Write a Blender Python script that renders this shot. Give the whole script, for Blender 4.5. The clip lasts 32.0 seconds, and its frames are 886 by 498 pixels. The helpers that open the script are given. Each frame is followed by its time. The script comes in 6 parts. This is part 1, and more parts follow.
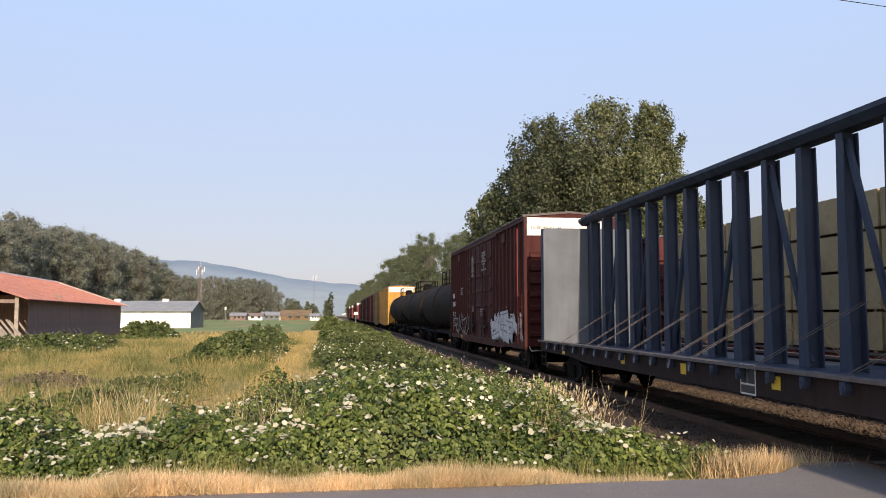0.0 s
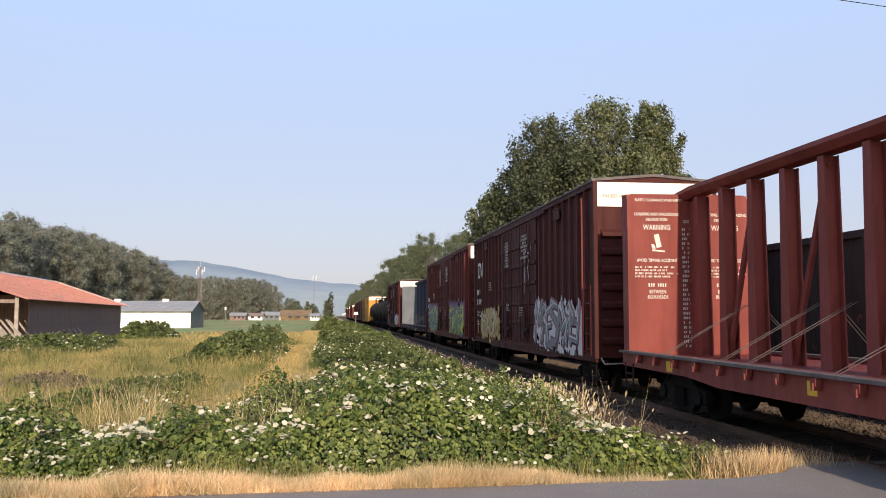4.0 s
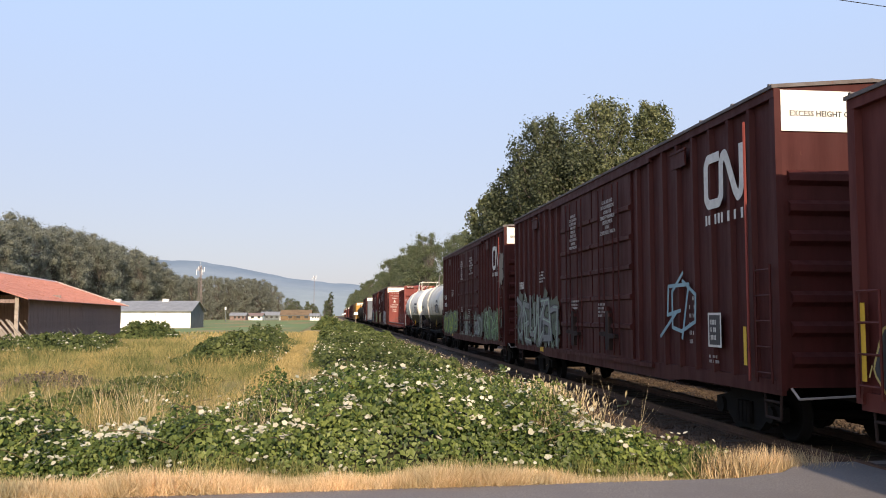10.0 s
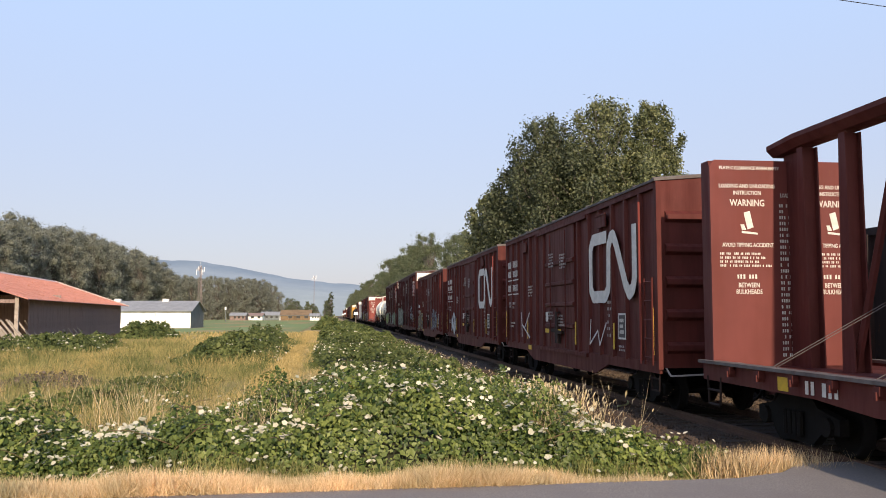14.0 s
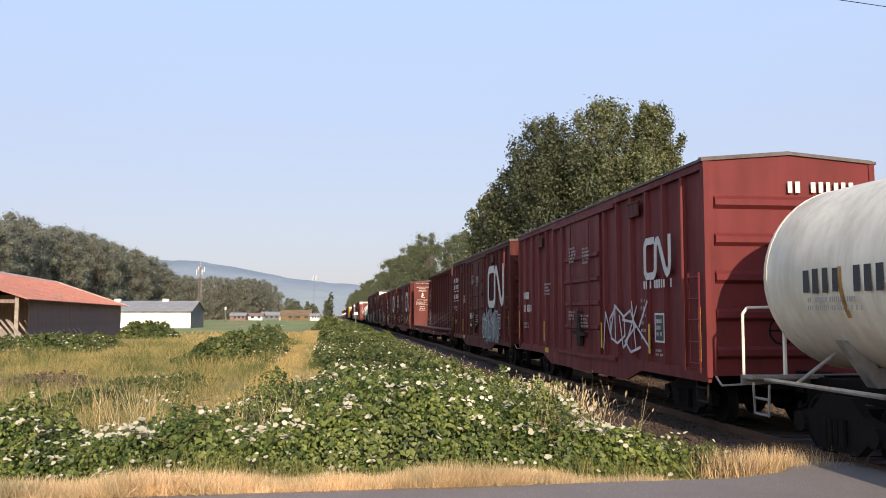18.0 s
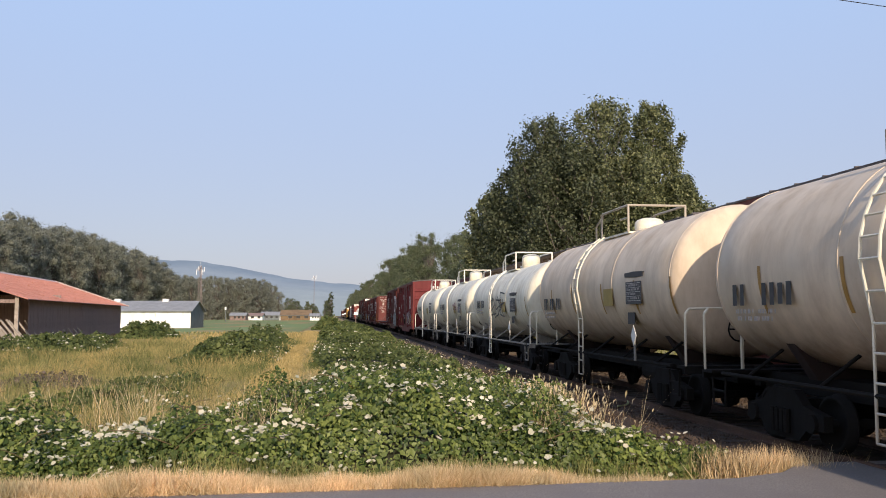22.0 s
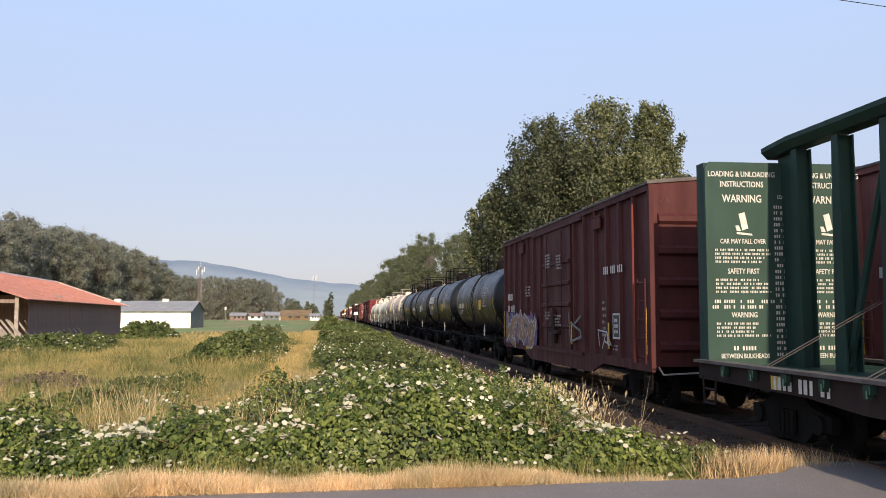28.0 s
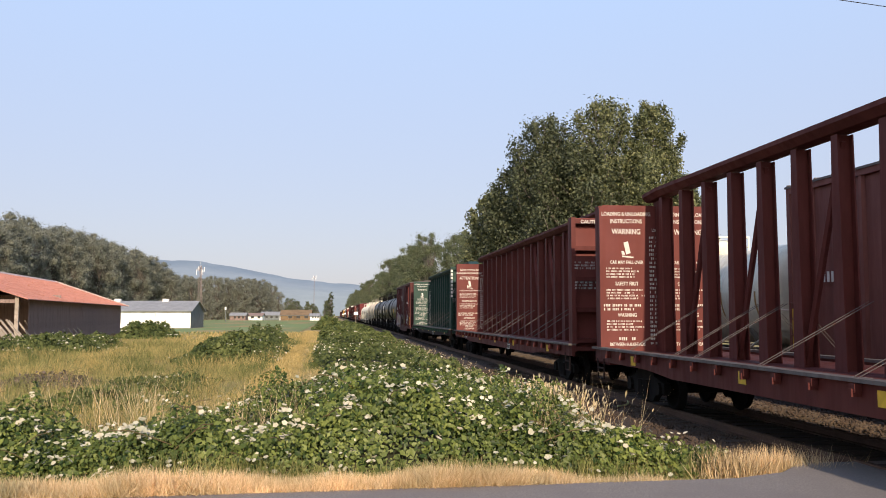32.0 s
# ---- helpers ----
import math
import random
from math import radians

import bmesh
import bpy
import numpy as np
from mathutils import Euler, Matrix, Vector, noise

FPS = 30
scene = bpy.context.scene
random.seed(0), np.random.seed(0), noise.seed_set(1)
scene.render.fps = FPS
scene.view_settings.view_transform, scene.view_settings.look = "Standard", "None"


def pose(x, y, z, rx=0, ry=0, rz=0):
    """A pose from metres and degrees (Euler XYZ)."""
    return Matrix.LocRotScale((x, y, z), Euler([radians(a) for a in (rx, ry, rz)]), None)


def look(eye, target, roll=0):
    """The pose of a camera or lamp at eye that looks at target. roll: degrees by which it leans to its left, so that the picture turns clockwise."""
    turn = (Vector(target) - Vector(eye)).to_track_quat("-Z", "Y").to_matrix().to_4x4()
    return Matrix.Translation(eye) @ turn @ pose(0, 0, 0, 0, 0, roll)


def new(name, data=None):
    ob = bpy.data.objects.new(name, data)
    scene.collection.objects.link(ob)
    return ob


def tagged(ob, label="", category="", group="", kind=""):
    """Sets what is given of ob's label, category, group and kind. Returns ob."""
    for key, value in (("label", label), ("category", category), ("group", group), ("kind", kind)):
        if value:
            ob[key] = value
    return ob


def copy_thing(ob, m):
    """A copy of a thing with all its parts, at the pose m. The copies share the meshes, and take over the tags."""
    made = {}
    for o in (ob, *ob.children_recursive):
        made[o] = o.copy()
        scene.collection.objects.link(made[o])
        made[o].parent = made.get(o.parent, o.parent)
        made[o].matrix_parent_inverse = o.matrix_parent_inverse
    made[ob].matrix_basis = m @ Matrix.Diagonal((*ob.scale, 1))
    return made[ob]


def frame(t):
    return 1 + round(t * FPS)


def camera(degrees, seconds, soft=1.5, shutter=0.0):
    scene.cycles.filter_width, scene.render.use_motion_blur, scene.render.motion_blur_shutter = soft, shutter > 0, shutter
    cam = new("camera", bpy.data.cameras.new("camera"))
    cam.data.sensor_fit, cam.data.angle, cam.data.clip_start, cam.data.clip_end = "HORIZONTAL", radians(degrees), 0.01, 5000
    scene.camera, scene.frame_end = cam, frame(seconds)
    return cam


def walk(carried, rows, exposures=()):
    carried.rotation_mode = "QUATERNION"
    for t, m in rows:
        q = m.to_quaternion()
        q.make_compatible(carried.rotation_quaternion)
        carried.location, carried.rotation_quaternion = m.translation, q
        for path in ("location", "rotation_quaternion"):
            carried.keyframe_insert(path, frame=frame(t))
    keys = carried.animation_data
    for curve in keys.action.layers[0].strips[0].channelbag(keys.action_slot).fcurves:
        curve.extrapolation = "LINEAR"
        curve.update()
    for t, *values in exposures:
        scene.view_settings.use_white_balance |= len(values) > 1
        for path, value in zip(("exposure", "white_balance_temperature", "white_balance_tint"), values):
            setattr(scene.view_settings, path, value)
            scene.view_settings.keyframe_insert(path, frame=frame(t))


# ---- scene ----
EYE = (0.0, 0.0, 2.0)          # rail head is z = 0, the tracks run along +y
VIEW = pose(*EYE, 90 + 4.26, 0, -7.04)
cam = camera(53.07, 32.0, soft=0.95, shutter=0.0)
# the clip's camera opens up for the dark cars, and stops down and cools a little for the white ones
walk(cam, [(0.0, VIEW), (32.0, VIEW)],
     exposures=[(0.0, 0.24, 6640, 10), (3.5, 0.27, 6640, 10), (5.5, 0.14, 6370, 10), (6.0, 0.11, 6370, 10), (7.0, 0.01, 6370, 10), (8.0, 0.11, 6370, 10), (9.0, 0.28, 6640, 10), (14.0, 0.27, 6640, 10), (17.0, 0.24, 6640, 10), (18.0, 0.28, 6640, 10), (19.0, 0.14, 6370, 10), (20.0, 0.11, 6370, 10), (21.0, 0.03, 6370, 10), (23.0, 0.03, 6370, 10), (24.0, 0.11, 6370, 10), (25.0, 0.13, 6370, 10), (28.0, 0.24, 6640, 10), (32.0, 0.24, 6640, 10)])

# ---------- light ----------
SUN_EL, SUN_AZ = 21.0, 179.3   # degrees above the horizon, clockwise from +y
world = bpy.data.worlds.new("sky")
scene.world = world
world.use_nodes = True
wn = world.node_tree
sky = wn.nodes.new("ShaderNodeTexSky")
sky.sky_type = 'NISHITA'
sky.sun_disc = False
sky.sun_elevation, sky.sun_rotation = radians(SUN_EL), radians(SUN_AZ)
sky.air_density, sky.dust_density, sky.ozone_density = 1.0, 1.0, 2.0
bg = wn.nodes["Background"]
bg.inputs["Strength"].default_value = 0.1425
# summer smoke haze greys the clear sky
haze = wn.nodes.new("ShaderNodeMix")
haze.data_type = 'RGBA'
haze.inputs[0].default_value = 0.8
up_ = wn.nodes.new("ShaderNodeTexCoord")
sep = wn.nodes.new("ShaderNodeSeparateXYZ")
tint = wn.nodes.new("ShaderNodeValToRGB")
tint.color_ramp.elements[0].position, tint.color_ramp.elements[1].position = 0.0, 0.38
tint.color_ramp.elements[0].color = (0.515, 0.485, 0.555, 1)
tint.color_ramp.elements[1].color = (0.50, 0.66, 0.975, 1)
zenith = tint.color_ramp.elements.new(1.0)
zenith.color = (0.16, 0.28, 0.60, 1)
gain = wn.nodes.new("ShaderNodeVectorMath")
gain.operation = 'SCALE'
gain.inputs["Scale"].default_value = 6.9
wn.links.new(up_.outputs["Generated"], sep.inputs[0])
wn.links.new(sep.outputs["Z"], tint.inputs[0])
wn.links.new(tint.outputs[0], gain.inputs[0])
# the smoke scatters a broad warm glow round the sun, behind the camera
sa, se = radians(SUN_AZ), radians(SUN_EL)
SUN_DIR = Vector((math.sin(sa) * math.cos(se), math.cos(sa) * math.cos(se), math.sin(se)))
near_sun = wn.nodes.new("ShaderNodeVectorMath")
near_sun.operation = 'DOT_PRODUCT'
near_sun.inputs[1].default_value = SUN_DIR
clip_ = wn.nodes.new("ShaderNodeMath")
clip_.operation = 'MAXIMUM'
clip_.inputs[1].default_value = 0.0
power = wn.nodes.new("ShaderNodeMath")
power.operation = 'POWER'
power.inputs[1].default_value = 2.5
glow = wn.nodes.new("ShaderNodeVectorMath")
glow.operation = 'SCALE'
glow.inputs[0].default_value = (5.4, 4.5, 3.4)
both = wn.nodes.new("ShaderNodeVectorMath")
both.operation = 'ADD'
wn.links.new(up_.outputs["Generated"], near_sun.inputs[0])
wn.links.new(near_sun.outputs["Value"], clip_.inputs[0])
wn.links.new(clip_.outputs[0], power.inputs[0])
wn.links.new(power.outputs[0], glow.inputs["Scale"])
wn.links.new(gain.outputs[0], both.inputs[0])
wn.links.new(glow.outputs[0], both.inputs[1])
wn.links.new(both.outputs[0], haze.inputs[7])
wn.links.new(sky.outputs[0], haze.inputs[6])
wn.links.new(haze.outputs[2], bg.inputs["Color"])
sun = new("sun", bpy.data.lights.new("sun", 'SUN'))
sun.data.energy, sun.data.angle, sun.data.color = 5.0, radians(0.6), (1.0, 0.82, 0.62)
sun.matrix_world = look(SUN_DIR * 200, (0, 0, 0))

# ---------- small tools ----------
rng = np.random.default_rng(7)
FX, FY = math.sin(radians(7.04)), math.cos(radians(7.04))


def at(lat, depth):
    """Ground place lat metres to the right of the view axis and depth metres along it."""
    return depth * FX + lat * FY, depth * FY - lat * FX


def empty(name):
    return new(name)


def part(name, bm, mat, parent=None, label="", smooth=False):
    """One mesh object from a bmesh (or a ready mesh), under a thing or a part."""
    if isinstance(bm, bmesh.types.BMesh):
        me = bpy.data.meshes.new(name)
        bmesh.ops.recalc_face_normals(bm, faces=bm.faces)
        bm.to_mesh(me)
        bm.free()
    else:
        me = bm
    if mat and not me.materials:
        me.materials.append(mat)
    if smooth:
        me.polygons.foreach_set("use_smooth", [True] * len(me.polygons))
    ob = new(name, me)
    if parent:
        ob.parent = parent
    if label:
        ob["label"] = label
    return ob


def box(bm, x0, x1, y0, y1, z0, z1):
    v = [bm.verts.new((x, y, z)) for z in (z0, z1) for y in (y0, y1) for x in (x0, x1)]
    for f in ((0, 2, 3, 1), (4, 5, 7, 6), (0, 1, 5, 4), (2, 6, 7, 3), (0, 4, 6, 2), (1, 3, 7, 5)):
        bm.faces.new([v[i] for i in f])
    return bm


def boxes(*rows):
    bm = bmesh.new()
    for r in rows:
        box(bm, *r)
    return bm


def rod(bm, a, b, r, n=6, r2=None):
    a, b = Vector(a), Vector(b)
    q = (b - a).to_track_quat("Z", "Y")
    rings = []
    for p, rr in ((a, r), (b, r if r2 is None else r2)):
        rings.append([bm.verts.new(p + q @ Vector((rr * math.cos(2 * math.pi * i / n), rr * math.sin(2 * math.pi * i / n), 0))) for i in range(n)])
    for i in range(n):
        bm.faces.new((rings[0][i], rings[0][(i + 1) % n], rings[1][(i + 1) % n], rings[1][i]))
    bm.faces.new(rings[0][::-1])
    bm.faces.new(rings[1])
    return bm


def pipe(pts, r, n=6, bm=None):
    bm = bm or bmesh.new()
    for a, b in zip(pts, pts[1:]):
        rod(bm, a, b, r, n)
    return bm


def rods(r, *pairs, n=6):
    bm = bmesh.new()
    for a, b in pairs:
        rod(bm, a, b, r, n)
    return bm


def slab(pts, axis, lo, hi, bm=None):
    """A polygon given in the two other axes, thick from lo to hi along axis (0, 1 or 2)."""
    bm = bm or bmesh.new()

    def p(a, b, c):
        return {0: (c, a, b), 1: (a, c, b), 2: (a, b, c)}[axis]
    r0 = [bm.verts.new(p(a, b, lo)) for a, b in pts]
    r1 = [bm.verts.new(p(a, b, hi)) for a, b in pts]
    n = len(pts)
    bm.faces.new(r0[::-1])
    bm.faces.new(r1)
    for i in range(n):
        bm.faces.new((r0[i], r0[(i + 1) % n], r1[(i + 1) % n], r1[i]))
    return bm


def lathe(profile, cz, n=36, along="y", bm=None):
    """Turns (position, radius) pairs about a level axis at height cz."""
    bm = bm or bmesh.new()
    rings = []
    for y, r in profile:
        ring = []
        for i in range(n):
            a = 2 * math.pi * i / n
            c, s = r * math.cos(a), r * math.sin(a)
            ring.append(bm.verts.new((c, y, cz + s) if along == "y" else ((y, c, cz + s) if along == "x" else (c, s, cz + y))))
        rings.append(ring)
    for a, b in zip(rings, rings[1:]):
        for i in range(n):
            bm.faces.new((a[i], a[(i + 1) % n], b[(i + 1) % n], b[i]))
    bm.faces.new(rings[0])
    bm.faces.new(rings[-1])
    return bm


def np_mesh(name, V, F):
    me = bpy.data.meshes.new(name)
    V, F = np.asarray(V, np.float32), np.asarray(F, np.int32)
    m, k = F.shape
    me.vertices.add(len(V))
    me.vertices.foreach_set("co", V.ravel())
    me.loops.add(m * k)
    me.loops.foreach_set("vertex_index", F.ravel())
    me.polygons.add(m)
    me.polygons.foreach_set("loop_start", np.arange(0, m * k, k, dtype=np.int32))
    me.update(calc_edges=True)
    return me


def bases(normal, spin):
    n = normal / np.linalg.norm(normal, axis=1, keepdims=True)
    ref = np.where(np.abs(n[:, 2:3]) > .9, np.array([[1.0, 0, 0]]), np.array([[0, 0, 1.0]]))
    t = np.cross(ref, n)
    t /= np.linalg.norm(t, axis=1, keepdims=True)
    b = np.cross(n, t)
    c, s = np.cos(spin)[:, None], np.sin(spin)[:, None]
    return np.stack([t * c + b * s, b * c - t * s, n], axis=2)


def scatter(name, tv, tf, P, R, S):
    tv, tf = np.asarray(tv, float), np.asarray(tf)
    S = np.asarray(S, float)
    S = S[:, None, None] if S.ndim == 1 else S[:, None, :]
    V = np.einsum("nij,nvj->nvi", R, tv[None] * S) + P[:, None, :]
    F = tf[None] + (np.arange(len(P)) * len(tv))[:, None, None]
    return np_mesh(name, V.reshape(-1, 3), F.reshape(-1, tf.shape[1]))


LEAF = ([(0, -.5, 0), (.34, -.08, .1), (0, .5, -.04), (-.34, -.08, .1)], [(0, 1, 2), (0, 2, 3)])
BLADE = ([(-.5, 0, 0), (.5, 0, 0), (.32, .12, .55), (-.32, .12, .55), (0, .42, 1.0)], [(0, 1, 2), (0, 2, 3), (3, 2, 4)])


def vnoise(x, y, s, seed=0.0):
    return np.array([noise.noise((a * s + seed, b * s - seed, seed)) for a, b in zip(np.ravel(x), np.ravel(y))]).reshape(np.shape(x))


# ---------- materials ----------
def material(name, rough=.7, metal=0.0):
    m = bpy.data.materials.new(name)
    m.use_nodes = True
    p = m.node_tree.nodes["Principled BSDF"]
    p.inputs["Roughness"].default_value = rough
    p.inputs["Metallic"].default_value = metal
    return m, m.node_tree, p


def coords(nt, scale=(1, 1, 1), kind="Object"):
    tc = nt.nodes.new("ShaderNodeTexCoord")
    mp = nt.nodes.new("ShaderNodeMapping")
    mp.inputs["Scale"].default_value = scale
    nt.links.new(tc.outputs[kind], mp.inputs["Vector"])
    return mp.outputs[0]


def noise_tex(nt, vec, scale, detail=5, rough=.6):
    n = nt.nodes.new("ShaderNodeTexNoise")
    n.inputs["Scale"].default_value, n.inputs["Detail"].default_value, n.inputs["Roughness"].default_value = scale, detail, rough
    nt.links.new(vec, n.inputs["Vector"])
    return n.outputs[0]


def ramp(nt, fac, lo, hi, c0=(0, 0, 0), c1=(1, 1, 1)):
    r = nt.nodes.new("ShaderNodeValToRGB")
    r.color_ramp.elements[0].position, r.color_ramp.elements[1].position = lo, hi
    r.color_ramp.elements[0].color, r.color_ramp.elements[1].color = (*c0, 1), (*c1, 1)
    nt.links.new(fac, r.inputs[0])
    return r.outputs[0]


def mix(nt, fac, a, b):
    m = nt.nodes.new("ShaderNodeMix")
    m.data_type = 'RGBA'
    for sock, val in ((m.inputs[0], fac), (m.inputs[6], a), (m.inputs[7], b)):
        if isinstance(val, (int, float)):
            sock.default_value = val
        elif isinstance(val, tuple):
            sock.default_value = (*val, 1)
        else:
            nt.links.new(val, sock)
    return m.outputs[2]


def bump(nt, p, height, strength=.3, dist=.02):
    b = nt.nodes.new("ShaderNodeBump")
    b.inputs["Strength"].default_value, b.inputs["Distance"].default_value = strength, dist
    nt.links.new(height, b.inputs["Height"])
    nt.links.new(b.outputs[0], p.inputs["Normal"])


def paint(name, c, rough=.5, dirt=(.05, .04, .035), amount=.5, rust=(.16, .06, .025), rusty=.62, streak=(2.5, 2.5, .35), fine=14):
    """Weathered paint: run-down dirt in streaks, patches of rust, fine speckle."""
    m, nt, p = material(name, rough)
    p.inputs["Specular IOR Level"].default_value = .5 if rough < .45 else .2
    st = ramp(nt, noise_tex(nt, coords(nt, streak), 1.6, 6, .65), .42, .72)
    sc = nt.nodes.new("ShaderNodeMath")
    sc.operation = 'MULTIPLY'
    sc.inputs[1].default_value = amount
    nt.links.new(st, sc.inputs[0])
    tone = ramp(nt, noise_tex(nt, coords(nt), .9, 3), .3, .75, tuple(v * .8 for v in c), tuple(min(1, v * 1.12) for v in c))
    base = mix(nt, sc.outputs[0], tone, dirt)
    rp = ramp(nt, noise_tex(nt, coords(nt, (1, 1, .6)), 3.2, 8, .7), rusty, rusty + .08)
    base = mix(nt, rp, base, rust)
    sp = ramp(nt, noise_tex(nt, coords(nt), fine, 4, .7), .6, .8)
    base = mix(nt, mix(nt, .25, (0, 0, 0), sp), base, dirt)
    nt.links.new(base, p.inputs["Base Color"])
    rr = ramp(nt, st, 0, 1, (rough,) * 3, (min(1, rough + .25),) * 3)
    nt.links.new(rr, p.inputs["Roughness"])
    bump(nt, p, noise_tex(nt, coords(nt), 1.8, 4), .12, .03)
    return m


def leafy(name, c0, c1, trans=.25, rough=.55):
    m, nt, p = material(name, rough)
    p.inputs["Specular IOR Level"].default_value = .22
    g = nt.nodes.new("ShaderNodeNewGeometry")
    col = mix(nt, g.outputs["Random Per Island"], c0, c1)
    big = ramp(nt, noise_tex(nt, coords(nt), .9, 4), .3, .7, (.55, .6, .55), (1.3, 1.22, 1.15))
    mu = nt.nodes.new("ShaderNodeMix")
    mu.data_type, mu.blend_type = 'RGBA', 'MULTIPLY'
    mu.inputs[0].default_value = 1
    nt.links.new(col, mu.inputs[6])
    nt.links.new(big, mu.inputs[7])
    nt.links.new(mu.outputs[2], p.inputs["Base Color"])
    tr = nt.nodes.new("ShaderNodeBsdfTranslucent")
    nt.links.new(mu.outputs[2], tr.inputs[0])
    ms = nt.nodes.new("ShaderNodeMixShader")
    ms.inputs[0].default_value = trans
    out = nt.nodes["Material Output"]
    nt.links.new(p.outputs[0], ms.inputs[1])
    nt.links.new(tr.outputs[0], ms.inputs[2])
    nt.links.new(ms.outputs[0], out.inputs[0])
    return m


def grainy(name, c0, c1, scale, rough=.9, c2=None, big=.3, bumps=.4, dist=.03, metal=0.0):
    m, nt, p = material(name, rough, metal)
    a = ramp(nt, noise_tex(nt, coords(nt), scale, 8, .7), .3, .7, c0, c1)
    b = ramp(nt, noise_tex(nt, coords(nt), big, 5, .6), .45, .68)
    col = mix(nt, b, a, c2 or tuple(v * .7 for v in c0))
    nt.links.new(col, p.inputs["Base Color"])
    bump(nt, p, noise_tex(nt, coords(nt), scale * 1.7, 6, .7), bumps, dist)
    return m


M_GROUND = grainy("dry_soil_and_thatch", (.21, .16, .06), (.38, .29, .12), 3.5, .95, (.16, .165, .05), .14, .8, .08)
M_DEAD = leafy("dead_bramble", (.10, .075, .06), (.19, .15, .13), .15, .8)
M_FIELD = grainy("mown_green_field", (.12, .185, .05), (.19, .25, .075), .8, .95, (.20, .18, .07), .05)
M_ROAD = grainy("worn_asphalt", (.125, .112, .105), (.27, .24, .22), 38, .9, (.175, .152, .145), .8, .5, .008)
M_GRAVEL = grainy("ballast_bed", (.028, .017, .011), (.072, .046, .032), 26, .95, (.04, .024, .016), .6, .9, .04)
M_STONE = grainy("crushed_rock", (.038, .025, .017), (.095, .064, .045), 9, .9, (.05, .03, .019), 2.5, .5, .01)
M_DIRT = grainy("sandy_strip", (.14, .093, .05), (.24, .165, .095), 9, .95, (.11, .075, .045), .4, .6, .03)
M_RAIL = grainy("rusty_rail_steel", (.07, .036, .021), (.125, .066, .042), 20, .75, (.055, .028, .017), 1.0, .3, .004, .1)
M_SLEEPER = grainy("creosoted_timber", (.03, .021, .016), (.068, .05, .038), 12, .95, (.045, .035, .028), 1.2, .5, .01)
M_BRAMBLE = leafy("bramble_leaf", (.02, .05, .013), (.235, .285, .082), .36, .42)
# dark filler colour, painted shade for the gaps inside the brambles
M_INNER = grainy("bramble_inner_shade", (.025, .03, .012), (.06, .055, .025), 9, .95)
M_BRAMBLE2 = leafy("far_bramble_leaf", (.045, .07, .02), (.16, .185, .065), .3, .6)
M_CANE = grainy("bramble_cane", (.10, .07, .035), (.17, .12, .05), 8, .8)
M_PETAL = leafy("white_petal", (.50, .47, .36), (.76, .73, .62), .3, .6)
M_STRAW = leafy("dry_straw_grass", (.52, .36, .19), (.94, .77, .53), .35, .7)
M_STRAW2 = leafy("ripe_meadow_grass", (.36, .27, .10), (.64, .50, .24), .35, .7)
M_GREENGRASS = leafy("green_meadow_grass", (.12, .135, .042), (.40, .37, .155), .35, .65)
M_SEED = leafy("pale_seed_head", (.50, .40, .24), (.70, .60, .42), .35, .8)
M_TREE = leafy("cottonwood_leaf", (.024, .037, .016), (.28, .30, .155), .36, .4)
# darker leaf: painted shade in the cottonwood clump, own colour on the columnar tree
M_DARK_LEAF = leafy("dark_and_shaded_leaf", (.022, .032, .018), (.15, .17, .10), .3, .45)
# row and woodland leaves: distance haze put into paler, greyer base colours
M_ROW = leafy("hazed_row_leaf", (.11, .135, .08), (.21, .235, .14), .4, .7)
M_WOOD = leafy("hazed_woodland_leaf", (.22, .235, .205), (.325, .34, .29), .45, .9)
M_BARK = grainy("grey_bark", (.10, .085, .07), (.2, .175, .15), 7, .95, None, .8, .8, .03)
M_BARNROOF = paint("rusting_red_sheet_roof", (.43, .195, .155), .55, (.27, .13, .10), .6, (.28, .11, .05), .55, (2.2, .2, .2))
M_FLASH = paint("dull_sheet_flashing", (.50, .40, .37), .6, (.35, .24, .2), .5)
M_BARNWOOD = paint("weathered_grey_boards", (.27, .20, .18), .9, (.09, .068, .06), .7, (.19, .14, .12), .64, (5, 5, .25))
M_WHITEWALL = paint("white_metal_siding", (.78, .79, .78), .5, (.5, .48, .44), .2, (.5, .4, .3), .74)
M_GREYROOF = paint("grey_sheet_roof", (.27, .275, .28), .5, (.13, .13, .13), .3, (.2, .15, .1), .75)
# dark grey of small fittings, also painted shade on the white building's gables
M_GREY_SHADE = paint("dark_grey_and_gable_shade", (.16, .18, .18), .6, (.1, .1, .1), .3)
M_TOWER = paint("tower_steel", (.25, .20, .185), .5, (.2, .15, .13), .3)
M_POLEW = grainy("silver_split_wood", (.24, .20, .165), (.42, .36, .30), 6, .9)
M_ANT = paint("pale_antenna_plastic", (.7, .7, .7), .4, (.5, .5, .5), .2)
M_LIME = grainy("faded_green_plastic", (.30, .33, .14), (.42, .45, .22), 9, .6)
M_SIGN = paint("white_enamel", (.8, .8, .78), .4, (.5, .5, .45), .2)
M_CABLE, _, _p = material("black_cable", .6)
_p.inputs["Base Color"].default_value = (.02, .02, .02, 1)
m, nt, p = material("ridge_haze_glow", 1.0)
# the ridge emits a pale blue-grey, haze put in as glow
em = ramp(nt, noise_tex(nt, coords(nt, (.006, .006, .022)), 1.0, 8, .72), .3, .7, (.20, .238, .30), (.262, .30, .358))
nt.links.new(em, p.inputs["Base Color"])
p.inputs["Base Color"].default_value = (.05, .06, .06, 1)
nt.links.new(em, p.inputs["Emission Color"])
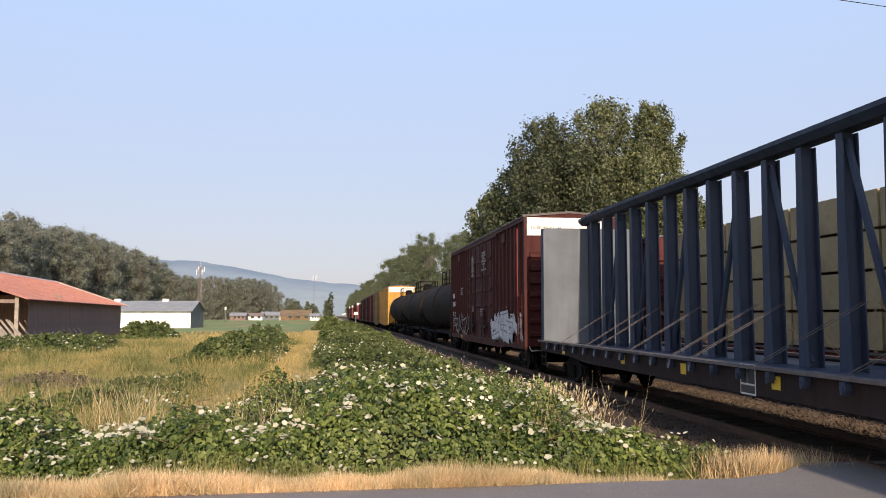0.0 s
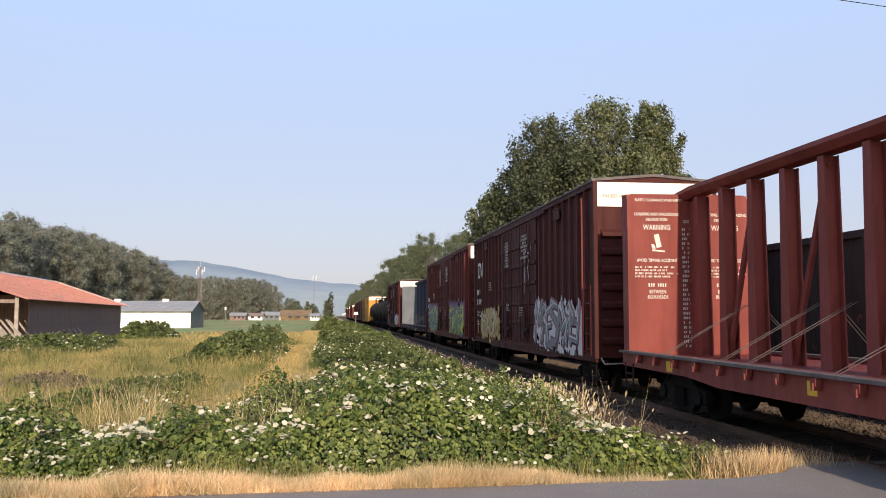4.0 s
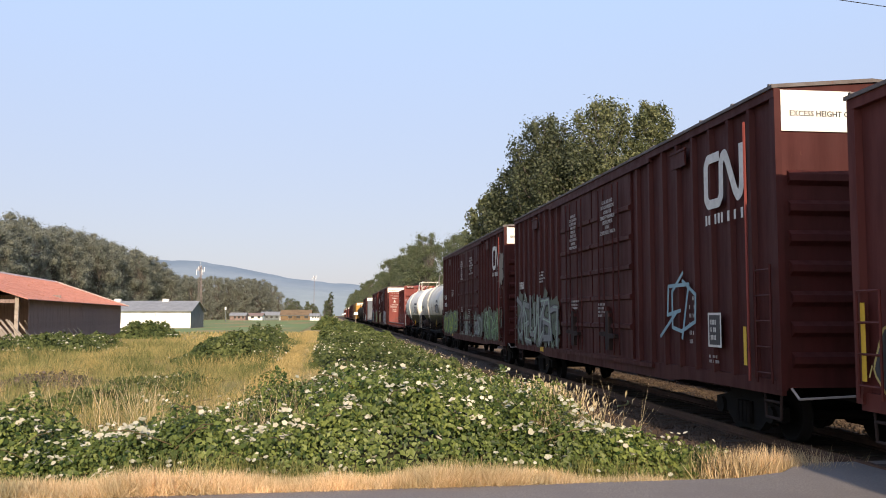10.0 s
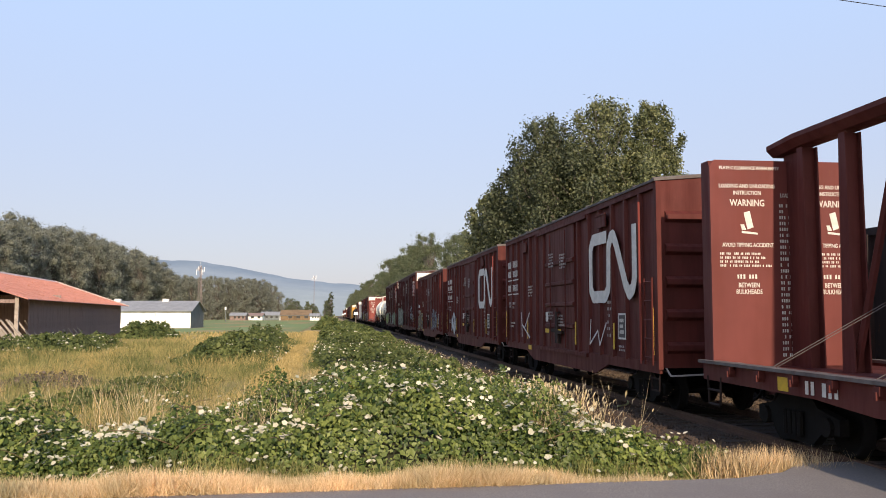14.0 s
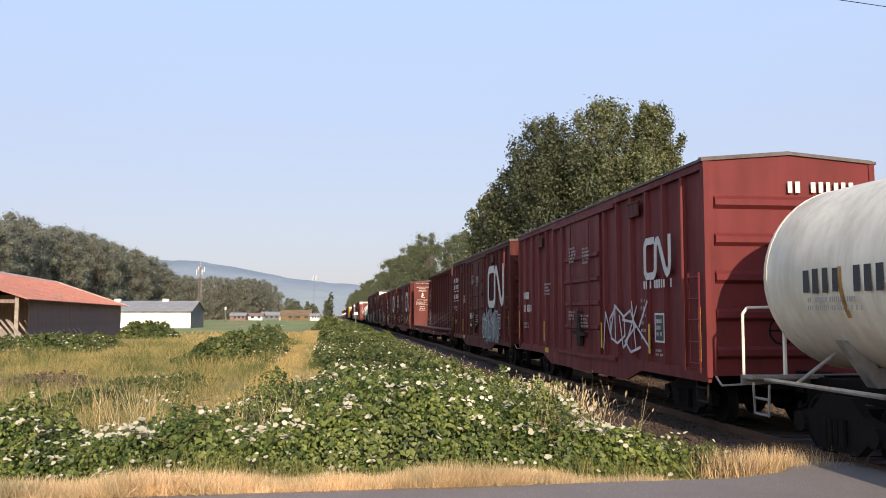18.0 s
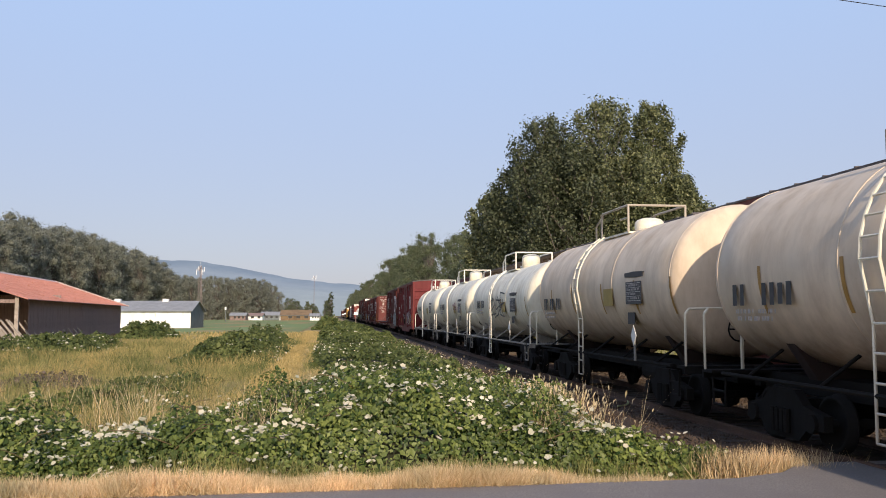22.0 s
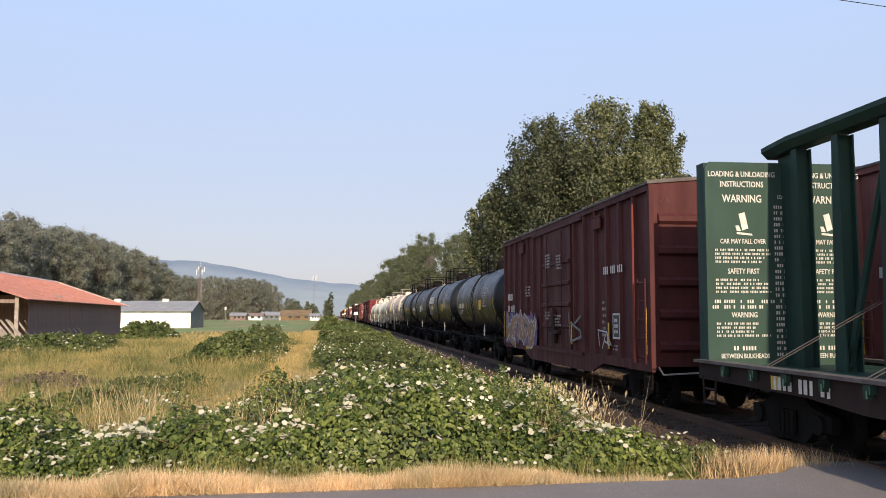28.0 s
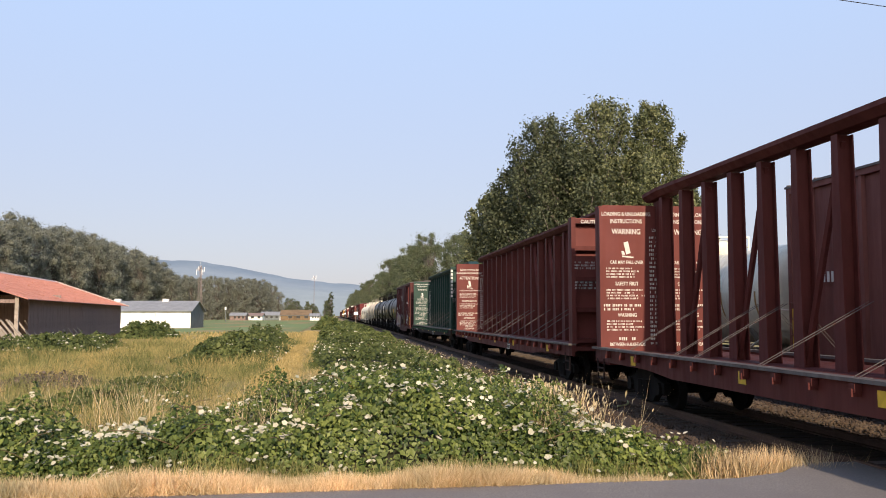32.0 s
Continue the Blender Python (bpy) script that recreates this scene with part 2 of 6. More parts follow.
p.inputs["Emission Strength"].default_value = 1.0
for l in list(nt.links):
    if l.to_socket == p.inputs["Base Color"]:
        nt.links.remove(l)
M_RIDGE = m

# ---------- the ground ----------
TRACK_X, TRACK2_X = 8.0, 12.6


def ground_z(x, y):
    x, y = np.asarray(x, float), np.asarray(y, float)
    z = -.32 + .10 * np.sin(x * .31 + 1.3) * np.sin(y * .23) - .10 * np.clip((-x - 6) / 20, 0, 1)
    road = np.clip(1 - np.abs(y - 5.5) / 6.2, 0, 1)
    z = z + (-.14 - z) * np.clip(road * 6, 0, 1)
    tr = np.clip(1 - np.abs(x - 10.3) / 8.0, 0, 1)
    return z + (-.5 - z) * np.clip(tr * 2.4, 0, 1)


def spaced(lo, a, b, hi, fine, n):
    return np.concatenate([-(np.geomspace(1, -lo + a + 1, n)[::-1] - 1) + a, np.arange(a + fine, b, fine), np.geomspace(1, hi - b + 1, n) - 1 + b])


gx, gy = np.meshgrid(spaced(-4500, -45, 30, 4500, .75, 14), spaced(-400, -10, 110, 4800, .75, 16))
n0, n1 = gx.shape
gv = np.stack([gx, gy, ground_z(gx, gy)], -1).reshape(-1, 3)
ii = (np.arange(n0 - 1)[:, None] * n1 + np.arange(n1 - 1)).ravel()
ground = part("ground", np_mesh("ground", gv, np.stack([ii, ii + 1, ii + n1 + 1, ii + n1], 1)), M_GROUND, smooth=True)
tagged(ground, "flat meadow soil with dry grass thatch", "ground", kind="structure")

fx, fy = np.meshgrid(np.linspace(-260, -4.5, 20), np.linspace(117, 440, 20))
fz = ground_z(fx, fy) + .04
ii = (np.arange(19)[:, None] * 20 + np.arange(19)).ravel()
field = part("field", np_mesh("field", np.stack([fx, fy, fz], -1).reshape(-1, 3), np.stack([ii, ii + 1, ii + 21, ii + 20], 1)), M_FIELD)
tagged(field, "short green pasture beyond the dry meadow", "field", kind="structure")

road = part("road", slab([(-90, 10.1), (-3.7, 10.45), (2.1, 10.62), (5.0, 10.72), (5.8, 11.05), (6.4, 11.7), (16, 12.0), (70, 12.2), (70, -4.0), (-90, -4.0)], 2, -.3, -.03), M_ROAD)
tagged(road, "worn grey asphalt road at the level crossing", "road", kind="structure")

# ---------- the two tracks ----------
def heap(x0, x1, y0, y1, top, foot, name, mat, step):
    ys = np.arange(y0, y1 + step, step)
    xs = np.array([x0, x0 + .35, x0 + .8, x0 + 1.25, x0 + 1.6, x1 - 1.6, x1 - 1.25, x1 - .8, x1 - .35, x1])
    prof = np.array([foot, foot + .12, foot + (top - foot) * .55, top - .06, top, top, top - .06, foot + (top - foot) * .55, foot + .12, foot])
    X, Y = np.meshgrid(xs, ys)
    Z = np.repeat(prof[None], len(ys), 0) + rng.normal(0, .02, X.shape) * (step < 2)
    X = X + rng.normal(0, .06, X.shape) * (step < 2)
    k = len(xs)
    i = (np.arange(len(ys) - 1)[:, None] * k + np.arange(k - 1)).ravel()
    return part(name, np_mesh(name, np.stack([X, Y, Z], -1).reshape(-1, 3), np.stack([i, i + 1, i + k + 1, i + k], 1)), mat, smooth=True)


bed = heap(4.7, 16.2, 11.8, 131.2, -.17, -.52, "ballast", M_GRAVEL, .6)
tagged(bed, "dark crushed-rock ballast bed under two tracks", "ballast", kind="structure")
bed2 = heap(4.7, 16.2, 131.2, 1531.2, -.17, -.52, "ballast", M_GRAVEL, 50)
tagged(bed2, "dark crushed-rock ballast bed under two tracks", "ballast", kind="structure")
bed3 = heap(4.7, 16.2, -124, -4.0, -.17, -.52, "ballast", M_GRAVEL, 5)
tagged(bed3, "dark crushed-rock ballast bed under two tracks", "ballast", kind="structure")
ys = np.concatenate([np.arange(11.8, 60, .35), np.arange(60, 400, 4.0)])
sx, sy = np.meshgrid(np.array([9.7, 9.85, 10.05, 10.3, 10.5, 10.65]), ys)
sz = np.array([-.2, -.15, -.125, -.12, -.15, -.2])[None] + rng.normal(0, .018, sx.shape)
sx = sx + rng.normal(0, .10, sx.shape) * np.array([1, .6, .3, .3, .6, 1])[None]
ii = (np.arange(len(ys) - 1)[:, None] * 6 + np.arange(5)).ravel()
strip = part("dirt_strip", np_mesh("dirt_strip", np.stack([sx, sy, sz], -1).reshape(-1, 3), np.stack([ii, ii + 1, ii + 7, ii + 6], 1)), M_DIRT, smooth=True)
tagged(strip, "sandy dirt strip between the two tracks", "dirt", kind="structure")
RAILP = [(-.075, -.16), (.075, -.16), (.075, -.14), (.015, -.125), (.015, -.045), (.037, -.035), (.037, 0), (-.037, 0), (-.037, -.035), (-.015, -.045), (-.015, -.125), (-.075, -.14)]
sleeper_me = bpy.data.meshes.new("sleeper")
bm = boxes((-1.3, 1.3, -.115, .115, -.3, -.15))
bm.to_mesh(sleeper_me)
bm.free()
sleeper_me.materials.append(M_SLEEPER)
for tx, what in ((TRACK_X, "near"), (TRACK2_X, "far")):
    tr = tagged(empty("railway_track"), "steel rails on dark timber sleepers in ballast", "track", kind="structure")
    tr.location = (tx, 0, 0)
    for s in (-.755, .755):
        part("rail", slab([(a + s, b) for a, b in RAILP], 1, -130, 1500), M_RAIL, tr)
    if what == "near":
        for i in range(110):
            o = part("sleeper", sleeper_me, None, tr)
            o.location = (rng.normal(0, .03), 11.9 + i * .55, rng.normal(0, .006))
        part("crossing_panel", boxes((-.66, .66, -3.5, 11.4, -.2, -.015)), M_SLEEPER, tr, "dark timber crossing planks between the rails")
    P = np.array([(0, 72.4 + i * .55, -.225) for i in range(300)] if what == "near" else [(0, 11.9 + i * .55, -.225) for i in range(400)])
    sv = np.array([(x, y, z) for z in (-.075, .075) for y in (-.115, .115) for x in (-1.3, 1.3)])
    sf = [(0, 2, 3, 1), (4, 5, 7, 6), (0, 1, 5, 4), (2, 6, 7, 3), (0, 4, 6, 2), (1, 3, 7, 5)]
    o = part("sleeper_run", scatter("sleeper_run", sv, sf, P, np.repeat(np.eye(3)[None], len(P), 0), np.ones(len(P))), M_SLEEPER, tr)
    tagged(o, kind="stuff")
# loose stones on the shoulder
n = 19000
px, py = np.where(np.arange(n) % 5 == 0, rng.normal(10.15, .5, n), rng.uniform(4.75, 7.4, n)), 11.3 + 24 * rng.random(n) ** 1.6
pz = np.interp(px, [4.7, 5.05, 5.5, 5.95, 6.3, 9.6, 9.9, 10.4, 10.7], [-.52, -.4, -.33, -.23, -.17, -.17, -.13, -.13, -.17])
sv = np.array([(.5, 0, -.1), (-.4, .1, 0), (0, .5, .1), (.05, -.45, 0), (.1, .05, .42), (-.05, 0, -.4)])
sf = [(0, 2, 4), (2, 1, 4), (1, 3, 4), (3, 0, 4), (2, 0, 5), (1, 2, 5), (3, 1, 5), (0, 3, 5)]
nr = rng.normal(0, 1, (n, 3))
stones = part("ballast_stones", scatter("ballast_stones", sv, sf, np.stack([px, py, pz + .01], 1), bases(nr, rng.uniform(0, 6.3, n)), rng.uniform(.035, .085, n)), M_STONE)
tagged(stones, "loose crushed grey-brown rock on the track shoulder", "gravel", kind="stuff")

# ---------- brambles ----------
def sstep(v, a, b):
    t = np.clip((v - a) / (b - a), 0, 1)
    return t * t * (3 - 2 * t)


def patch(x, y, x0, x1, y0, y1, soft):
    return sstep(x, x0, x0 + soft) * sstep(-x, -x1, -x1 + soft) * sstep(y, y0, y0 + soft) * sstep(-y, -y1, -y1 + soft)


def thicket(name, label, x0, x1, y0, y1, h, n, size, soft, mat, flowers=0, bloom=.05, seed=1.0, shape=None, canes=0):
    r = np.random.default_rng(int(seed * 10))
    x, y = r.uniform(x0, x1, n), r.uniform(y0, y1, n)
    y[:n // 6] = y0 + soft * 2.2 * r.random(n // 6)

    def top(x, y):
        w = patch(x, y, x0, x1, y0, y1, soft)
        if shape:
            w = w * shape(x, y)
        return w * h * (.80 + .50 * vnoise(x, y, .5, seed) + .42 * vnoise(x, y, 1.5, seed + 3) + .27 * vnoise(x, y, 3.6, seed + 5))
    hh = top(x, y)
    keep = hh > .06
    x, y, hh = x[keep], y[keep], hh[keep]
    k = len(x)
    e = .25
    nx, ny = (top(x - e, y) - top(x + e, y)) / (2 * e), (top(x, y - e) - top(x, y + e)) / (2 * e)
    deep = r.random(k) ** 2.2 * np.minimum(.5, hh)
    z = ground_z(x, y) + hh - deep + r.normal(0, .035, k)
    nrm = np.stack([nx + r.normal(0, .9, k), ny - .35 + r.normal(0, .9, k), np.ones(k)], 1)
    th = tagged(empty(name), label, "bramble", kind="stuff")
    tagged(part("leaves", scatter("leaves", *LEAF, np.stack([x, y, z], 1), bases(nrm, r.uniform(0, 6.28, k)), size * np.clip(r.lognormal(-.05, .38, k), .4, 2.0)), mat, th), kind="stuff")
    # inner sheet fills the thicket below its leaves, coloured dark for their shade
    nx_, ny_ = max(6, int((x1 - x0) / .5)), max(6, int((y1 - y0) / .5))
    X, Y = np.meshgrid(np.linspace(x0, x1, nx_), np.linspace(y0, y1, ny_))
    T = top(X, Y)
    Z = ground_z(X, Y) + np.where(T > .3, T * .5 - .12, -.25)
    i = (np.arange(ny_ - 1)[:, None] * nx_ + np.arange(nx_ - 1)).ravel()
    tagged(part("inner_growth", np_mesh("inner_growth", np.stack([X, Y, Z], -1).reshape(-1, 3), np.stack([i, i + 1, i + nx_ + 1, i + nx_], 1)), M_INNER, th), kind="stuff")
    if flowers:
        c = r.integers(0, k, flowers)
        c = c[(deep[c] < .12)]
        c = c[vnoise(x[c], y[c], .8, seed + 9) > -.2]
        m_ = len(c)
        rep = r.integers(1, 5, m_)
        cx, cy, cz = np.repeat(x[c], rep), np.repeat(y[c], rep), np.repeat(z[c], rep)
        q = len(cx)
        P = np.stack([cx + r.normal(0, bloom * 1.3, q), cy + r.normal(0, bloom * 1.3, q), cz + .05 + r.random(q) * .07], 1)
        a = np.arange(10) * math.pi / 5
        fv = [(0, 0, -.1)] + [(math.cos(t) * (.5 if i % 2 == 0 else .40), math.sin(t) * (.5 if i % 2 == 0 else .40), .06) for i, t in enumerate(a)]
        ff = [(0, 1 + i, 1 + (i + 1) % 10) for i in range(10)]
        N = np.stack([r.normal(0, .5, q), -.4 + r.normal(0, .5, q), np.ones(q)], 1)
        tagged(part("blossom", scatter("blossom", fv, ff, P, bases(N, r.uniform(0, 6, q)), bloom * r.uniform(.7, 1.3, q)), M_PETAL, th, "small white bramble blossom clusters"), kind="stuff")
    if canes:
        bm = bmesh.new()
        for j in r.integers(0, k, canes):
            p = Vector((x[j], y[j], z[j] - .15))
            d = Vector((r.normal(0, .5), r.normal(0, .5), .55))
            pts = [p, p + d * .28, p + d * .5 + Vector((0, 0, -.02)), p + d * .75 + Vector((0, 0, -.13))]
            pipe(pts, .006, 4, bm)
        part("canes", bm, M_CANE, th)["kind"] = "stuff"
    return th


def front_shape(x, y):
    left = np.clip(1 - (y - 13.9) / 2.4, 0, 1) * (.80 + .32 * sstep(-x, 3.7, 4.4))
    right = np.clip(1 - (y - 19.0) / 9, .35, 1) * (.80 + .25 * sstep(x, -1.6, .4))
    w = sstep(x, -2.6, -1.0)
    return (left * (1 - w) + right * w) * (1 - .42 * np.exp(-((x + 3.3) / .6) ** 2)) * np.clip(1.3 - (x - 1.9) * .25, .56, 1) * (1 - sstep(x, 4.1, 4.9) * sstep(y, 13.6, 15.6)) * (1 - .45 * sstep(y, 16, 22) * sstep(x, 2.4, 3.8))


def ragged(x, y):
    """The uneven edge of the belt along the footpath."""
    e = -.85 + 1.1 * vnoise(x * 0, y, .13, 2.4) + .5 * vnoise(x * 0, y, .5, 7.1)
    return sstep(x, e - .3, e + .4)


thicket("bramble_thicket", "dense green bramble thicket with white blossom", -9.5, 6.0, 11.4, 24, 1.18, 270000, .060, .6, M_BRAMBLE, 3400, .074, 1.0, front_shape, 260)
thicket("bramble_belt", "long belt of brambles beside the railway bank", -2.0, 6.0, 22, 75, .80, 66000, .13, 1.3, M_BRAMBLE2, 1200, .085, 2.0,
        lambda x, y: (.35 + .65 * (vnoise(x, y, .28, 6.6) > -.12)) * ragged(x, y) * (1 - .35 * sstep(x, 4.0, 5.2)), 60)
thicket("bramble_belt", "long belt of brambles beside the railway bank", -2.2, 6.0, 74, 210, .85, 32000, .30, 1.4, M_BRAMBLE2, 0, .1, 3.0,
        lambda x, y: (.4 + .6 * (vnoise(x, y, .16, 6.6) > -.15)) * ragged(x, y))
thicket("bramble_mound", "rounded bramble mound in the dry meadow", -8.0, -2.4, 42, 76, 1.25, 36000, .16, 2.4, M_BRAMBLE2, 260, .10, 4.0)
thicket("bramble_mound", "rounded bramble mound before the old barn", -22, -13.5, 55, 67, 1.02, 20000, .16, 2.5, M_BRAMBLE2, 240, .12, 5.0)
thicket("bramble_mound", "bushy bramble mound beside the white building", -21.4, -15.6, 87, 100, 1.55, 5000, .30, 2.3, M_BRAMBLE2, 60, .16, 6.0)
thicket("dead_bramble", "dead grey-brown bramble stems in a hollow", -11.8, -7.5, 28.6, 34, .40, 6000, .10, 1.6, M_DEAD, 0, .1, 9.0, None, 60)
thicket("weed_patch", "low patch of green weeds in the dry meadow", -7.6, -3.2, 21, 33, .60, 11000, .12, 2.0, M_BRAMBLE2, 40, .07, 7.0, lambda x, y: .2 + .8 * np.clip(.5 + vnoise(x, y, .5, 3.1) * 1.2, 0, 1), 30)
thicket("path_side_shrub", "dark rounded shrub at the end of the path", -3.6, 2.2, 138, 166, 1.7, 6000, .45, 2.2, M_BRAMBLE2, 0, .1, 8.0)

# ---------- grass ----------
def grass(name, label, x, y, h, width, mat, seed, lean=.35, dz=0.0, seeds=None):
    r = np.random.default_rng(seed)
    n = len(x)
    N = np.stack([r.normal(0, lean * .5, n), r.normal(0, lean * .5, n), np.ones(n)], 1)
    S = np.stack([np.broadcast_to(width, (n,)), h * .9, h], 1)
    P = np.stack([x, y, ground_z(x, y) + dz - .02], 1)
    B = bases(N, r.uniform(0, 6.28, n))
    ob = part(name, scatter(name, *BLADE, P, B, S), mat)
    tagged(ob, label, "grass", kind="stuff")
    if seeds:
        tip = P + np.einsum("nij,nj->ni", B, np.stack([np.zeros(n), .42 * h * .9, h], 1))
        tv = [(0, -.5, 0), (.5, 0, 0), (0, 0, .6), (-.5, 0, 0), (0, .6, 1.2), (0, 0, -2.2)]
        tf = [(0, 1, 2), (0, 2, 3), (4, 2, 1), (4, 3, 2), (5, 1, 0), (5, 0, 3)]
        o = part("seed_heads", scatter("seed_heads", tv, tf, tip, B, np.full(n, seeds)), M_SEED)
        tagged(o, "pale feathery seed heads of tall dry grass", "grass", kind="stuff")
    return ob


n = 120000
x = rng.uniform(-11, 6.7, n)
y = 10.46 + np.interp(x, [-11, -3.7, 2.1, 5.0, 5.8, 6.7], [-.28, -.06, .14, .26, .58, 1.3]) + np.abs(rng.normal(0, .50, n)) * (1 + .4 * vnoise(x, x * 0, .9, 2))
grass("dry_verge_grass", "bleached dry grass fringe along the road edge", x, y, rng.uniform(.07, .29, n) * (1 + .6 * vnoise(x, y, 1.1, 5)), .011, M_STRAW, 11, 1.0, .08)
n = 4200
x, y = rng.normal(5.9, .42, n), rng.normal(11.75, .18, n)
n2 = 9000
x2 = rng.uniform(-10, 5.3, n2)
y2 = 11.42 + np.interp(x2, [-11, 2.8, 4.6, 6.7], [-.1, .1, .3, .6]) + rng.normal(0, .22, n2)
grass("verge_grass", "green grass blades before the brambles", x2, y2, rng.uniform(.12, .42, n2) * (1 + .8 * vnoise(x2, y2, .8, 3.7)), .014, M_GREENGRASS, 15, .6, .08)
grass("dry_grass_tuft", "tall dry grass tuft at the road corner", x, y, rng.uniform(.25, .62, n), .014, M_STRAW, 12, .6, .12)
n = 3800
x, y = rng.uniform(-6.5, 4.6, n), 11.6 + 10 * rng.random(n) ** 1.3
k_ = vnoise(x, y, .6, 7.7) > .08
grass("dry_stems_in_bramble", "dry grass stems rising through the brambles", x[k_], y[k_], rng.uniform(.75, 1.35, int(k_.sum())) * np.clip(1.25 - (y[k_] - 12) * .03, .7, 1.2), .008, M_STRAW, 16, .5)
n = 900
x, y = rng.normal(3.7, .30, n), rng.normal(15.6, .9, n)
grass("dry_stalks", "tall bleached grass stalks beside the ballast", x, y, rng.uniform(.55, 1.25, n), .010, M_STRAW, 13, .45, 0, .035)
n = 1100
x, y = rng.normal(4.5, .50, n), 17 + 46 * rng.random(n) ** 1.5
grass("dry_stalks", "tall bleached grass stalks beside the ballast", x, y, rng.uniform(.35, .75, n), .012, M_STRAW, 14, .5, 0, .03)


def meadow(n, x0, x1, y0, y1, h, w, mat, seed, label, thr, sgn):
    r = np.random.default_rng(seed)
    x, y = r.uniform(x0, x1, n), y0 + (y1 - y0) * r.random(n) ** 1.35
    m_ = (vnoise(x * .55, y, .17, 2.2) * 1.3 + .5 * vnoise(x, y, .5, 4.4)) * sgn > thr
    m_ &= ~((np.abs(x + 1.95 + (y - 30) * .012) < .75) & (y > 24))
    m_ &= ~((x > -1.4) & (y < 19))
    x, y = x[m_], y[m_]
    d = np.clip(y / 30, 1, 5)
    hh = h * r.uniform(.55, 1.15, len(x)) * (.8 + .5 * vnoise(x, y, .25, 8.0))
    return grass("meadow_grass", label, x, y, hh, w * d, mat, seed, .75)


meadow(115000, -34, 4.0, 14.5, 70, .33, .010, M_STRAW2, 21, "ripe yellow meadow grass", -.04, 1)
meadow(160000, -34, 4.0, 14.5, 70, .34, .011, M_GREENGRASS, 22, "green meadow grass among dry stems", -.30, -1)
meadow(24000, -75, .5, 70, 118, .42, .03, M_STRAW2, 23, "ripe yellow meadow grass", -.2, 1)
meadow(12000, -75, .5, 70, 118, .36, .035, M_GREENGRASS, 24, "green meadow grass among dry stems", 0, -1)
for seed, mat, cnt, lab in ((31, M_STRAW2, 480, "tall tuft of ripe yellow grass"), (32, M_GREENGRASS, 620, "tall tuft of green meadow grass"), (33, M_BRAMBLE2, 300, "tuft of broad green weeds")):
    r = np.random.default_rng(seed)
    cx, cy = r.uniform(-30, -1.2, cnt), 16 + 62 * r.random(cnt) ** 1.4
    ok = ~((np.abs(cx + 1.95) < .9) & (cy > 26))
    cx, cy = cx[ok], cy[ok]
    x, y = np.repeat(cx, 55), np.repeat(cy, 55)
    x, y = x + r.normal(0, .22, len(x)) * (1 + y / 60), y + r.normal(0, .3, len(y)) * (1 + y / 60)
    grass("grass_tufts", lab, x, y, r.uniform(.35, .8, len(x)) * np.repeat(r.uniform(.7, 1.15, len(cx)), 55), .012 * np.clip(y / 30, 1, 4), mat, seed, .9)
n = 20000
x, y = rng.normal(-2.0, .42, n), 25 + 106 * rng.random(n) ** 1.5
grass("path_grass", "trodden straw-coloured grass on the footpath", x - (y - 30) * .012, y, rng.uniform(.06, .22, n), .03, M_STRAW2, 25, .9)
n = 9000
x, y = rng.uniform(14.5, 26, n), rng.uniform(8, 90, n)
grass("trackside_grass", "green grass on the far side of the tracks", x, y, rng.uniform(.2, .7, n), .05, M_GREENGRASS, 26, .7)

n = 260
x, y = rng.normal(5.35, .22, n), rng.normal(11.75, .15, n)
grass("reddish_seed_grass", "dark reddish seed heads of roadside grass", x, y, rng.uniform(.35, .72, n), .012, M_CANE, 17, .5, .1)
strip2 = part("plastic_strip", pipe([(6.62, 20.3, -.13), (6.86, 20.5, -.12), (7.02, 20.7, -.10), (7.08, 20.95, -.06)], .018, 6), M_LIME)
tagged(strip2, "thin pale green strip lying beside the rail", "litter")

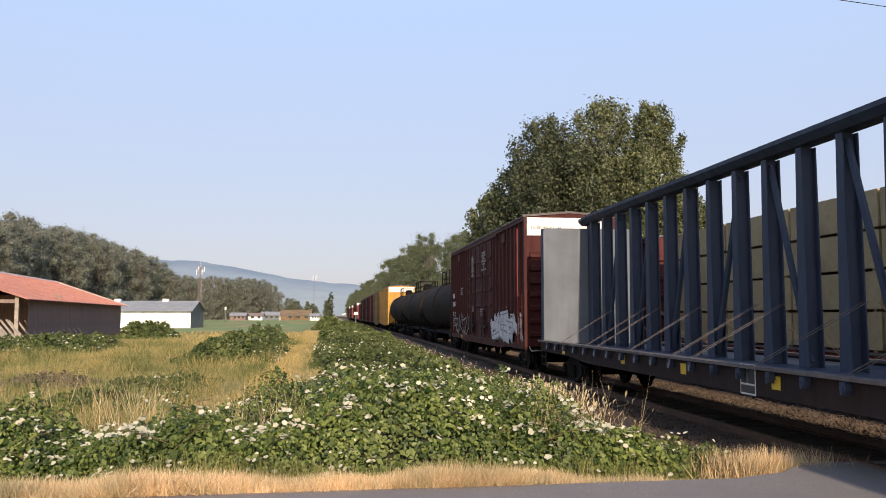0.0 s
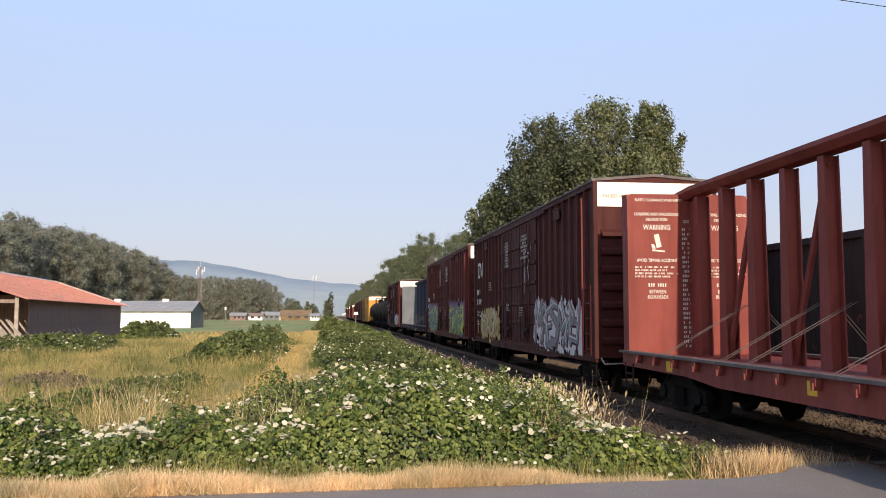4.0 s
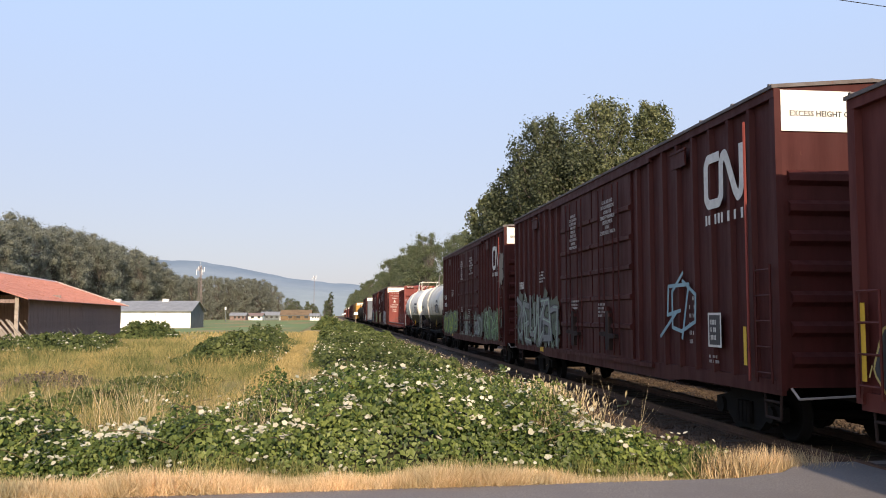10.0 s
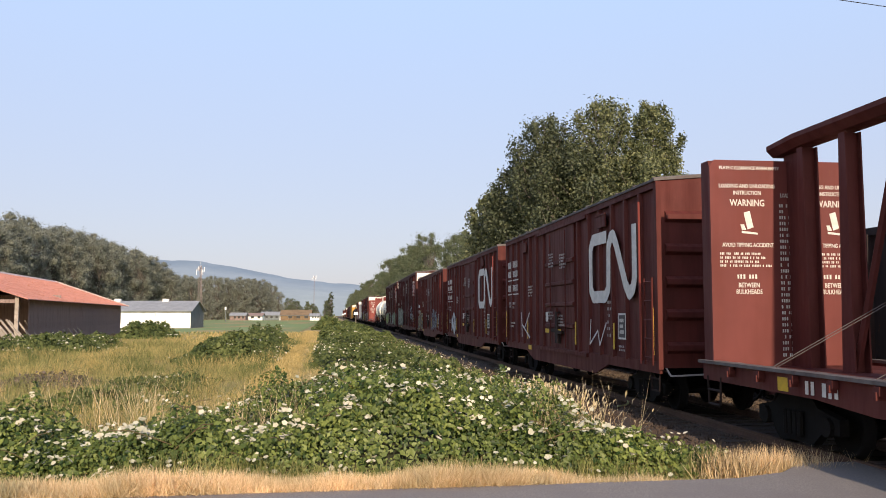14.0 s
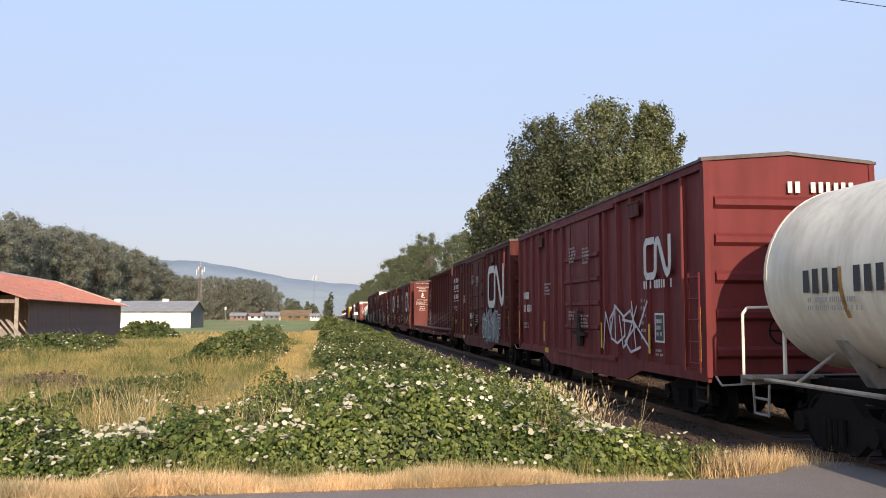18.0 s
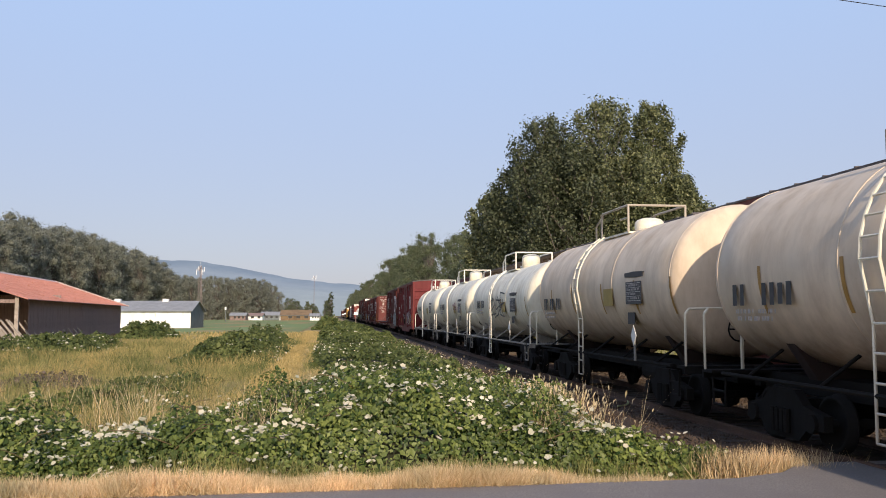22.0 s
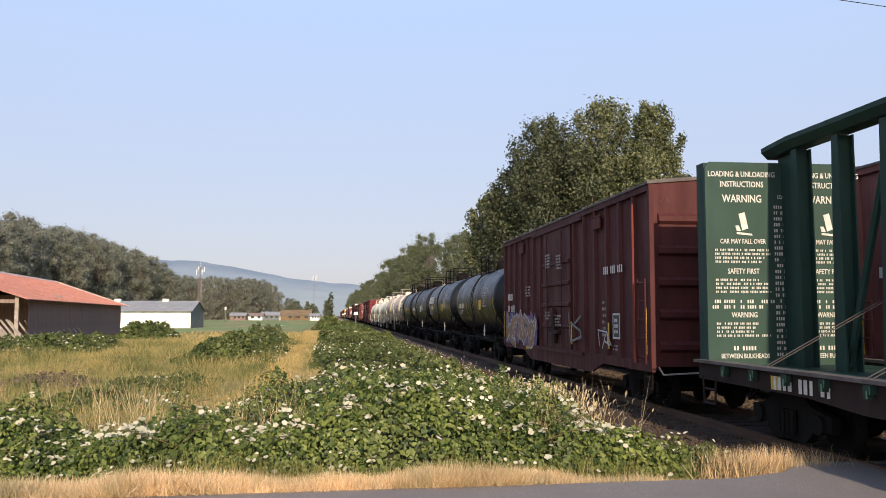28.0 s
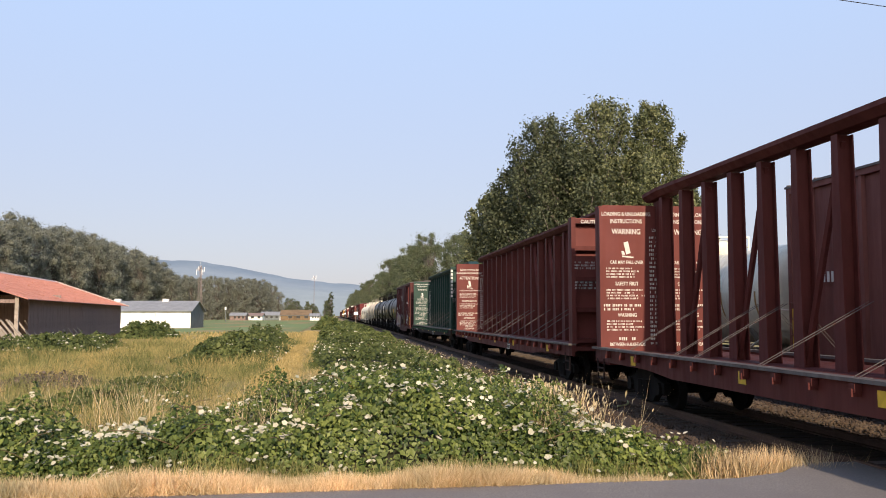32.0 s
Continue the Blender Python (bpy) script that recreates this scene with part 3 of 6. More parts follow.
# ---------- trees ----------
def tree_mesh(h, spread, clumps, per, leaf, seed, low=.18, cone=1.0, base_r=None, ruffle=.5):
    """Tapered trunk, limbs to each clump, and a crown of many small leaves in uneven clumps."""
    r = np.random.default_rng(seed)
    bm = bmesh.new()
    tr = base_r or h * .022
    segs = 7
    pts = [Vector((r.normal(0, .012) * h, r.normal(0, .012) * h, h * .9 * i / segs)) for i in range(segs + 1)]
    pts[0] = Vector((0, 0, -.3))
    for i in range(segs):
        rod(bm, pts[i], pts[i + 1], tr * (1 - .85 * i / segs), 8, tr * (1 - .85 * (i + 1) / segs))
    P, N, S = [], [], []
    for c in range(clumps):
        f = low + (1 - low) * (c + .5) / clumps
        env = max(.05, 1 - abs((f - .46) / .56) ** 2.4) ** (.62 * cone)
        rad = spread * env * r.uniform(.45, 1.08)
        a = r.uniform(0, 6.28)
        cen = np.array([math.cos(a) * rad * .78, math.sin(a) * rad * .78, h * f * r.uniform(.94, 1.03)])
        cr = spread * r.uniform(.20, .34) * (.55 + .45 * env)
        j = min(segs - 1, int(f * .75 * segs))
        mid = (pts[j] + Vector(cen)) * .5 + Vector((0, 0, h * .03))
        rod(bm, pts[j], mid, tr * .28 * (1.2 - f), 5, tr * .17)
        rod(bm, mid, Vector(cen), tr * .17, 5, tr * .05)
        d = r.normal(0, 1, (per, 3))
        d /= np.linalg.norm(d, axis=1, keepdims=True)
        q = d * np.abs(r.normal(0, .62, per))[:, None] * cr * np.array([1, 1, .85]) * r.uniform(.8, 1.2, 3)
        P.append(cen + q)
        N.append(d + np.array([0, 0, .5]) + r.normal(0, ruffle, (per, 3)))
        S.append(leaf * r.uniform(.6, 1.3, per))
    P, N, S = np.concatenate(P), np.concatenate(N), np.concatenate(S)
    me = scatter("crown", *LEAF, P, bases(N, r.uniform(0, 6.28, len(P))), S)
    me2 = bpy.data.meshes.new("trunk")
    bmesh.ops.recalc_face_normals(bm, faces=bm.faces)
    bm.to_mesh(me2)
    bm.free()
    return me2, me


def cottonwood_mesh(h, spread, limbs, per, leaf, seed):
    """Straight pale trunk with steep limbs; leaves hang in upright sprays along each limb."""
    r = np.random.default_rng(seed)
    bm = bmesh.new()
    tr = h * .016
    pts = [Vector((r.normal(0, .008) * h, r.normal(0, .008) * h, h * .96 * i / 8)) for i in range(9)]
    pts[0] = Vector((0, 0, -.3))
    for i in range(8):
        rod(bm, pts[i], pts[i + 1], tr * (1 - .11 * i), 7, tr * (1 - .11 * (i + 1)))
    P, N, S = [], [], []
    for c in range(limbs):
        f = .12 + .90 * (c + r.random()) / limbs
        env = max(.03, 1 - abs((f - .47) / .565) ** 3.2) ** .6
        rad = spread * env * r.uniform(.35, 1.0) ** .6
        a = c * 2.4 + r.uniform(-.5, .5)
        tip = Vector((math.cos(a) * rad, math.sin(a) * rad, h * f))
        zb = max(.06 * h, h * f - rad * r.uniform(.9, 1.5) - .06 * h)
        k = min(7, int(zb / (h * .96) * 8))
        foot = pts[k].lerp(pts[k + 1], zb / (h * .96) * 8 - k)
        mid = foot.lerp(tip, .55) + Vector((math.cos(a), math.sin(a), 0)) * rad * .12
        rod(bm, foot, mid, tr * .34 * (1.15 - f * .7), 5, tr * .2)
        rod(bm, mid, tip, tr * .2, 5, tr * .04)
        u = np.sqrt(r.uniform(.12, 1.0, per))
        A, B, C = np.array(foot), np.array(mid), np.array(tip)
        u2 = u[:, None]
        line = A * (1 - u2) ** 2 + 2 * B * u2 * (1 - u2) + C * u2 ** 2
        spray = r.integers(0, 7, per)
        sc = r.normal(0, 1, (7, 3)) * np.array([.19, .19, .12]) * spread
        q = r.normal(0, 1, (per, 3)) * np.array([.068, .068, .115]) * spread * (1.15 - .55 * u2)
        off = sc[spray] * (1.25 - u2)
        P.append(line + off + q)
        out = np.array([math.cos(a), math.sin(a), .35])
        N.append(out * .6 + q / (.068 * spread) * .45 + r.normal(0, .75, (per, 3)))
        S.append(leaf * r.uniform(.55, 1.3, per))
    P, N, S = np.concatenate(P), np.concatenate(N), np.concatenate(S)
    me = scatter("crown", *LEAF, P, bases(N, r.uniform(0, 6.28, len(P))), S)
    me2 = bpy.data.meshes.new("trunk")
    bmesh.ops.recalc_face_normals(bm, faces=bm.faces)
    bm.to_mesh(me2)
    bm.free()
    return me2, me


def tree(meshes, x, y, label, mat, turn=0.0, group="", name="tree", size=1.0):
    t = tagged(empty(name), label, "tree", group)
    part("trunk", meshes[0], M_BARK, t)
    part("crown", meshes[1], mat, t)
    t.matrix_basis = Matrix.Translation((x, y, float(ground_z(x, y)))) @ Matrix.Rotation(turn, 4, "Z") @ Matrix.Scale(size, 4)
    return t


# four left-hand trees take darker leaves, the clump's shade put into colour
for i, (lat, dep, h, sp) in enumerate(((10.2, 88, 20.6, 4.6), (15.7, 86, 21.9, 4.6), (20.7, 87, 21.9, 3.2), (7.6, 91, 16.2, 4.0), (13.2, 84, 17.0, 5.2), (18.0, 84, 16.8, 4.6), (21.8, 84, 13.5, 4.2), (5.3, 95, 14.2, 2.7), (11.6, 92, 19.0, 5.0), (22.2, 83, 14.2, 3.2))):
    tree(cottonwood_mesh(h * 1.045, sp * 1.18, 72, 560, .27, 40 + i), *at(lat, dep), "tall leafy cottonwood with dense grey-green crown" if i not in (0, 3, 4, 8) else "tall shaded tree with dense dark-green crown", M_DARK_LEAF if i in (0, 3, 4, 8) else M_TREE, i * 1.3, "cottonwoods beyond the tracks", "cottonwood_tree")
row = [tree_mesh(20, 5.6, 74, 300, .34, 60 + i, .04, .9, None, .3) for i in range(4)]
rr = np.random.default_rng(61)
for i in range(42):
    yy = 108 + i * 8.2 + i * i * .45 + rr.uniform(-2, 2)
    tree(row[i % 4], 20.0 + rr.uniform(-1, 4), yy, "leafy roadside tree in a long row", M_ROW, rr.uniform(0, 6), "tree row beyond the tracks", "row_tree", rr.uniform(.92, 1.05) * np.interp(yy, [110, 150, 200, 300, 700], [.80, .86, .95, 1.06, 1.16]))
woods = [tree_mesh(28, 8.0, 74, 330, .50, 80 + i, .03, .8, None, .25) for i in range(5)]
wr = np.random.default_rng(83)
for i in range(54):
    s = i / 53
    u = -.56 + .255 * s
    dep = np.interp(s, [0, 1], [215, 395]) + wr.uniform(-22, 30)
    top = np.interp((u + .5) * 1570, [-90, 0, 60, 150, 220, 270, 310], [.116, .1105, .1045, .092, .076, .066, .046]) * dep + 2
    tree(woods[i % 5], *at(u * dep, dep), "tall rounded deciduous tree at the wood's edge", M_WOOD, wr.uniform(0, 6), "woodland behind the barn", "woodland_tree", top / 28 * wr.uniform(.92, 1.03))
for i in range(22):
    s = i / 21
    u = -.315 + .13 * s
    dep = 480 + wr.uniform(-20, 40)
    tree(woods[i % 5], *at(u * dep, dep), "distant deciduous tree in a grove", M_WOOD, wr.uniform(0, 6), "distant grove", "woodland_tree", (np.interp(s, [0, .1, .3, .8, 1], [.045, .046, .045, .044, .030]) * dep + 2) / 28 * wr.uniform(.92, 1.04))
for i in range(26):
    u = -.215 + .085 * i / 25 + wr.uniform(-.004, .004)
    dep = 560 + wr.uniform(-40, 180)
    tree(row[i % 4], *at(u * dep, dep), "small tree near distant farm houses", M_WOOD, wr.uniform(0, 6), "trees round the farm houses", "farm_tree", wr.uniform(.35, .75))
spire = tree_mesh(7.0, .95, 44, 140, .26, 99, .06, 1.0, .12)
tree(spire, *at(-24.0, 190), "slender dark upright tree beside the path", M_DARK_LEAF, 0, "", "columnar_tree")

# ---------- far ridge ----------
def ridge(name, label, pts, dep):
    us = np.linspace(pts[0][0], pts[-1][0], 160)
    hs = np.interp(us, [a for a, b in pts], [b for a, b in pts]) + .0016 * vnoise(us * 60, us * 0, 1.0, 3.3) + .0008 * vnoise(us * 300, us * 0, 1.0, 5.5)
    V, F = [], []
    for u, hgt in zip(us, hs):
        x_, y_ = at(u * dep, dep)
        x2, y2 = at(u * (dep + 500), dep + 500)
        V += [(x_, y_, -20), (x_, y_, 2 + hgt * dep * .55), (x2, y2, 2 + hgt * (dep + 500)), (x2, y2, -20)]
    for i in range(len(us) - 1):
        for k in range(3):
            F.append((4 * i + k, 4 * i + 4 + k, 4 * i + 5 + k, 4 * i + 1 + k))
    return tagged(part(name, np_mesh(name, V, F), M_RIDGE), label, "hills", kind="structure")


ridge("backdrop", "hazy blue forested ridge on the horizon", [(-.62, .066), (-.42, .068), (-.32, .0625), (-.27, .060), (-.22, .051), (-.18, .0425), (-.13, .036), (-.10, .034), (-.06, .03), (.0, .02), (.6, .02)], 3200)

# ---------- barn and other buildings ----------
barn = tagged(empty("barn"), "old barn with rusty red sheet roof and grey boards", "barn")
bx0, by0 = -22.0, 66.0
barn.matrix_basis = pose(bx0, by0, -.42, 0, 0, 4.8)
EA, RI, LB = 3.72, 6.5, 48.0
part("frame_post", boxes((-.25, 0, -.25, .0, 0, EA)), M_POLEW, barn, "pale timber corner post")
for yy in (0.1, 16, 32, 47.6):
    for xx in (-8.0, -15.8):
        part("frame_post", boxes((xx, xx + .25, yy, yy + .25, 0, EA + (1.4 if xx == -8 else 0))), M_POLEW, barn)
bw = bpy.data.meshes.new("board")
bm = boxes((-.025, .025, 0, .29, 0, EA - .15))
bm.to_mesh(bw)
bm.free()
bw.materials.append(M_BARNWOOD)
for i in range(150):
    o = part("board", bw, None, barn)
    o.location = (rng.uniform(-.012, .012), 2.6 + i * .302, rng.uniform(-.04, .04))
part("rear_wall", boxes((-16, -15.95, 0, LB, 0, EA - .1)), M_BARNWOOD, barn)
part("gable_wall", slab([(-16, 0), (0, 0), (0, EA - .1), (-8, RI - .15), (-16, EA - .1)], 1, LB - .1, LB - .05), M_BARNWOOD, barn)
part("gable_beam", boxes((-16, 0, 0, .2, EA - .45, EA - .2)), M_BARNWOOD, barn)
part("inner_wall", boxes((-15.9, -.1, 14, 14.1, 0, EA + .4)), M_BARNWOOD, barn)
for s in (0, 1):
    for k in range(24):
        bm = bmesh.new()
        y0_ = -.7 + k * 2.06
        e0, e1 = (.7, EA - .22), (-8.0, RI)
        if s:
            e0 = (-16.7, EA - .22)
        slab([(e0[0], e0[1]), (e1[0], e1[1]), (e1[0], e1[1] + .05), (e0[0], e0[1] + .05)], 1, y0_, y0_ + 2.05, bm)
        rod(bm, (e0[0], y0_ + .03, e0[1] + .06), (e1[0], y0_ + .03, e1[1] + .06), .035, 5)
        rod(bm, (e0[0], y0_ + 1.03, e0[1] + .055), (e1[0], y0_ + 1.03, e1[1] + .055), .025, 5)
        part("roof_sheet", bm, M_BARNROOF, barn)
part("ridge_cap", slab([(-8.5, RI - .1), (-8, RI + .14), (-7.5, RI - .1)], 1, -.75, LB + 1.5), M_FLASH, barn, "pale sheet-metal ridge flashing")
part("rake_flashing", slab([(-8.0, RI + .02), (.72, EA - .26), (.72, EA - .1), (-8.0, RI + .16)], 1, LB + 1.46, LB + 1.6), M_FLASH, barn, "pale sheet-metal gable flashing")

for i in range(17):
    b = .45 + .5 * (i % 3)
    x_, y_ = (-19.7 + i * .16, 58 + i * .5) if i < 4 else (-21.0 - .176 * (i - 4), 62 + (i - 4) * 2.1)
    o = part("leaning_pole", rods(.075, ((.3, 0, -.1), (-1.3, -.3, 2.0)), n=7), M_POLEW)
    o.matrix_basis = pose(x_, y_, float(ground_z(x_, y_)), 0, 0, rng.uniform(-12, 12))
    tagged(o, "weathered split pole leaning in the weeds", "pole", "leaning poles before the barn")


def hall(name, label, x, y, w, l, eave, rid, turn, wall, roof, panels=10, side=None):
    b = tagged(empty(name), label, "building")
    b.matrix_basis = pose(x, y, float(ground_z(x, y)) - .05, 0, 0, turn)
    step = l / panels
    for k in range(panels):
        part("wall_panel", boxes((-l + k * step + .015, -l + (k + 1) * step - .015, -.06 + .004 * (k % 2), .0 + .004 * (k % 2), 0, eave)), wall, b)
    part("wall", slab([(.3, 0), (w, 0), (w, eave), (w / 2, rid - .06), (0, eave), (0, 0)], 0, -.12, 0), side or wall, b)
    part("wall", slab([(0, 0), (w, 0), (w, eave), (w / 2, rid - .06), (0, eave)], 0, -l, -l + .12), side or wall, b)
    part("wall", boxes((-l, 0, w - .1, w, 0, eave)), wall, b)
    part("roof", slab([(-.5, eave - .16), (w / 2, rid), (w + .5, eave - .16), (w + .5, eave - .02), (w / 2, rid + .14), (-.5, eave - .02)], 0, -l - .4, .4), roof, b)
    part("gutter", boxes((-l - .4, .4, -.62, -.5, eave - .2, eave - .06)), M_GREY_SHADE, b)
    return b


# its gable walls are coloured dark grey in place of shade
wb = hall("white_building", "long white metal farm building with grey roof", -26.2, 169.5, 11, 30, 3.35, 5.1, -4, M_WHITEWALL, M_GREYROOF, 14, M_GREY_SHADE)
for k in (-6.5, -15.5):
    part("roof_vent", boxes((k, k + 1.1, 4.9, 5.7, 5.0, 5.6)), M_WHITEWALL, wb)
for (u, dep, w, l, e, r_, wl, rf) in ((-.222, 400, 6, 7, 2.3, 3.5, M_BARNWOOD, M_GREYROOF), (-.203, 410, 6, 11, 2.2, 3.4, M_WHITEWALL, M_BARNWOOD), (-.184, 430, 7, 9, 2.4, 4.0, M_GREY_SHADE, M_GREYROOF), (-.1735, 395, 5, 4, 2.2, 3.2, M_WHITEWALL, M_GREYROOF), (-.162, 420, 6, 4, 2.4, 3.4, M_WHITEWALL, M_BARNWOOD), (-.149, 390, 8, 13, 2.4, 4.6, M_DIRT, M_DIRT), (-.139, 380, 5, 4, 2.0, 3.0, M_WHITEWALL, M_GREYROOF)):
    hb = hall("farm_house", "distant single-storey farm house with low roof", *at(u * dep, dep), w, l, e, r_, -5, wl, rf, 4)
    for k in range(3):
        part("window", boxes((-l * (.2 + .27 * k), -l * (.2 + .27 * k) + l * .12, -.10, -.07, 1.0, 2.0)), M_CABLE, hb)

# lattice tower with antennas, and a slim mast
tw = tagged(empty("lattice_tower"), "rust-red steel lattice tower with antennas on top", "tower")
tx_, ty_ = at(-.2735 * 400, 400)
tw.matrix_basis = pose(tx_, ty_, -.5)
TH = 24.6
for a, b in ((-1, -1), (1, -1), (0, 1)):
    part("leg", rods(.09, ((a * 1.1, b * 1.1, 0), (a * .45, b * .45, TH)), n=5), M_TOWER, tw)
C3 = [(-1, -1), (1, -1), (0, 1)]
for k in range(14):
    bm = bmesh.new()
    z0, z1 = TH * k / 14, TH * (k + 1) / 14
    s0, s1 = 1.1 - .65 * k / 14, 1.1 - .65 * (k + 1) / 14
    for i in range(3):
        a, b = C3[i], C3[(i + 1) % 3]
        rod(bm, (a[0] * s0, a[1] * s0, z0), (b[0] * s1, b[1] * s1, z1), .045, 4)
        rod(bm, (a[0] * s1, a[1] * s1, z1), (b[0] * s1, b[1] * s1, z1), .045, 4)
    part("brace", bm, M_TOWER, tw)
for k in range(6):
    a = k * 1.05
    part("antenna", boxes((math.cos(a) * 1.7 - .13, math.cos(a) * 1.7 + .13, math.sin(a) * 1.7 - .1, math.sin(a) * 1.7 + .1, TH - 2.4 - (k % 2) * 1.6, TH - .4 - (k % 2) * 1.2)), M_ANT, tw)
part("whip", rods(.05, ((0, 0, TH - .5), (0, 0, TH + 2.2))), M_ANT, tw)
part("mounting_ring", rods(.07, ((-1.7, 0, TH - 1.2), (1.7, 0, TH - 1.2)), ((0, -1.7, TH - 1.2), (0, 1.7, TH - 1.2))), M_TOWER, tw)
ms = tagged(empty("antenna_mast"), "slim grey mast with small antennas", "mast")
ms.matrix_basis = pose(*at(-.1452 * 700, 700), -.5)
part("pole", rods(.2, ((0, 0, 0), (0, 0, 33.5)), n=8), M_TOWER, ms)
for k in range(6):
    a = k * 1.05
    part("antenna", boxes((math.cos(a) * 1.5 - .15, math.cos(a) * 1.5 + .15, math.sin(a) * 1.5 - .12, math.sin(a) * 1.5 + .12, 31.5 - (k % 2) * 1.5, 33.6 - (k % 2) * 1.5)), M_ANT, ms)
part("mounting_ring", rods(.12, ((-1.9, 0, 31.6), (1.9, 0, 31.6)), ((0, -1.9, 31.6), (0, 1.9, 31.6))), M_GREY_SHADE, ms)
ms2 = tagged(empty("utility_pole"), "slim pole standing in the pasture", "pole")
ms2.matrix_basis = pose(*at(-.2445 * 330, 330), -.5)
part("pole", rods(.16, ((0, 0, 0), (0, 0, 5.2)), n=6), M_GREY_SHADE, ms2)
part("box", boxes((-.3, .3, -.3, .3, 4.4, 5.4)), M_ANT, ms2)

# signs by the track
for x_, y_, h_ in ((4.35, 172, 2.6), (4.3, 330, 2.8), (4.3, 400, 2.6)):
    s = tagged(empty("trackside_sign"), "small white trackside sign on a post", "sign", "trackside signs")
    s.location = (x_, y_, -.4)
    part("post", rods(.06, ((0, 0, 0), (0, 0, h_)), n=6), M_POLEW, s)
    part("sign_board", boxes((-.38, .38, -.07, -.04, h_ - .15, h_ + .35)), M_SIGN, s)

# overhead cable and the pole that carries it, beside the road
up = tagged(empty("utility_pole"), "wooden utility pole beside the road", "pole")
up.location = (19.5, 16.5, -.5)
part("pole", rods(.15, ((0, 0, 0), (0, 0, 14.2)), n=10), M_POLEW, up)
part("crossarm", boxes((-1.1, 1.1, -.06, .06, 13.2, 13.35)), M_POLEW, up)
_f = Vector((FX * .99724, FY * .99724, .07428))
_u = Vector((-FX * .07428, -FY * .07428, .99724))
_r = Vector((FY, -FX, 0))
ca = Vector(EYE) + 22.0 * (_f + .4465 * _r + .2809 * _u)
cb = Vector(EYE) + 22.3 * (_f + .4994 * _r + .2732 * _u)
cd = (cb - ca).normalized()
pr = ca + cd * 21
pl = ca - cd * 62
up.location = (pr.x, pr.y, -.5)
cable = part("overhead_cable", pipe([pl, ca, cb, pr], .010, 6), M_CABLE)
tagged(cable, "thin black overhead cable between two poles", "cable")
copy_thing(up, pose(pl.x, pl.y, -.5))

# ---------- train materials ----------
BROWN = paint("boxcar_brown", (.092, .0205, .0165), .62, (.042, .013, .011), .5, (.12, .04, .02), .66)
DEEP = paint("dark_boxcar_brown", (.060, .0136, .012), .62, (.03, .011, .010), .5, (.10, .038, .02), .66)
MAROON = paint("faded_maroon", (.078, .022, .022), .62, (.04, .016, .015), .5, (.12, .05, .035), .64)
RED = paint("boxcar_red", (.145, .024, .025), .55, (.08, .03, .026), .4, (.13, .05, .03), .68)
CBRED = paint("lumber_car_red", (.21, .05, .042), .55, (.10, .035, .03), .35, (.15, .06, .03), .68)
# bulkhead copies of the brown and green car paints, lightened for sunlight
CB_LIT = paint("lumber_car_lit_red", (.135, .037, .033), .6, (.12, .04, .03), .35, (.15, .06, .03), .68)
GREEN_LIT = paint("lumber_car_lit_green", (.032, .066, .054), .6, (.04, .06, .045), .35, (.14, .07, .04), .66)
CBBROWN = paint("lumber_car_brown", (.098, .024, .0205), .62, (.055, .016, .013), .45, (.14, .05, .03), .66)
BLUE = paint("lumber_car_blue", (.034, .047, .078), .55, (.035, .042, .055), .45, (.14, .08, .05), .68)
GREY = paint("faded_grey_plate", (.135, .15, .175), .6, (.10, .105, .12), .4, (.2, .13, .1), .72)
GREEN = paint("lumber_car_green", (.016, .045, .036), .55, (.03, .05, .04), .4, (.12, .06, .03), .69)
YELLOW = paint("boxcar_yellow", (.52, .27, .055), .55, (.2, .11, .04), .4)
TAN = paint("boxcar_tan", (.20, .125, .06), .6, (.11, .07, .035), .4)
WHITE = paint("tank_white", (.88, .83, .71), .38, (.52, .45, .35), .35, (.45, .3, .18), .78)
DULLW = paint("dusty_tank_white", (.76, .72, .61), .45, (.44, .37, .28), .55, (.38, .25, .15), .74, (1.6, 1.6, .4))
GREYW = paint("tank_off_white", (.79, .745, .60), .42, (.42, .335, .23), .5, (.36, .22, .12), .74)
BLACK = paint("tank_black", (.010, .011, .014), .30, (.013, .013, .014), .3, (.022, .019, .017), .8)
BLACK.node_tree.nodes["Principled BSDF"].inputs["Specular IOR Level"].default_value = .28
DUSTY = paint("dusty_tank_black", (.014, .014, .015), .36, (.05, .041, .032), .45, (.04, .032, .026), .76)
DUSTY.node_tree.nodes["Principled BSDF"].inputs["Specular IOR Level"].default_value = .28
SOOTY = paint("sooty_tank_black", (.021, .017, .015), .75, (.035, .028, .023), .5, (.045, .033, .025), .72)
SOOTY.node_tree.nodes["Principled BSDF"].inputs["Specular IOR Level"].default_value = .08
GRIME = paint("grimy_sill", (.032, .021, .019), .85, (.02, .015, .013), .6, (.09, .05, .03), .66)
FRAMEW = paint("grimy_white_frame", (.30, .285, .255), .6, (.10, .08, .065), .8, (.2, .11, .07), .66)
GREYD = paint("stained_tank_white", (.68, .56, .42), .45, (.33, .23, .15), .5, (.3, .17, .09), .68, (1.2, 1.2, .3))
SOOT = paint("underframe_black", (.008, .0075, .007), .8, (.016, .013, .011), .6, (.026, .018, .013), .68)
PANEL = paint("white_end_panel", (.76, .74, .68), .5, (.5, .46, .38), .3, (.4, .3, .2), .76)
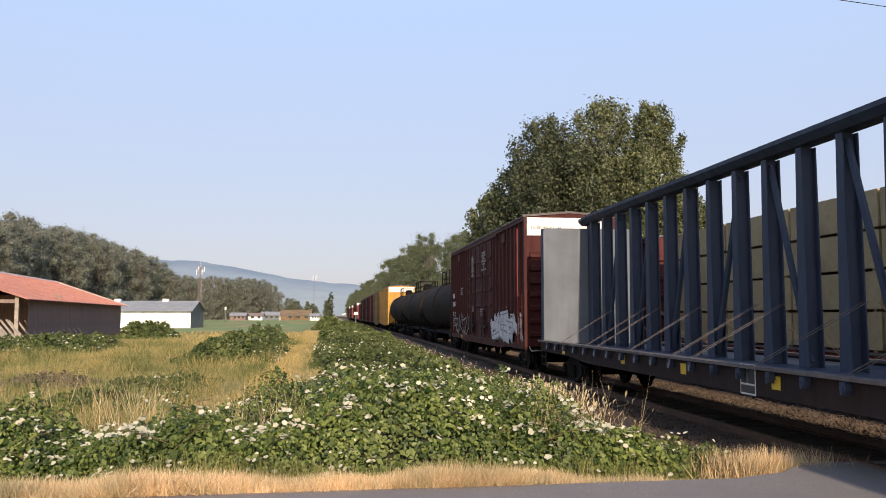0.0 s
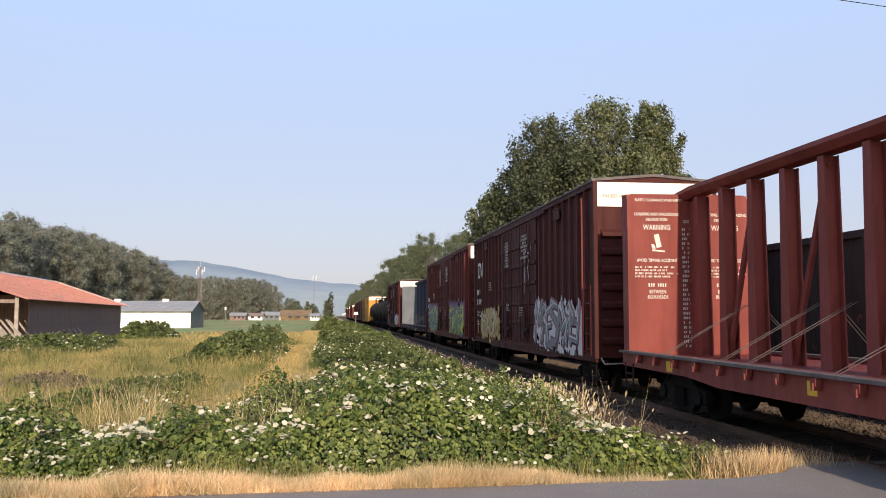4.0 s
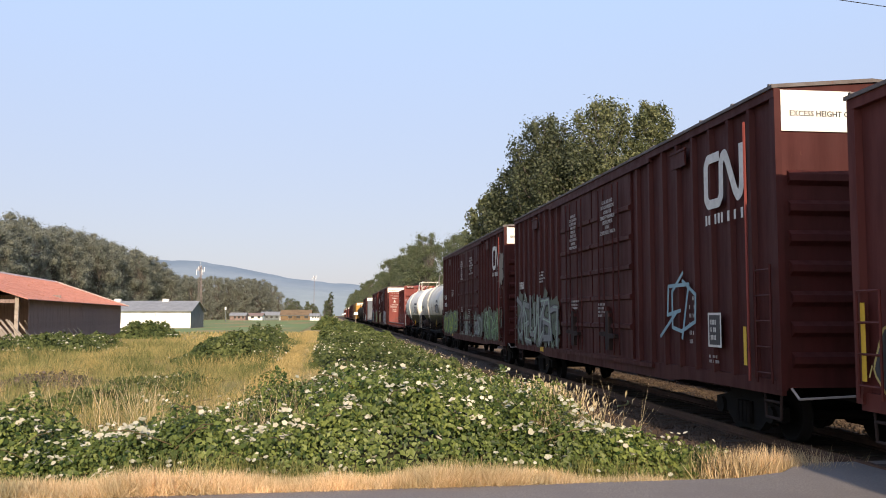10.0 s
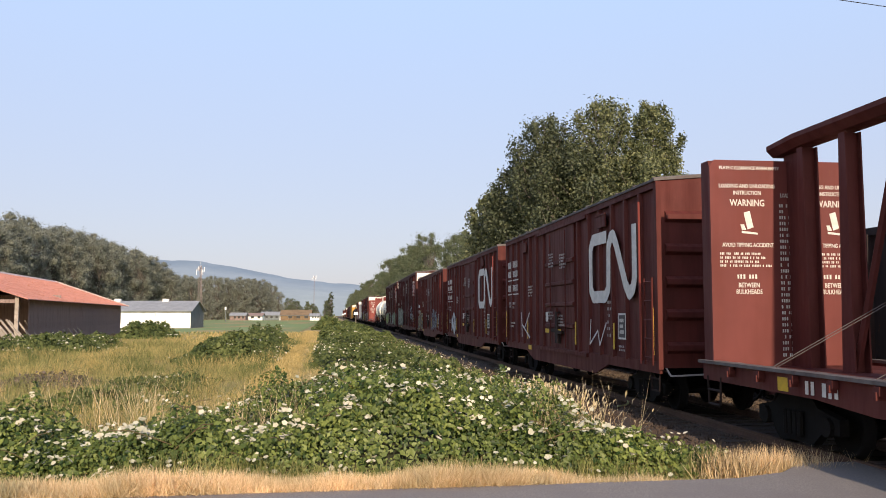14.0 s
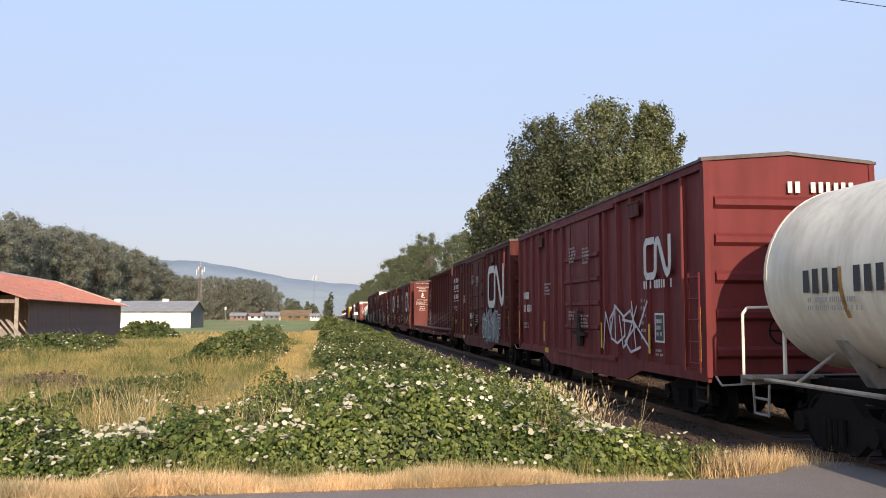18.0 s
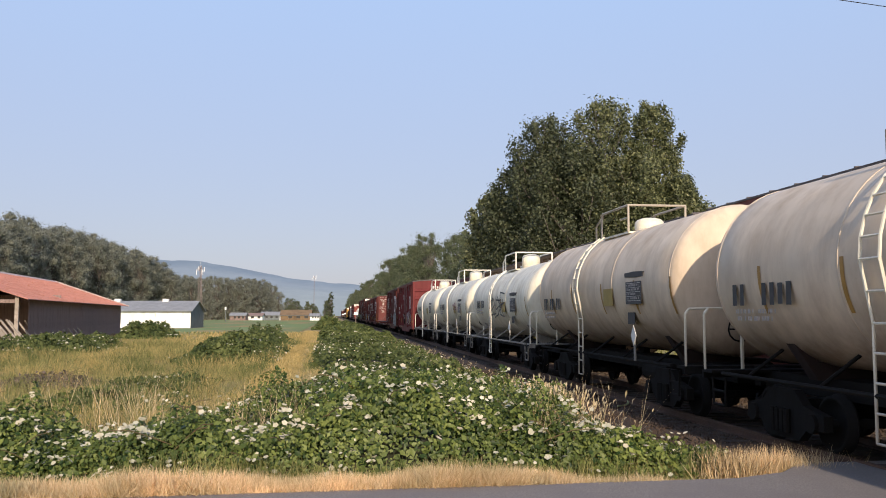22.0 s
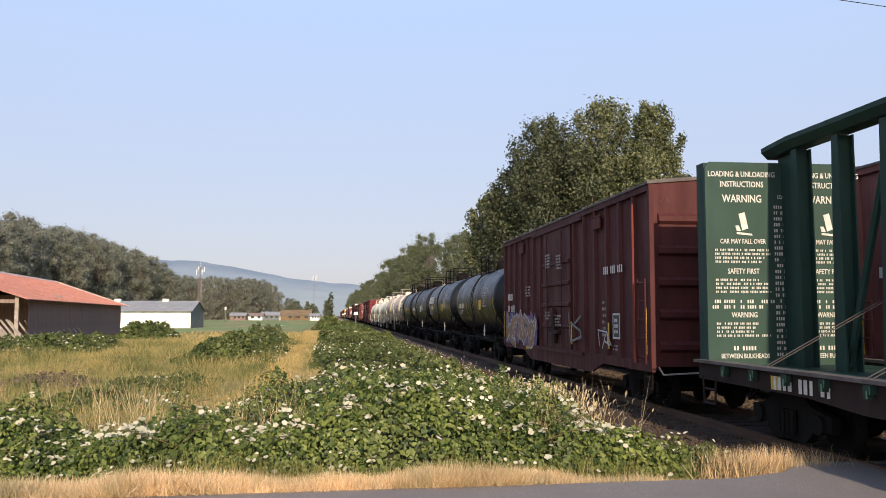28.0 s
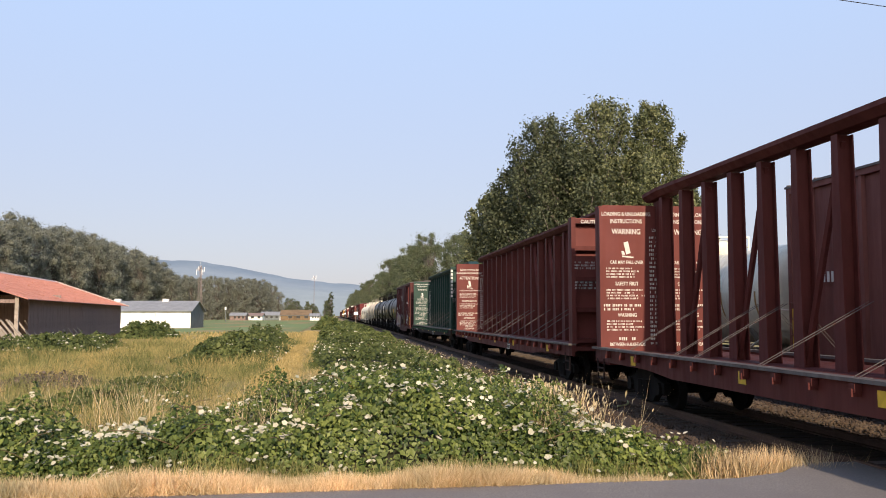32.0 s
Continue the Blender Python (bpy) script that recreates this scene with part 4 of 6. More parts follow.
# old spills have run down and browned the lower flanks
def stained(mat, lo, hi, colour):
    nt = mat.node_tree
    p = nt.nodes["Principled BSDF"]
    old = p.inputs["Base Color"].links[0].from_socket
    sx = nt.nodes.new("ShaderNodeSeparateXYZ")
    nt.links.new(coords(nt), sx.inputs[0])
    ad = nt.nodes.new("ShaderNodeMath")
    ad.operation = 'MULTIPLY_ADD'
    ad.inputs[1].default_value = 1.6
    nt.links.new(noise_tex(nt, coords(nt, (1.0, .8, .25)), 1.3, 6, .65), ad.inputs[0])
    nt.links.new(sx.outputs["Z"], ad.inputs[2])
    mr = nt.nodes.new("ShaderNodeMapRange")
    mr.inputs["From Min"].default_value, mr.inputs["From Max"].default_value = hi, lo
    nt.links.new(ad.outputs[0], mr.inputs["Value"])
    nt.links.new(mix(nt, mr.outputs[0], old, colour), p.inputs["Base Color"])


stained(GREYD, 1.75, 2.9, (.13, .085, .06))
stained(GREYW, 1.5, 2.9, (.38, .33, .265))
stained(DULLW, 2.4, 3.4, (.36, .32, .27))
CAPB = paint("worn_roof_galvanising", (.13, .115, .11), .6, (.07, .045, .04), .6, (.13, .06, .04), .6)
LUMBER = grainy("wrapped_lumber", (.26, .20, .10), (.36, .28, .15), 5, .75, (.22, .17, .09), 1.2)
SOOT.node_tree.nodes["Principled BSDF"].inputs["Specular IOR Level"].default_value = .15
COAL = paint("dark_gondola", (.05, .035, .032), .7, (.03, .025, .025), .5)


def flatpaint(name, c, rough=.55):
    m, nt, p = material(name, rough)
    col = ramp(nt, noise_tex(nt, coords(nt), 5, 6, .7), .3, .75, tuple(v * .72 for v in c), tuple(min(1, v * 1.1) for v in c))
    nt.links.new(col, p.inputs["Base Color"])
    return m


INK_W = flatpaint("white_lettering", (.62, .60, .56))
INK_G = flatpaint("grey_lettering", (.36, .33, .32))
INK_K = flatpaint("black_lettering", (.03, .03, .035))
INK_Y = flatpaint("yellow_reflector", (.66, .42, .03))
PLACARD = flatpaint("amber_placard", (.34, .24, .05))
INK_O = flatpaint("orange_band", (.40, .22, .05))
SPRAY = {k: flatpaint("spray_" + k, c) for k, c in {"white": (.55, .55, .56), "grey": (.17, .18, .185), "moss": (.065, .085, .055), "black": (.02, .02, .025), "lime": (.45, .50, .05), "navy": (.025, .045, .16), "green": (.10, .20, .06), "teal": (.04, .13, .17), "sky": (.22, .36, .42), "purple": (.13, .07, .18), "maroon": (.20, .04, .08), "gold": (.42, .32, .10), "mint": (.28, .40, .30), "rust": (.33, .16, .07), "stone": (.20, .17, .125)}.items()}

# ---------- shared pieces of rolling stock ----------
MESH = {}


def shared(key, make, mat, parent, name, loc=(0, 0, 0), label="", smooth=False, turn=0.0):
    """A part on a mesh that alike parts share."""
    if key not in MESH:
        bm = make()
        me = bpy.data.meshes.new(name)
        bmesh.ops.recalc_face_normals(bm, faces=bm.faces)
        bm.to_mesh(me)
        bm.free()
        me.materials.append(mat)
        if smooth:
            me.polygons.foreach_set("use_smooth", [True] * len(me.polygons))
        MESH[key] = me
    ob = new(name, MESH[key])
    ob.parent = parent
    ob.location = loc
    if turn:
        ob.rotation_euler = (0, 0, turn)
    if label:
        ob["label"] = label
    return ob


def make_frame():
    bm = slab([(-1.16, .34), (-1.16, .56), (-.62, .66), (-.36, .88), (.36, .88), (.62, .66), (1.16, .56), (1.16, .34), (.72, .33), (.46, .13), (-.46, .13), (-.72, .33)], 0, -.07, .07)
    for y in (-.89, .89):
        rod(bm, (-.13, y, .43), (.13, y, .43), .14, 10)
    for y in (-.2, -.07, .07, .2):
        rod(bm, (-.11, y, .22), (-.11, y, .58), .055, 7)
        rod(bm, (.11, y, .22), (.11, y, .58), .055, 7)
    return bm


def make_wheels():
    bm = bmesh.new()
    for s in (-1, 1):
        prof = [(s * (.66 + d), r) for d, r in ((0, .12), (.02, .36), (0, .37), (0, .445), (.03, .45), (.04, .425), (.15, .415), (.15, .36), (.08, .33), (.08, .12))]
        lathe(prof, .42, 20, "x", bm)
    rod(bm, (-1.1, 0, .42), (1.1, 0, .42), .075, 8)
    return bm


def truck(car, y):
    t = shared("bolster", lambda: boxes((-1.0, 1.0, -.2, .2, .42, .72), (-.3, .3, -.3, .3, .6, .95)), SOOT, car, "truck", (0, y, 0), "black cast-steel bogie")
    for s in (-1, 1):
        shared("side_frame", make_frame, SOOT, t, "side_frame", (s * 1.03, 0, 0))
        shared("wheelset", make_wheels, SOOT, t, "wheelset", (0, s * .89, 0), "", True)


def coupler(car, y, s):
    shared("coupler", lambda: boxes((-.09, .09, -.75, .2, .80, .98), (-.16, .16, -.95, -.70, .70, 1.06), (-.3, .3, .1, .3, .7, 1.05)), SOOT, car, "coupler", (0, y, 0), "", False, 0 if s < 0 else math.pi)
    shared("air_hose", lambda: pipe([(.35, .1, .85), (.38, -.25, .55), (.3, -.6, .45), (.2, -.75, .55)], .028, 6), SOOT, car, "air_hose", (0, y, 0), "", False, 0 if s < 0 else math.pi)


def steps(car, L, mat, w=1.5):
    for sx in (-1, 1):
        for sy in (-1, 1):
            shared(("stirrup", mat.name), lambda: rods(.022, ((0, -.26, .95), (0, -.22, .48)), ((0, .26, .95), (0, .22, .48)), ((0, -.22, .48), (0, .22, .48)), ((0, -.24, .72), (0, .24, .72))), mat, car, "stirrup_step", (sx * w, sy * (L / 2 - .45), 0))


SIDE = Matrix(((0, 0, -1), (-1, 0, 0), (0, 1, 0))).to_4x4()      # reads from the -x side
REAR = Matrix(((1, 0, 0), (0, 0, -1), (0, 1, 0))).to_4x4()      # reads from the -y end


def words(parent, s, size, loc, mat, face=SIDE, squeeze=1.0):
    key = ("w", s)
    if key not in MESH:
        cu = bpy.data.curves.new("words", 'FONT')
        cu.body, cu.size, cu.align_x, cu.align_y, cu.extrude = s, 1.0, 'CENTER', 'CENTER', .002
        cu.resolution_u = 2
        cu.offset = .012
        tmp = bpy.data.objects.new("words", cu)
        MESH[key] = bpy.data.meshes.new_from_object(tmp)
        bpy.data.objects.remove(tmp)
    me = MESH[key].copy()
    me.materials.clear()
    me.materials.append(mat)
    ob = new("lettering", me)
    ob.parent = parent
    ob.matrix_basis = Matrix.Translation(loc) @ face @ Matrix.Diagonal((size * squeeze, size, 1, 1))
    return ob


def bars(parent, w, rows, h, loc, mat, face=SIDE, seed=0, fill=.9, gap=1.6):
    """Unreadable lines of writing as small upright bars."""
    r = random.Random(seed)
    bm = bmesh.new()
    cw = h * .72
    n = max(1, int(w / cw))
    for j in range(rows):
        z = -j * h * gap
        cut = r.randint(0, max(0, n // 3)) if rows > 1 else 0
        word = r.randint(3, 5)
        for i in range(n - cut):
            word -= 1
            if word == 0 and n > 5:
                word = r.randint(3, 7)
                continue
            if r.random() < fill:
                x = -w / 2 + (i + .5) * cw
                hh = h * r.choice((.5, .5, .46))
                box(bm, x - cw * r.uniform(.24, .34), x + cw * r.uniform(.24, .34), z - hh, z + hh, 0, .003)
    ob = tagged(part("lettering", bm, mat, parent), kind="stuff")
    ob.matrix_basis = Matrix.Translation(loc) @ face
    return ob


def ribbon(bm, pts, w, z=0.0, t=.003):
    for (a, b), (c, d) in zip(pts, pts[1:]):
        dx, dy = c - a, d - b
        l = math.hypot(dx, dy) or 1
        nx, ny = -dy / l * w / 2, dx / l * w / 2
        q = [(a + nx, b + ny), (c + nx, d + ny), (c - nx, d - ny), (a - nx, b - ny)]
        z += .00006
        slab(q, 2, z, z + t, bm)
    for a, b in pts[1:-1]:
        z += .00006
        slab([(a + w / 2 * math.cos(k * math.pi / 4), b + w / 2 * math.sin(k * math.pi / 4)) for k in range(8)], 2, z, z + t, bm)


def emblem(parent, w, h, loc, mat):
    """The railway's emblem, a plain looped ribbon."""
    pts = [(.76, .93), (.20, .93), (.09, .80), (.09, .18), (.20, .06), (.70, .06), (.82, .18), (.84, .78), (.92, .90), (1.02, .92), (1.12, .80), (1.46, .20), (1.58, .08), (1.70, .14), (1.76, .28), (1.76, 1.0)]
    bm = bmesh.new()
    ribbon(bm, [((a / 1.85 - .5) * w, (b - .5) * h) for a, b in pts], .18 * h)
    ob = part("emblem", bm, mat, parent, "pale ribbon-shaped emblem")
    ob.matrix_basis = Matrix.Translation(loc) @ SIDE
    return ob


# abstract letter-like strokes in a unit square
GLYPHS = [
    [[(.1, 0), (.12, 1)], [(.15, .45), (.9, 1)], [(.35, .6), (.95, 0)]],
    [[(.9, 1), (.12, .92), (.1, .05), (.95, 0)], [(.12, .5), (.75, .55)]],
    [[(.05, 0), (.18, 1), (.5, .4), (.82, 1), (.97, 0)]],
    [[(.1, 0), (.12, 1), (.85, .88), (.8, .52), (.2, .45)], [(.45, .45), (1, 0)]],
    [[(.92, .85), (.4, 1), (.1, .72), (.85, .33), (.6, .02), (.05, .1)]],
    [[(.5, 1), (.08, .72), (.12, .2), (.5, 0), (.92, .25), (.88, .75), (.5, 1)]],
    [[(.02, 0), (.45, 1), (.6, 1), (1, 0)], [(.25, .32), (.8, .32)]],
    [[(.08, 1), (.12, .15), (.5, 0), (.88, .15), (.92, 1)]],
]


def graffiti(car, y0, y1, z0, z1, fill, line, shine, seed, letters=5, x=-1.612, back=None, thin=False):
    """Spray-painted letter shapes on the side: a cloud behind, outlines, fills, highlights."""
    r = random.Random(seed)
    L, H = y0 - y1, z1 - z0
    cell = L / max(1, letters)
    top = None
    sets = {"out": bmesh.new(), "in": bmesh.new(), "hi": bmesh.new()}
    if back:
        bm = bmesh.new()
        for i in range(int(L * 44)):
            a_, b_ = r.uniform(0, L), H * r.betavariate(2, 2)
            q = r.uniform(.06, .19) * min(1, H)
            slab([(a_ + q * (1 + .5 * (k % 2)) * math.cos(k * .785 + i), max(0, b_ + q * (1 + .5 * (k % 2)) * math.sin(k * .785 + i))) for k in range(8)], 2, i * .000006, .003 + i * .000006, bm)
        for i in range(int(L * 3)):
            a_, b_ = r.uniform(0, L), H * r.uniform(.0, .25)
            ribbon(bm, [(a_, b_), (a_, max(0, b_ - r.uniform(.1, .35)))], .018, .004)
        top = part("graffiti", bm, SPRAY[back], car, "spray-painted graffiti lettering")
        top["kind"] = "stuff"
        top.matrix_basis = Matrix.Translation((x, y0, z0)) @ SIDE
    last = None
    for i in range(letters):
        last = glyph = r.choice([g for g in GLYPHS if g is not last])
        w = min(cell * .26, H * .22) * (.32 if thin else r.uniform(.85, 1.1))
        x0 = i * cell * (1 - .9 / max(2, letters)) - cell * .1
        cw, ch, cb = cell * r.uniform(1.5, 2.1), H * r.uniform(.70, .95), H * r.uniform(.0, .12)
        lean = r.uniform(-.4, .4) * cell
        fu, fv = r.random() < .5, r.random() < .5
        glyph = [[(1 - u if fu else u, 1 - v if fv else v) for u, v in stroke] for stroke in glyph]
        for k, stroke in enumerate(glyph):
            pts = [(x0 + w / 2 + u * (cw - w) + lean * v + r.uniform(-.1, .1) * cell, min(H, max(0, cb + w / 2 + v * (ch - w) + r.uniform(-.1, .1) * H))) for u, v in stroke]
            zz = .0045 + i * .0005
            if thin:
                ribbon(sets["out"], pts, w, zz)
                continue
            ribbon(sets["out"], pts, w * 1.42, zz)
            ribbon(sets["out"], [(p_ + w * .26, q_ - w * .24) for p_, q_ in pts], w * 1.1, zz)
            ribbon(sets["in"], pts, w, zz + .0030)
            ribbon(sets["hi"], [(p_ - w * .2, q_ + w * .22) for p_, q_ in pts[:3]], w * .20, zz + .0062)
            if r.random() < .6:
                ribbon(sets["out"], [(pts[-1][0], pts[-1][1] + w * .1), (pts[-1][0] + w * r.uniform(-.3, .3), pts[-1][1] - w * .3)], w * .35, zz + .0066)
    if not thin:
        for i in range(int(L * 3)):
            a_, b_ = r.uniform(0, L), H * r.uniform(.05, .9)
            ribbon(sets["hi" if i % 2 else "out"], [(a_, b_), (a_ + r.uniform(-.16, .16), b_ + r.uniform(-.3, .3) * H * .5)], r.uniform(.02, .07), .018 + i * .0001)
    for key, nm in (("out", line), ("in", fill), ("hi", shine)):
        if len(sets[key].verts):
            ob = part("graffiti" if top is None else "graffiti_layer", sets[key], SPRAY[nm], top or car, "" if top else "spray-painted graffiti lettering")
            ob["kind"] = "stuff"
            if top is None:
                ob.matrix_basis = Matrix.Translation((x, y0, z0)) @ SIDE
                top = ob


def reflector(car, y, z0, z1, x=-1.606, w=.10, mat=None):
    shared(("refl", round(z1 - z0, 2), w, (mat or INK_Y).name), lambda: boxes((-.003, .003, -w / 2, w / 2, 0, z1 - z0)), mat or INK_Y, car, "reflector", (x, y, z0), "yellow reflective strip")


# ---------- box cars ----------
def boxcar(L, H, mat, doors, high, label):
    """Ribbed steel box car. Origin on the rail head at mid-length; its rear faces -y."""
    car = tagged(empty("boxcar"), label, "boxcar")
    k = (L, H, mat.name)
    shared(("body",) + k, lambda: boxes((-1.52, 1.52, -L / 2 + .1, L / 2 - .1, .98, H - .04)), mat, car, "body")
    # side sills, deeper between the bogies on the shorter cars
    a, b = L / 2 - 3.4, L / 2 - 4.4
    dz = .58 if not high else .76
    sill = [(-L / 2 + .05, 1.06), (-L / 2 + .05, .84), (-a, .84), (-b, dz), (b, dz), (a, .84), (L / 2 - .05, .84), (L / 2 - .05, 1.06)]
    for s in (-1, 1):
        shared(("sill",) + k + (s,), lambda: slab(sill, 0, min(s * 1.50, s * 1.57), max(s * 1.50, s * 1.57)), mat, car, "side_sill")
        shared(("chord",) + k + (s,), lambda: boxes((min(s * 1.5, s * 1.61), max(s * 1.5, s * 1.61), -L / 2, L / 2, H - .16, H - .02)), mat, car, "top_chord")
    shared(("centre",) + k, lambda: boxes((-.35, .35, -L / 2 + .2, L / 2 - .2, .72, .99)), SOOT, car, "centre_sill")
    # posts
    dw = 3.05 if doors == 2 else 1.62
    npost = 9 if high else 7

    def post():
        return slab([(-.075, 0), (.075, 0), (.045, .085), (-.045, .085)], 2, 1.04, H - .1)
    spots = [half * (dw + .35 + (L / 2 - dw - .45) * i / (npost - 1)) for i in range(npost) for half in (-1, 1)]
    for y in spots:
        o = shared(("post",) + k, post, mat, car, "side_post", (-1.518, y, 0))
        o.rotation_euler = (0, 0, math.pi / 2)
    shared(("postrow",) + k, lambda: boxes(*[(1.515, 1.603, y - .06, y + .06, 1.04, H - .1) for y in spots]), mat, car, "post_row")["kind"] = "stuff"
    # roof with cross ribs
    def roof():
        bm = slab([(-1.64, H - .03), (0, H + .11), (1.64, H - .03), (1.64, H + .02), (0, H + .16), (-1.64, H + .02)], 1, -L / 2 - .02, L / 2 + .02)
        for i in range(int(L / 1.2) + 1):
            y = -L / 2 + .1 + i * (L - .2) / int(L / 1.2)
            for s in (-1, 1):
                rod(bm, (s * 1.63, y, H + .025), (0, y, H + .165), .035, 5)
        return bm
    shared(("roof",) + k, roof, CAPB, car, "roof", label="weathered galvanised roof")
    # corrugated ends
    for s in (-1, 1):
        e = shared(("end",) + k, lambda: slab([(-1.55, .95), (1.55, .95), (1.55, H - .02), (0, H + .10), (-1.55, H - .02)], 1, -.05, .05), mat, car, "end_wall", (0, s * (L / 2 - .07), 0))
        nr = 7 if high else 5
        for i in range(nr):
            z = 1.35 + (H - (1.35 if high else .75) - 1.35) * i / (nr - 1)
            shared(("rib", mat.name, s), lambda: slab([(0, -.115), (s * .085, -.05), (s * .085, .05), (0, .115)], 0, -1.42, 1.42), mat, e, "end_rib", (0, s * .05, z))
        if high:
            pnl = shared(("panel",) + k, lambda: boxes((-1.5, 1.5, -.012, .012, H - .66, H - .05)), PANEL, e, "white_end_panel", (0, s * .066, 0), "white clearance warning panel")
            if s < 0:
                words(e, "EXCESS HEIGHT CAR", .115, (-.83, -.083, H - .40), INK_K, REAR)
        for sx in (-1, 1):
            shared(("corner",) + k, lambda: boxes((-.05, .05, -.07, .07, .92, H - .03)), mat, car, "corner_post", (sx * 1.555, s * (L / 2 - .06), 0))
        coupler(car, s * (L / 2 - .05), s)
        truck(car, s * (L / 2 - 2.15))
    # doors
    def door(w, wide):
        zs = [1.75, 2.4, 3.05, 3.7, 4.35] if H > 5 else [1.7, 2.3, 2.9, 3.5]
        left = [(-.03, 1.06)]
        for z in zs:
            left += [(-.03, z - .07), (-.085, z - .04), (-.085, z + .04), (-.03, z + .07)]
        left.append((-.03, H - .22))
        return slab(left + [(-x, z) for x, z in left[::-1]], 1, -w / 2, w / 2)
    for s in (-1, 1):
        for c in ((-1.5, 1.5) if doors == 2 else (0,)):
            w = 2.9 if doors == 2 else 3.1
            d = shared(("door", w) + k, lambda: door(w, doors), mat, car, "door", (s * 1.545, c, 0))
            for q in (() if s > 0 else (-.75, -.35, .35, .75) if doors == 2 else (-.85, .85)):
                shared(("doorrod", H, mat.name), lambda: rods(.02, ((0, 0, 1.1), (0, 0, H - .35)), n=6), mat, d, "locking_rod", (s * .095, q, 0))
            if s < 0:
                shared("lock", lambda: slab([(-.5, 1.48), (-.16, 1.46), (-.12, 1.2), (.12, 1.2), (.14, 1.5), (.62, 1.52), (.62, 1.6), (.12, 1.62), (.1, 2.1), (-.08, 2.1), (-.1, 1.58), (-.5, 1.56)], 0, -.05, .05), GRIME, d, "lock_gear", (s * .1, 0, 0), "grimy door lock gear")
            shared(("handle", mat.name), lambda: boxes((-.03, .03, -.25, .25, -.04, .04), (-.04, .04, -.06, .06, -.2, .2)), mat, d, "door_handle", (s * .1, .1, 2.0))
        for z in (.99, H - .2):
            shared(("track", L, mat.name, dw), lambda: boxes((-.03, .03, -dw - 1.2, dw + 1.2, -.045, .045)), mat, car, "door_track", (s * 1.60, 0, z))
    # ladders
    for s in (-1, 1):
        for sy in (-1, 1):
            top = 2.75 if sy < 0 else 2.3
            def ladder():
                bm = bmesh.new()
                for q in (-.23, .23):
                    rod(bm, (0, q, 1.0), (0, q, top), .018, 5)
                z = 1.15
                while z < top:
                    rod(bm, (0, -.23, z), (0, .23, z), .016, 5)
                    z += .38
                return bm
            shared(("ladder", round(top, 2), mat.name), ladder, mat, car, "ladder", (s * 1.66, sy * (L / 2 - .38), 0))
    shared(("grab", H, mat.name), lambda: rods(.022, ((0, 0, 1.0), (0, 0, H - .35)), n=5), CBRED, car, "grab_pole", (-1.66, -L / 2 + .86, 0))
    shared("brakewheel", lambda: rods(.016, *[((.22 * math.cos(i * .5236), 0, .22 * math.sin(i * .5236)), (.22 * math.cos(i * .5236 + .5236), 0, .22 * math.sin(i * .5236 + .5236))) for i in range(12)], ((-.22, 0, 0), (.22, 0, 0)), ((0, 0, -.22), (0, 0, .22)), n=5), SOOT, car, "brake_wheel", (-.75, L / 2 + .16, 2.6))
    shared(("brakerod", mat.name), lambda: rods(.03, ((-.75, 0, 2.6), (-.75, .16, 2.6)), ((-.75, .05, 1.0), (-.75, .05, 2.6))), mat, car, "brake_rod", (0, L / 2, 0))
    shared(("uncouple",), lambda: pipe([(-1.45, 0, .95), (-1.4, -.12, .8), (-.3, -.15, .85), (0, -.3, .95)], .018, 5), INK_G, car, "uncoupling_lever", (0, -L / 2, 0))
    shared(("airtank",), lambda: lathe([(-.75, .05), (-.7, .22), (.7, .22), (.75, .05)], .62, 12), SOOT, car, "air_tank", (.6, 1.2, 0))
    steps(car, L, GRIME)
    for y in ((-L / 2 + 1.1, L / 2 - 1.1) if high else (4.1, -1.75, -5.0)):
        reflector(car, y, 1.22, 1.82)
    if not high:
        reflector(car, -L / 2 + .22, 1.2, 2.15, -1.63, .09)
        reflector(car, L / 2 - .22, 1.2, 2.15, -1.63, .09)
    return car


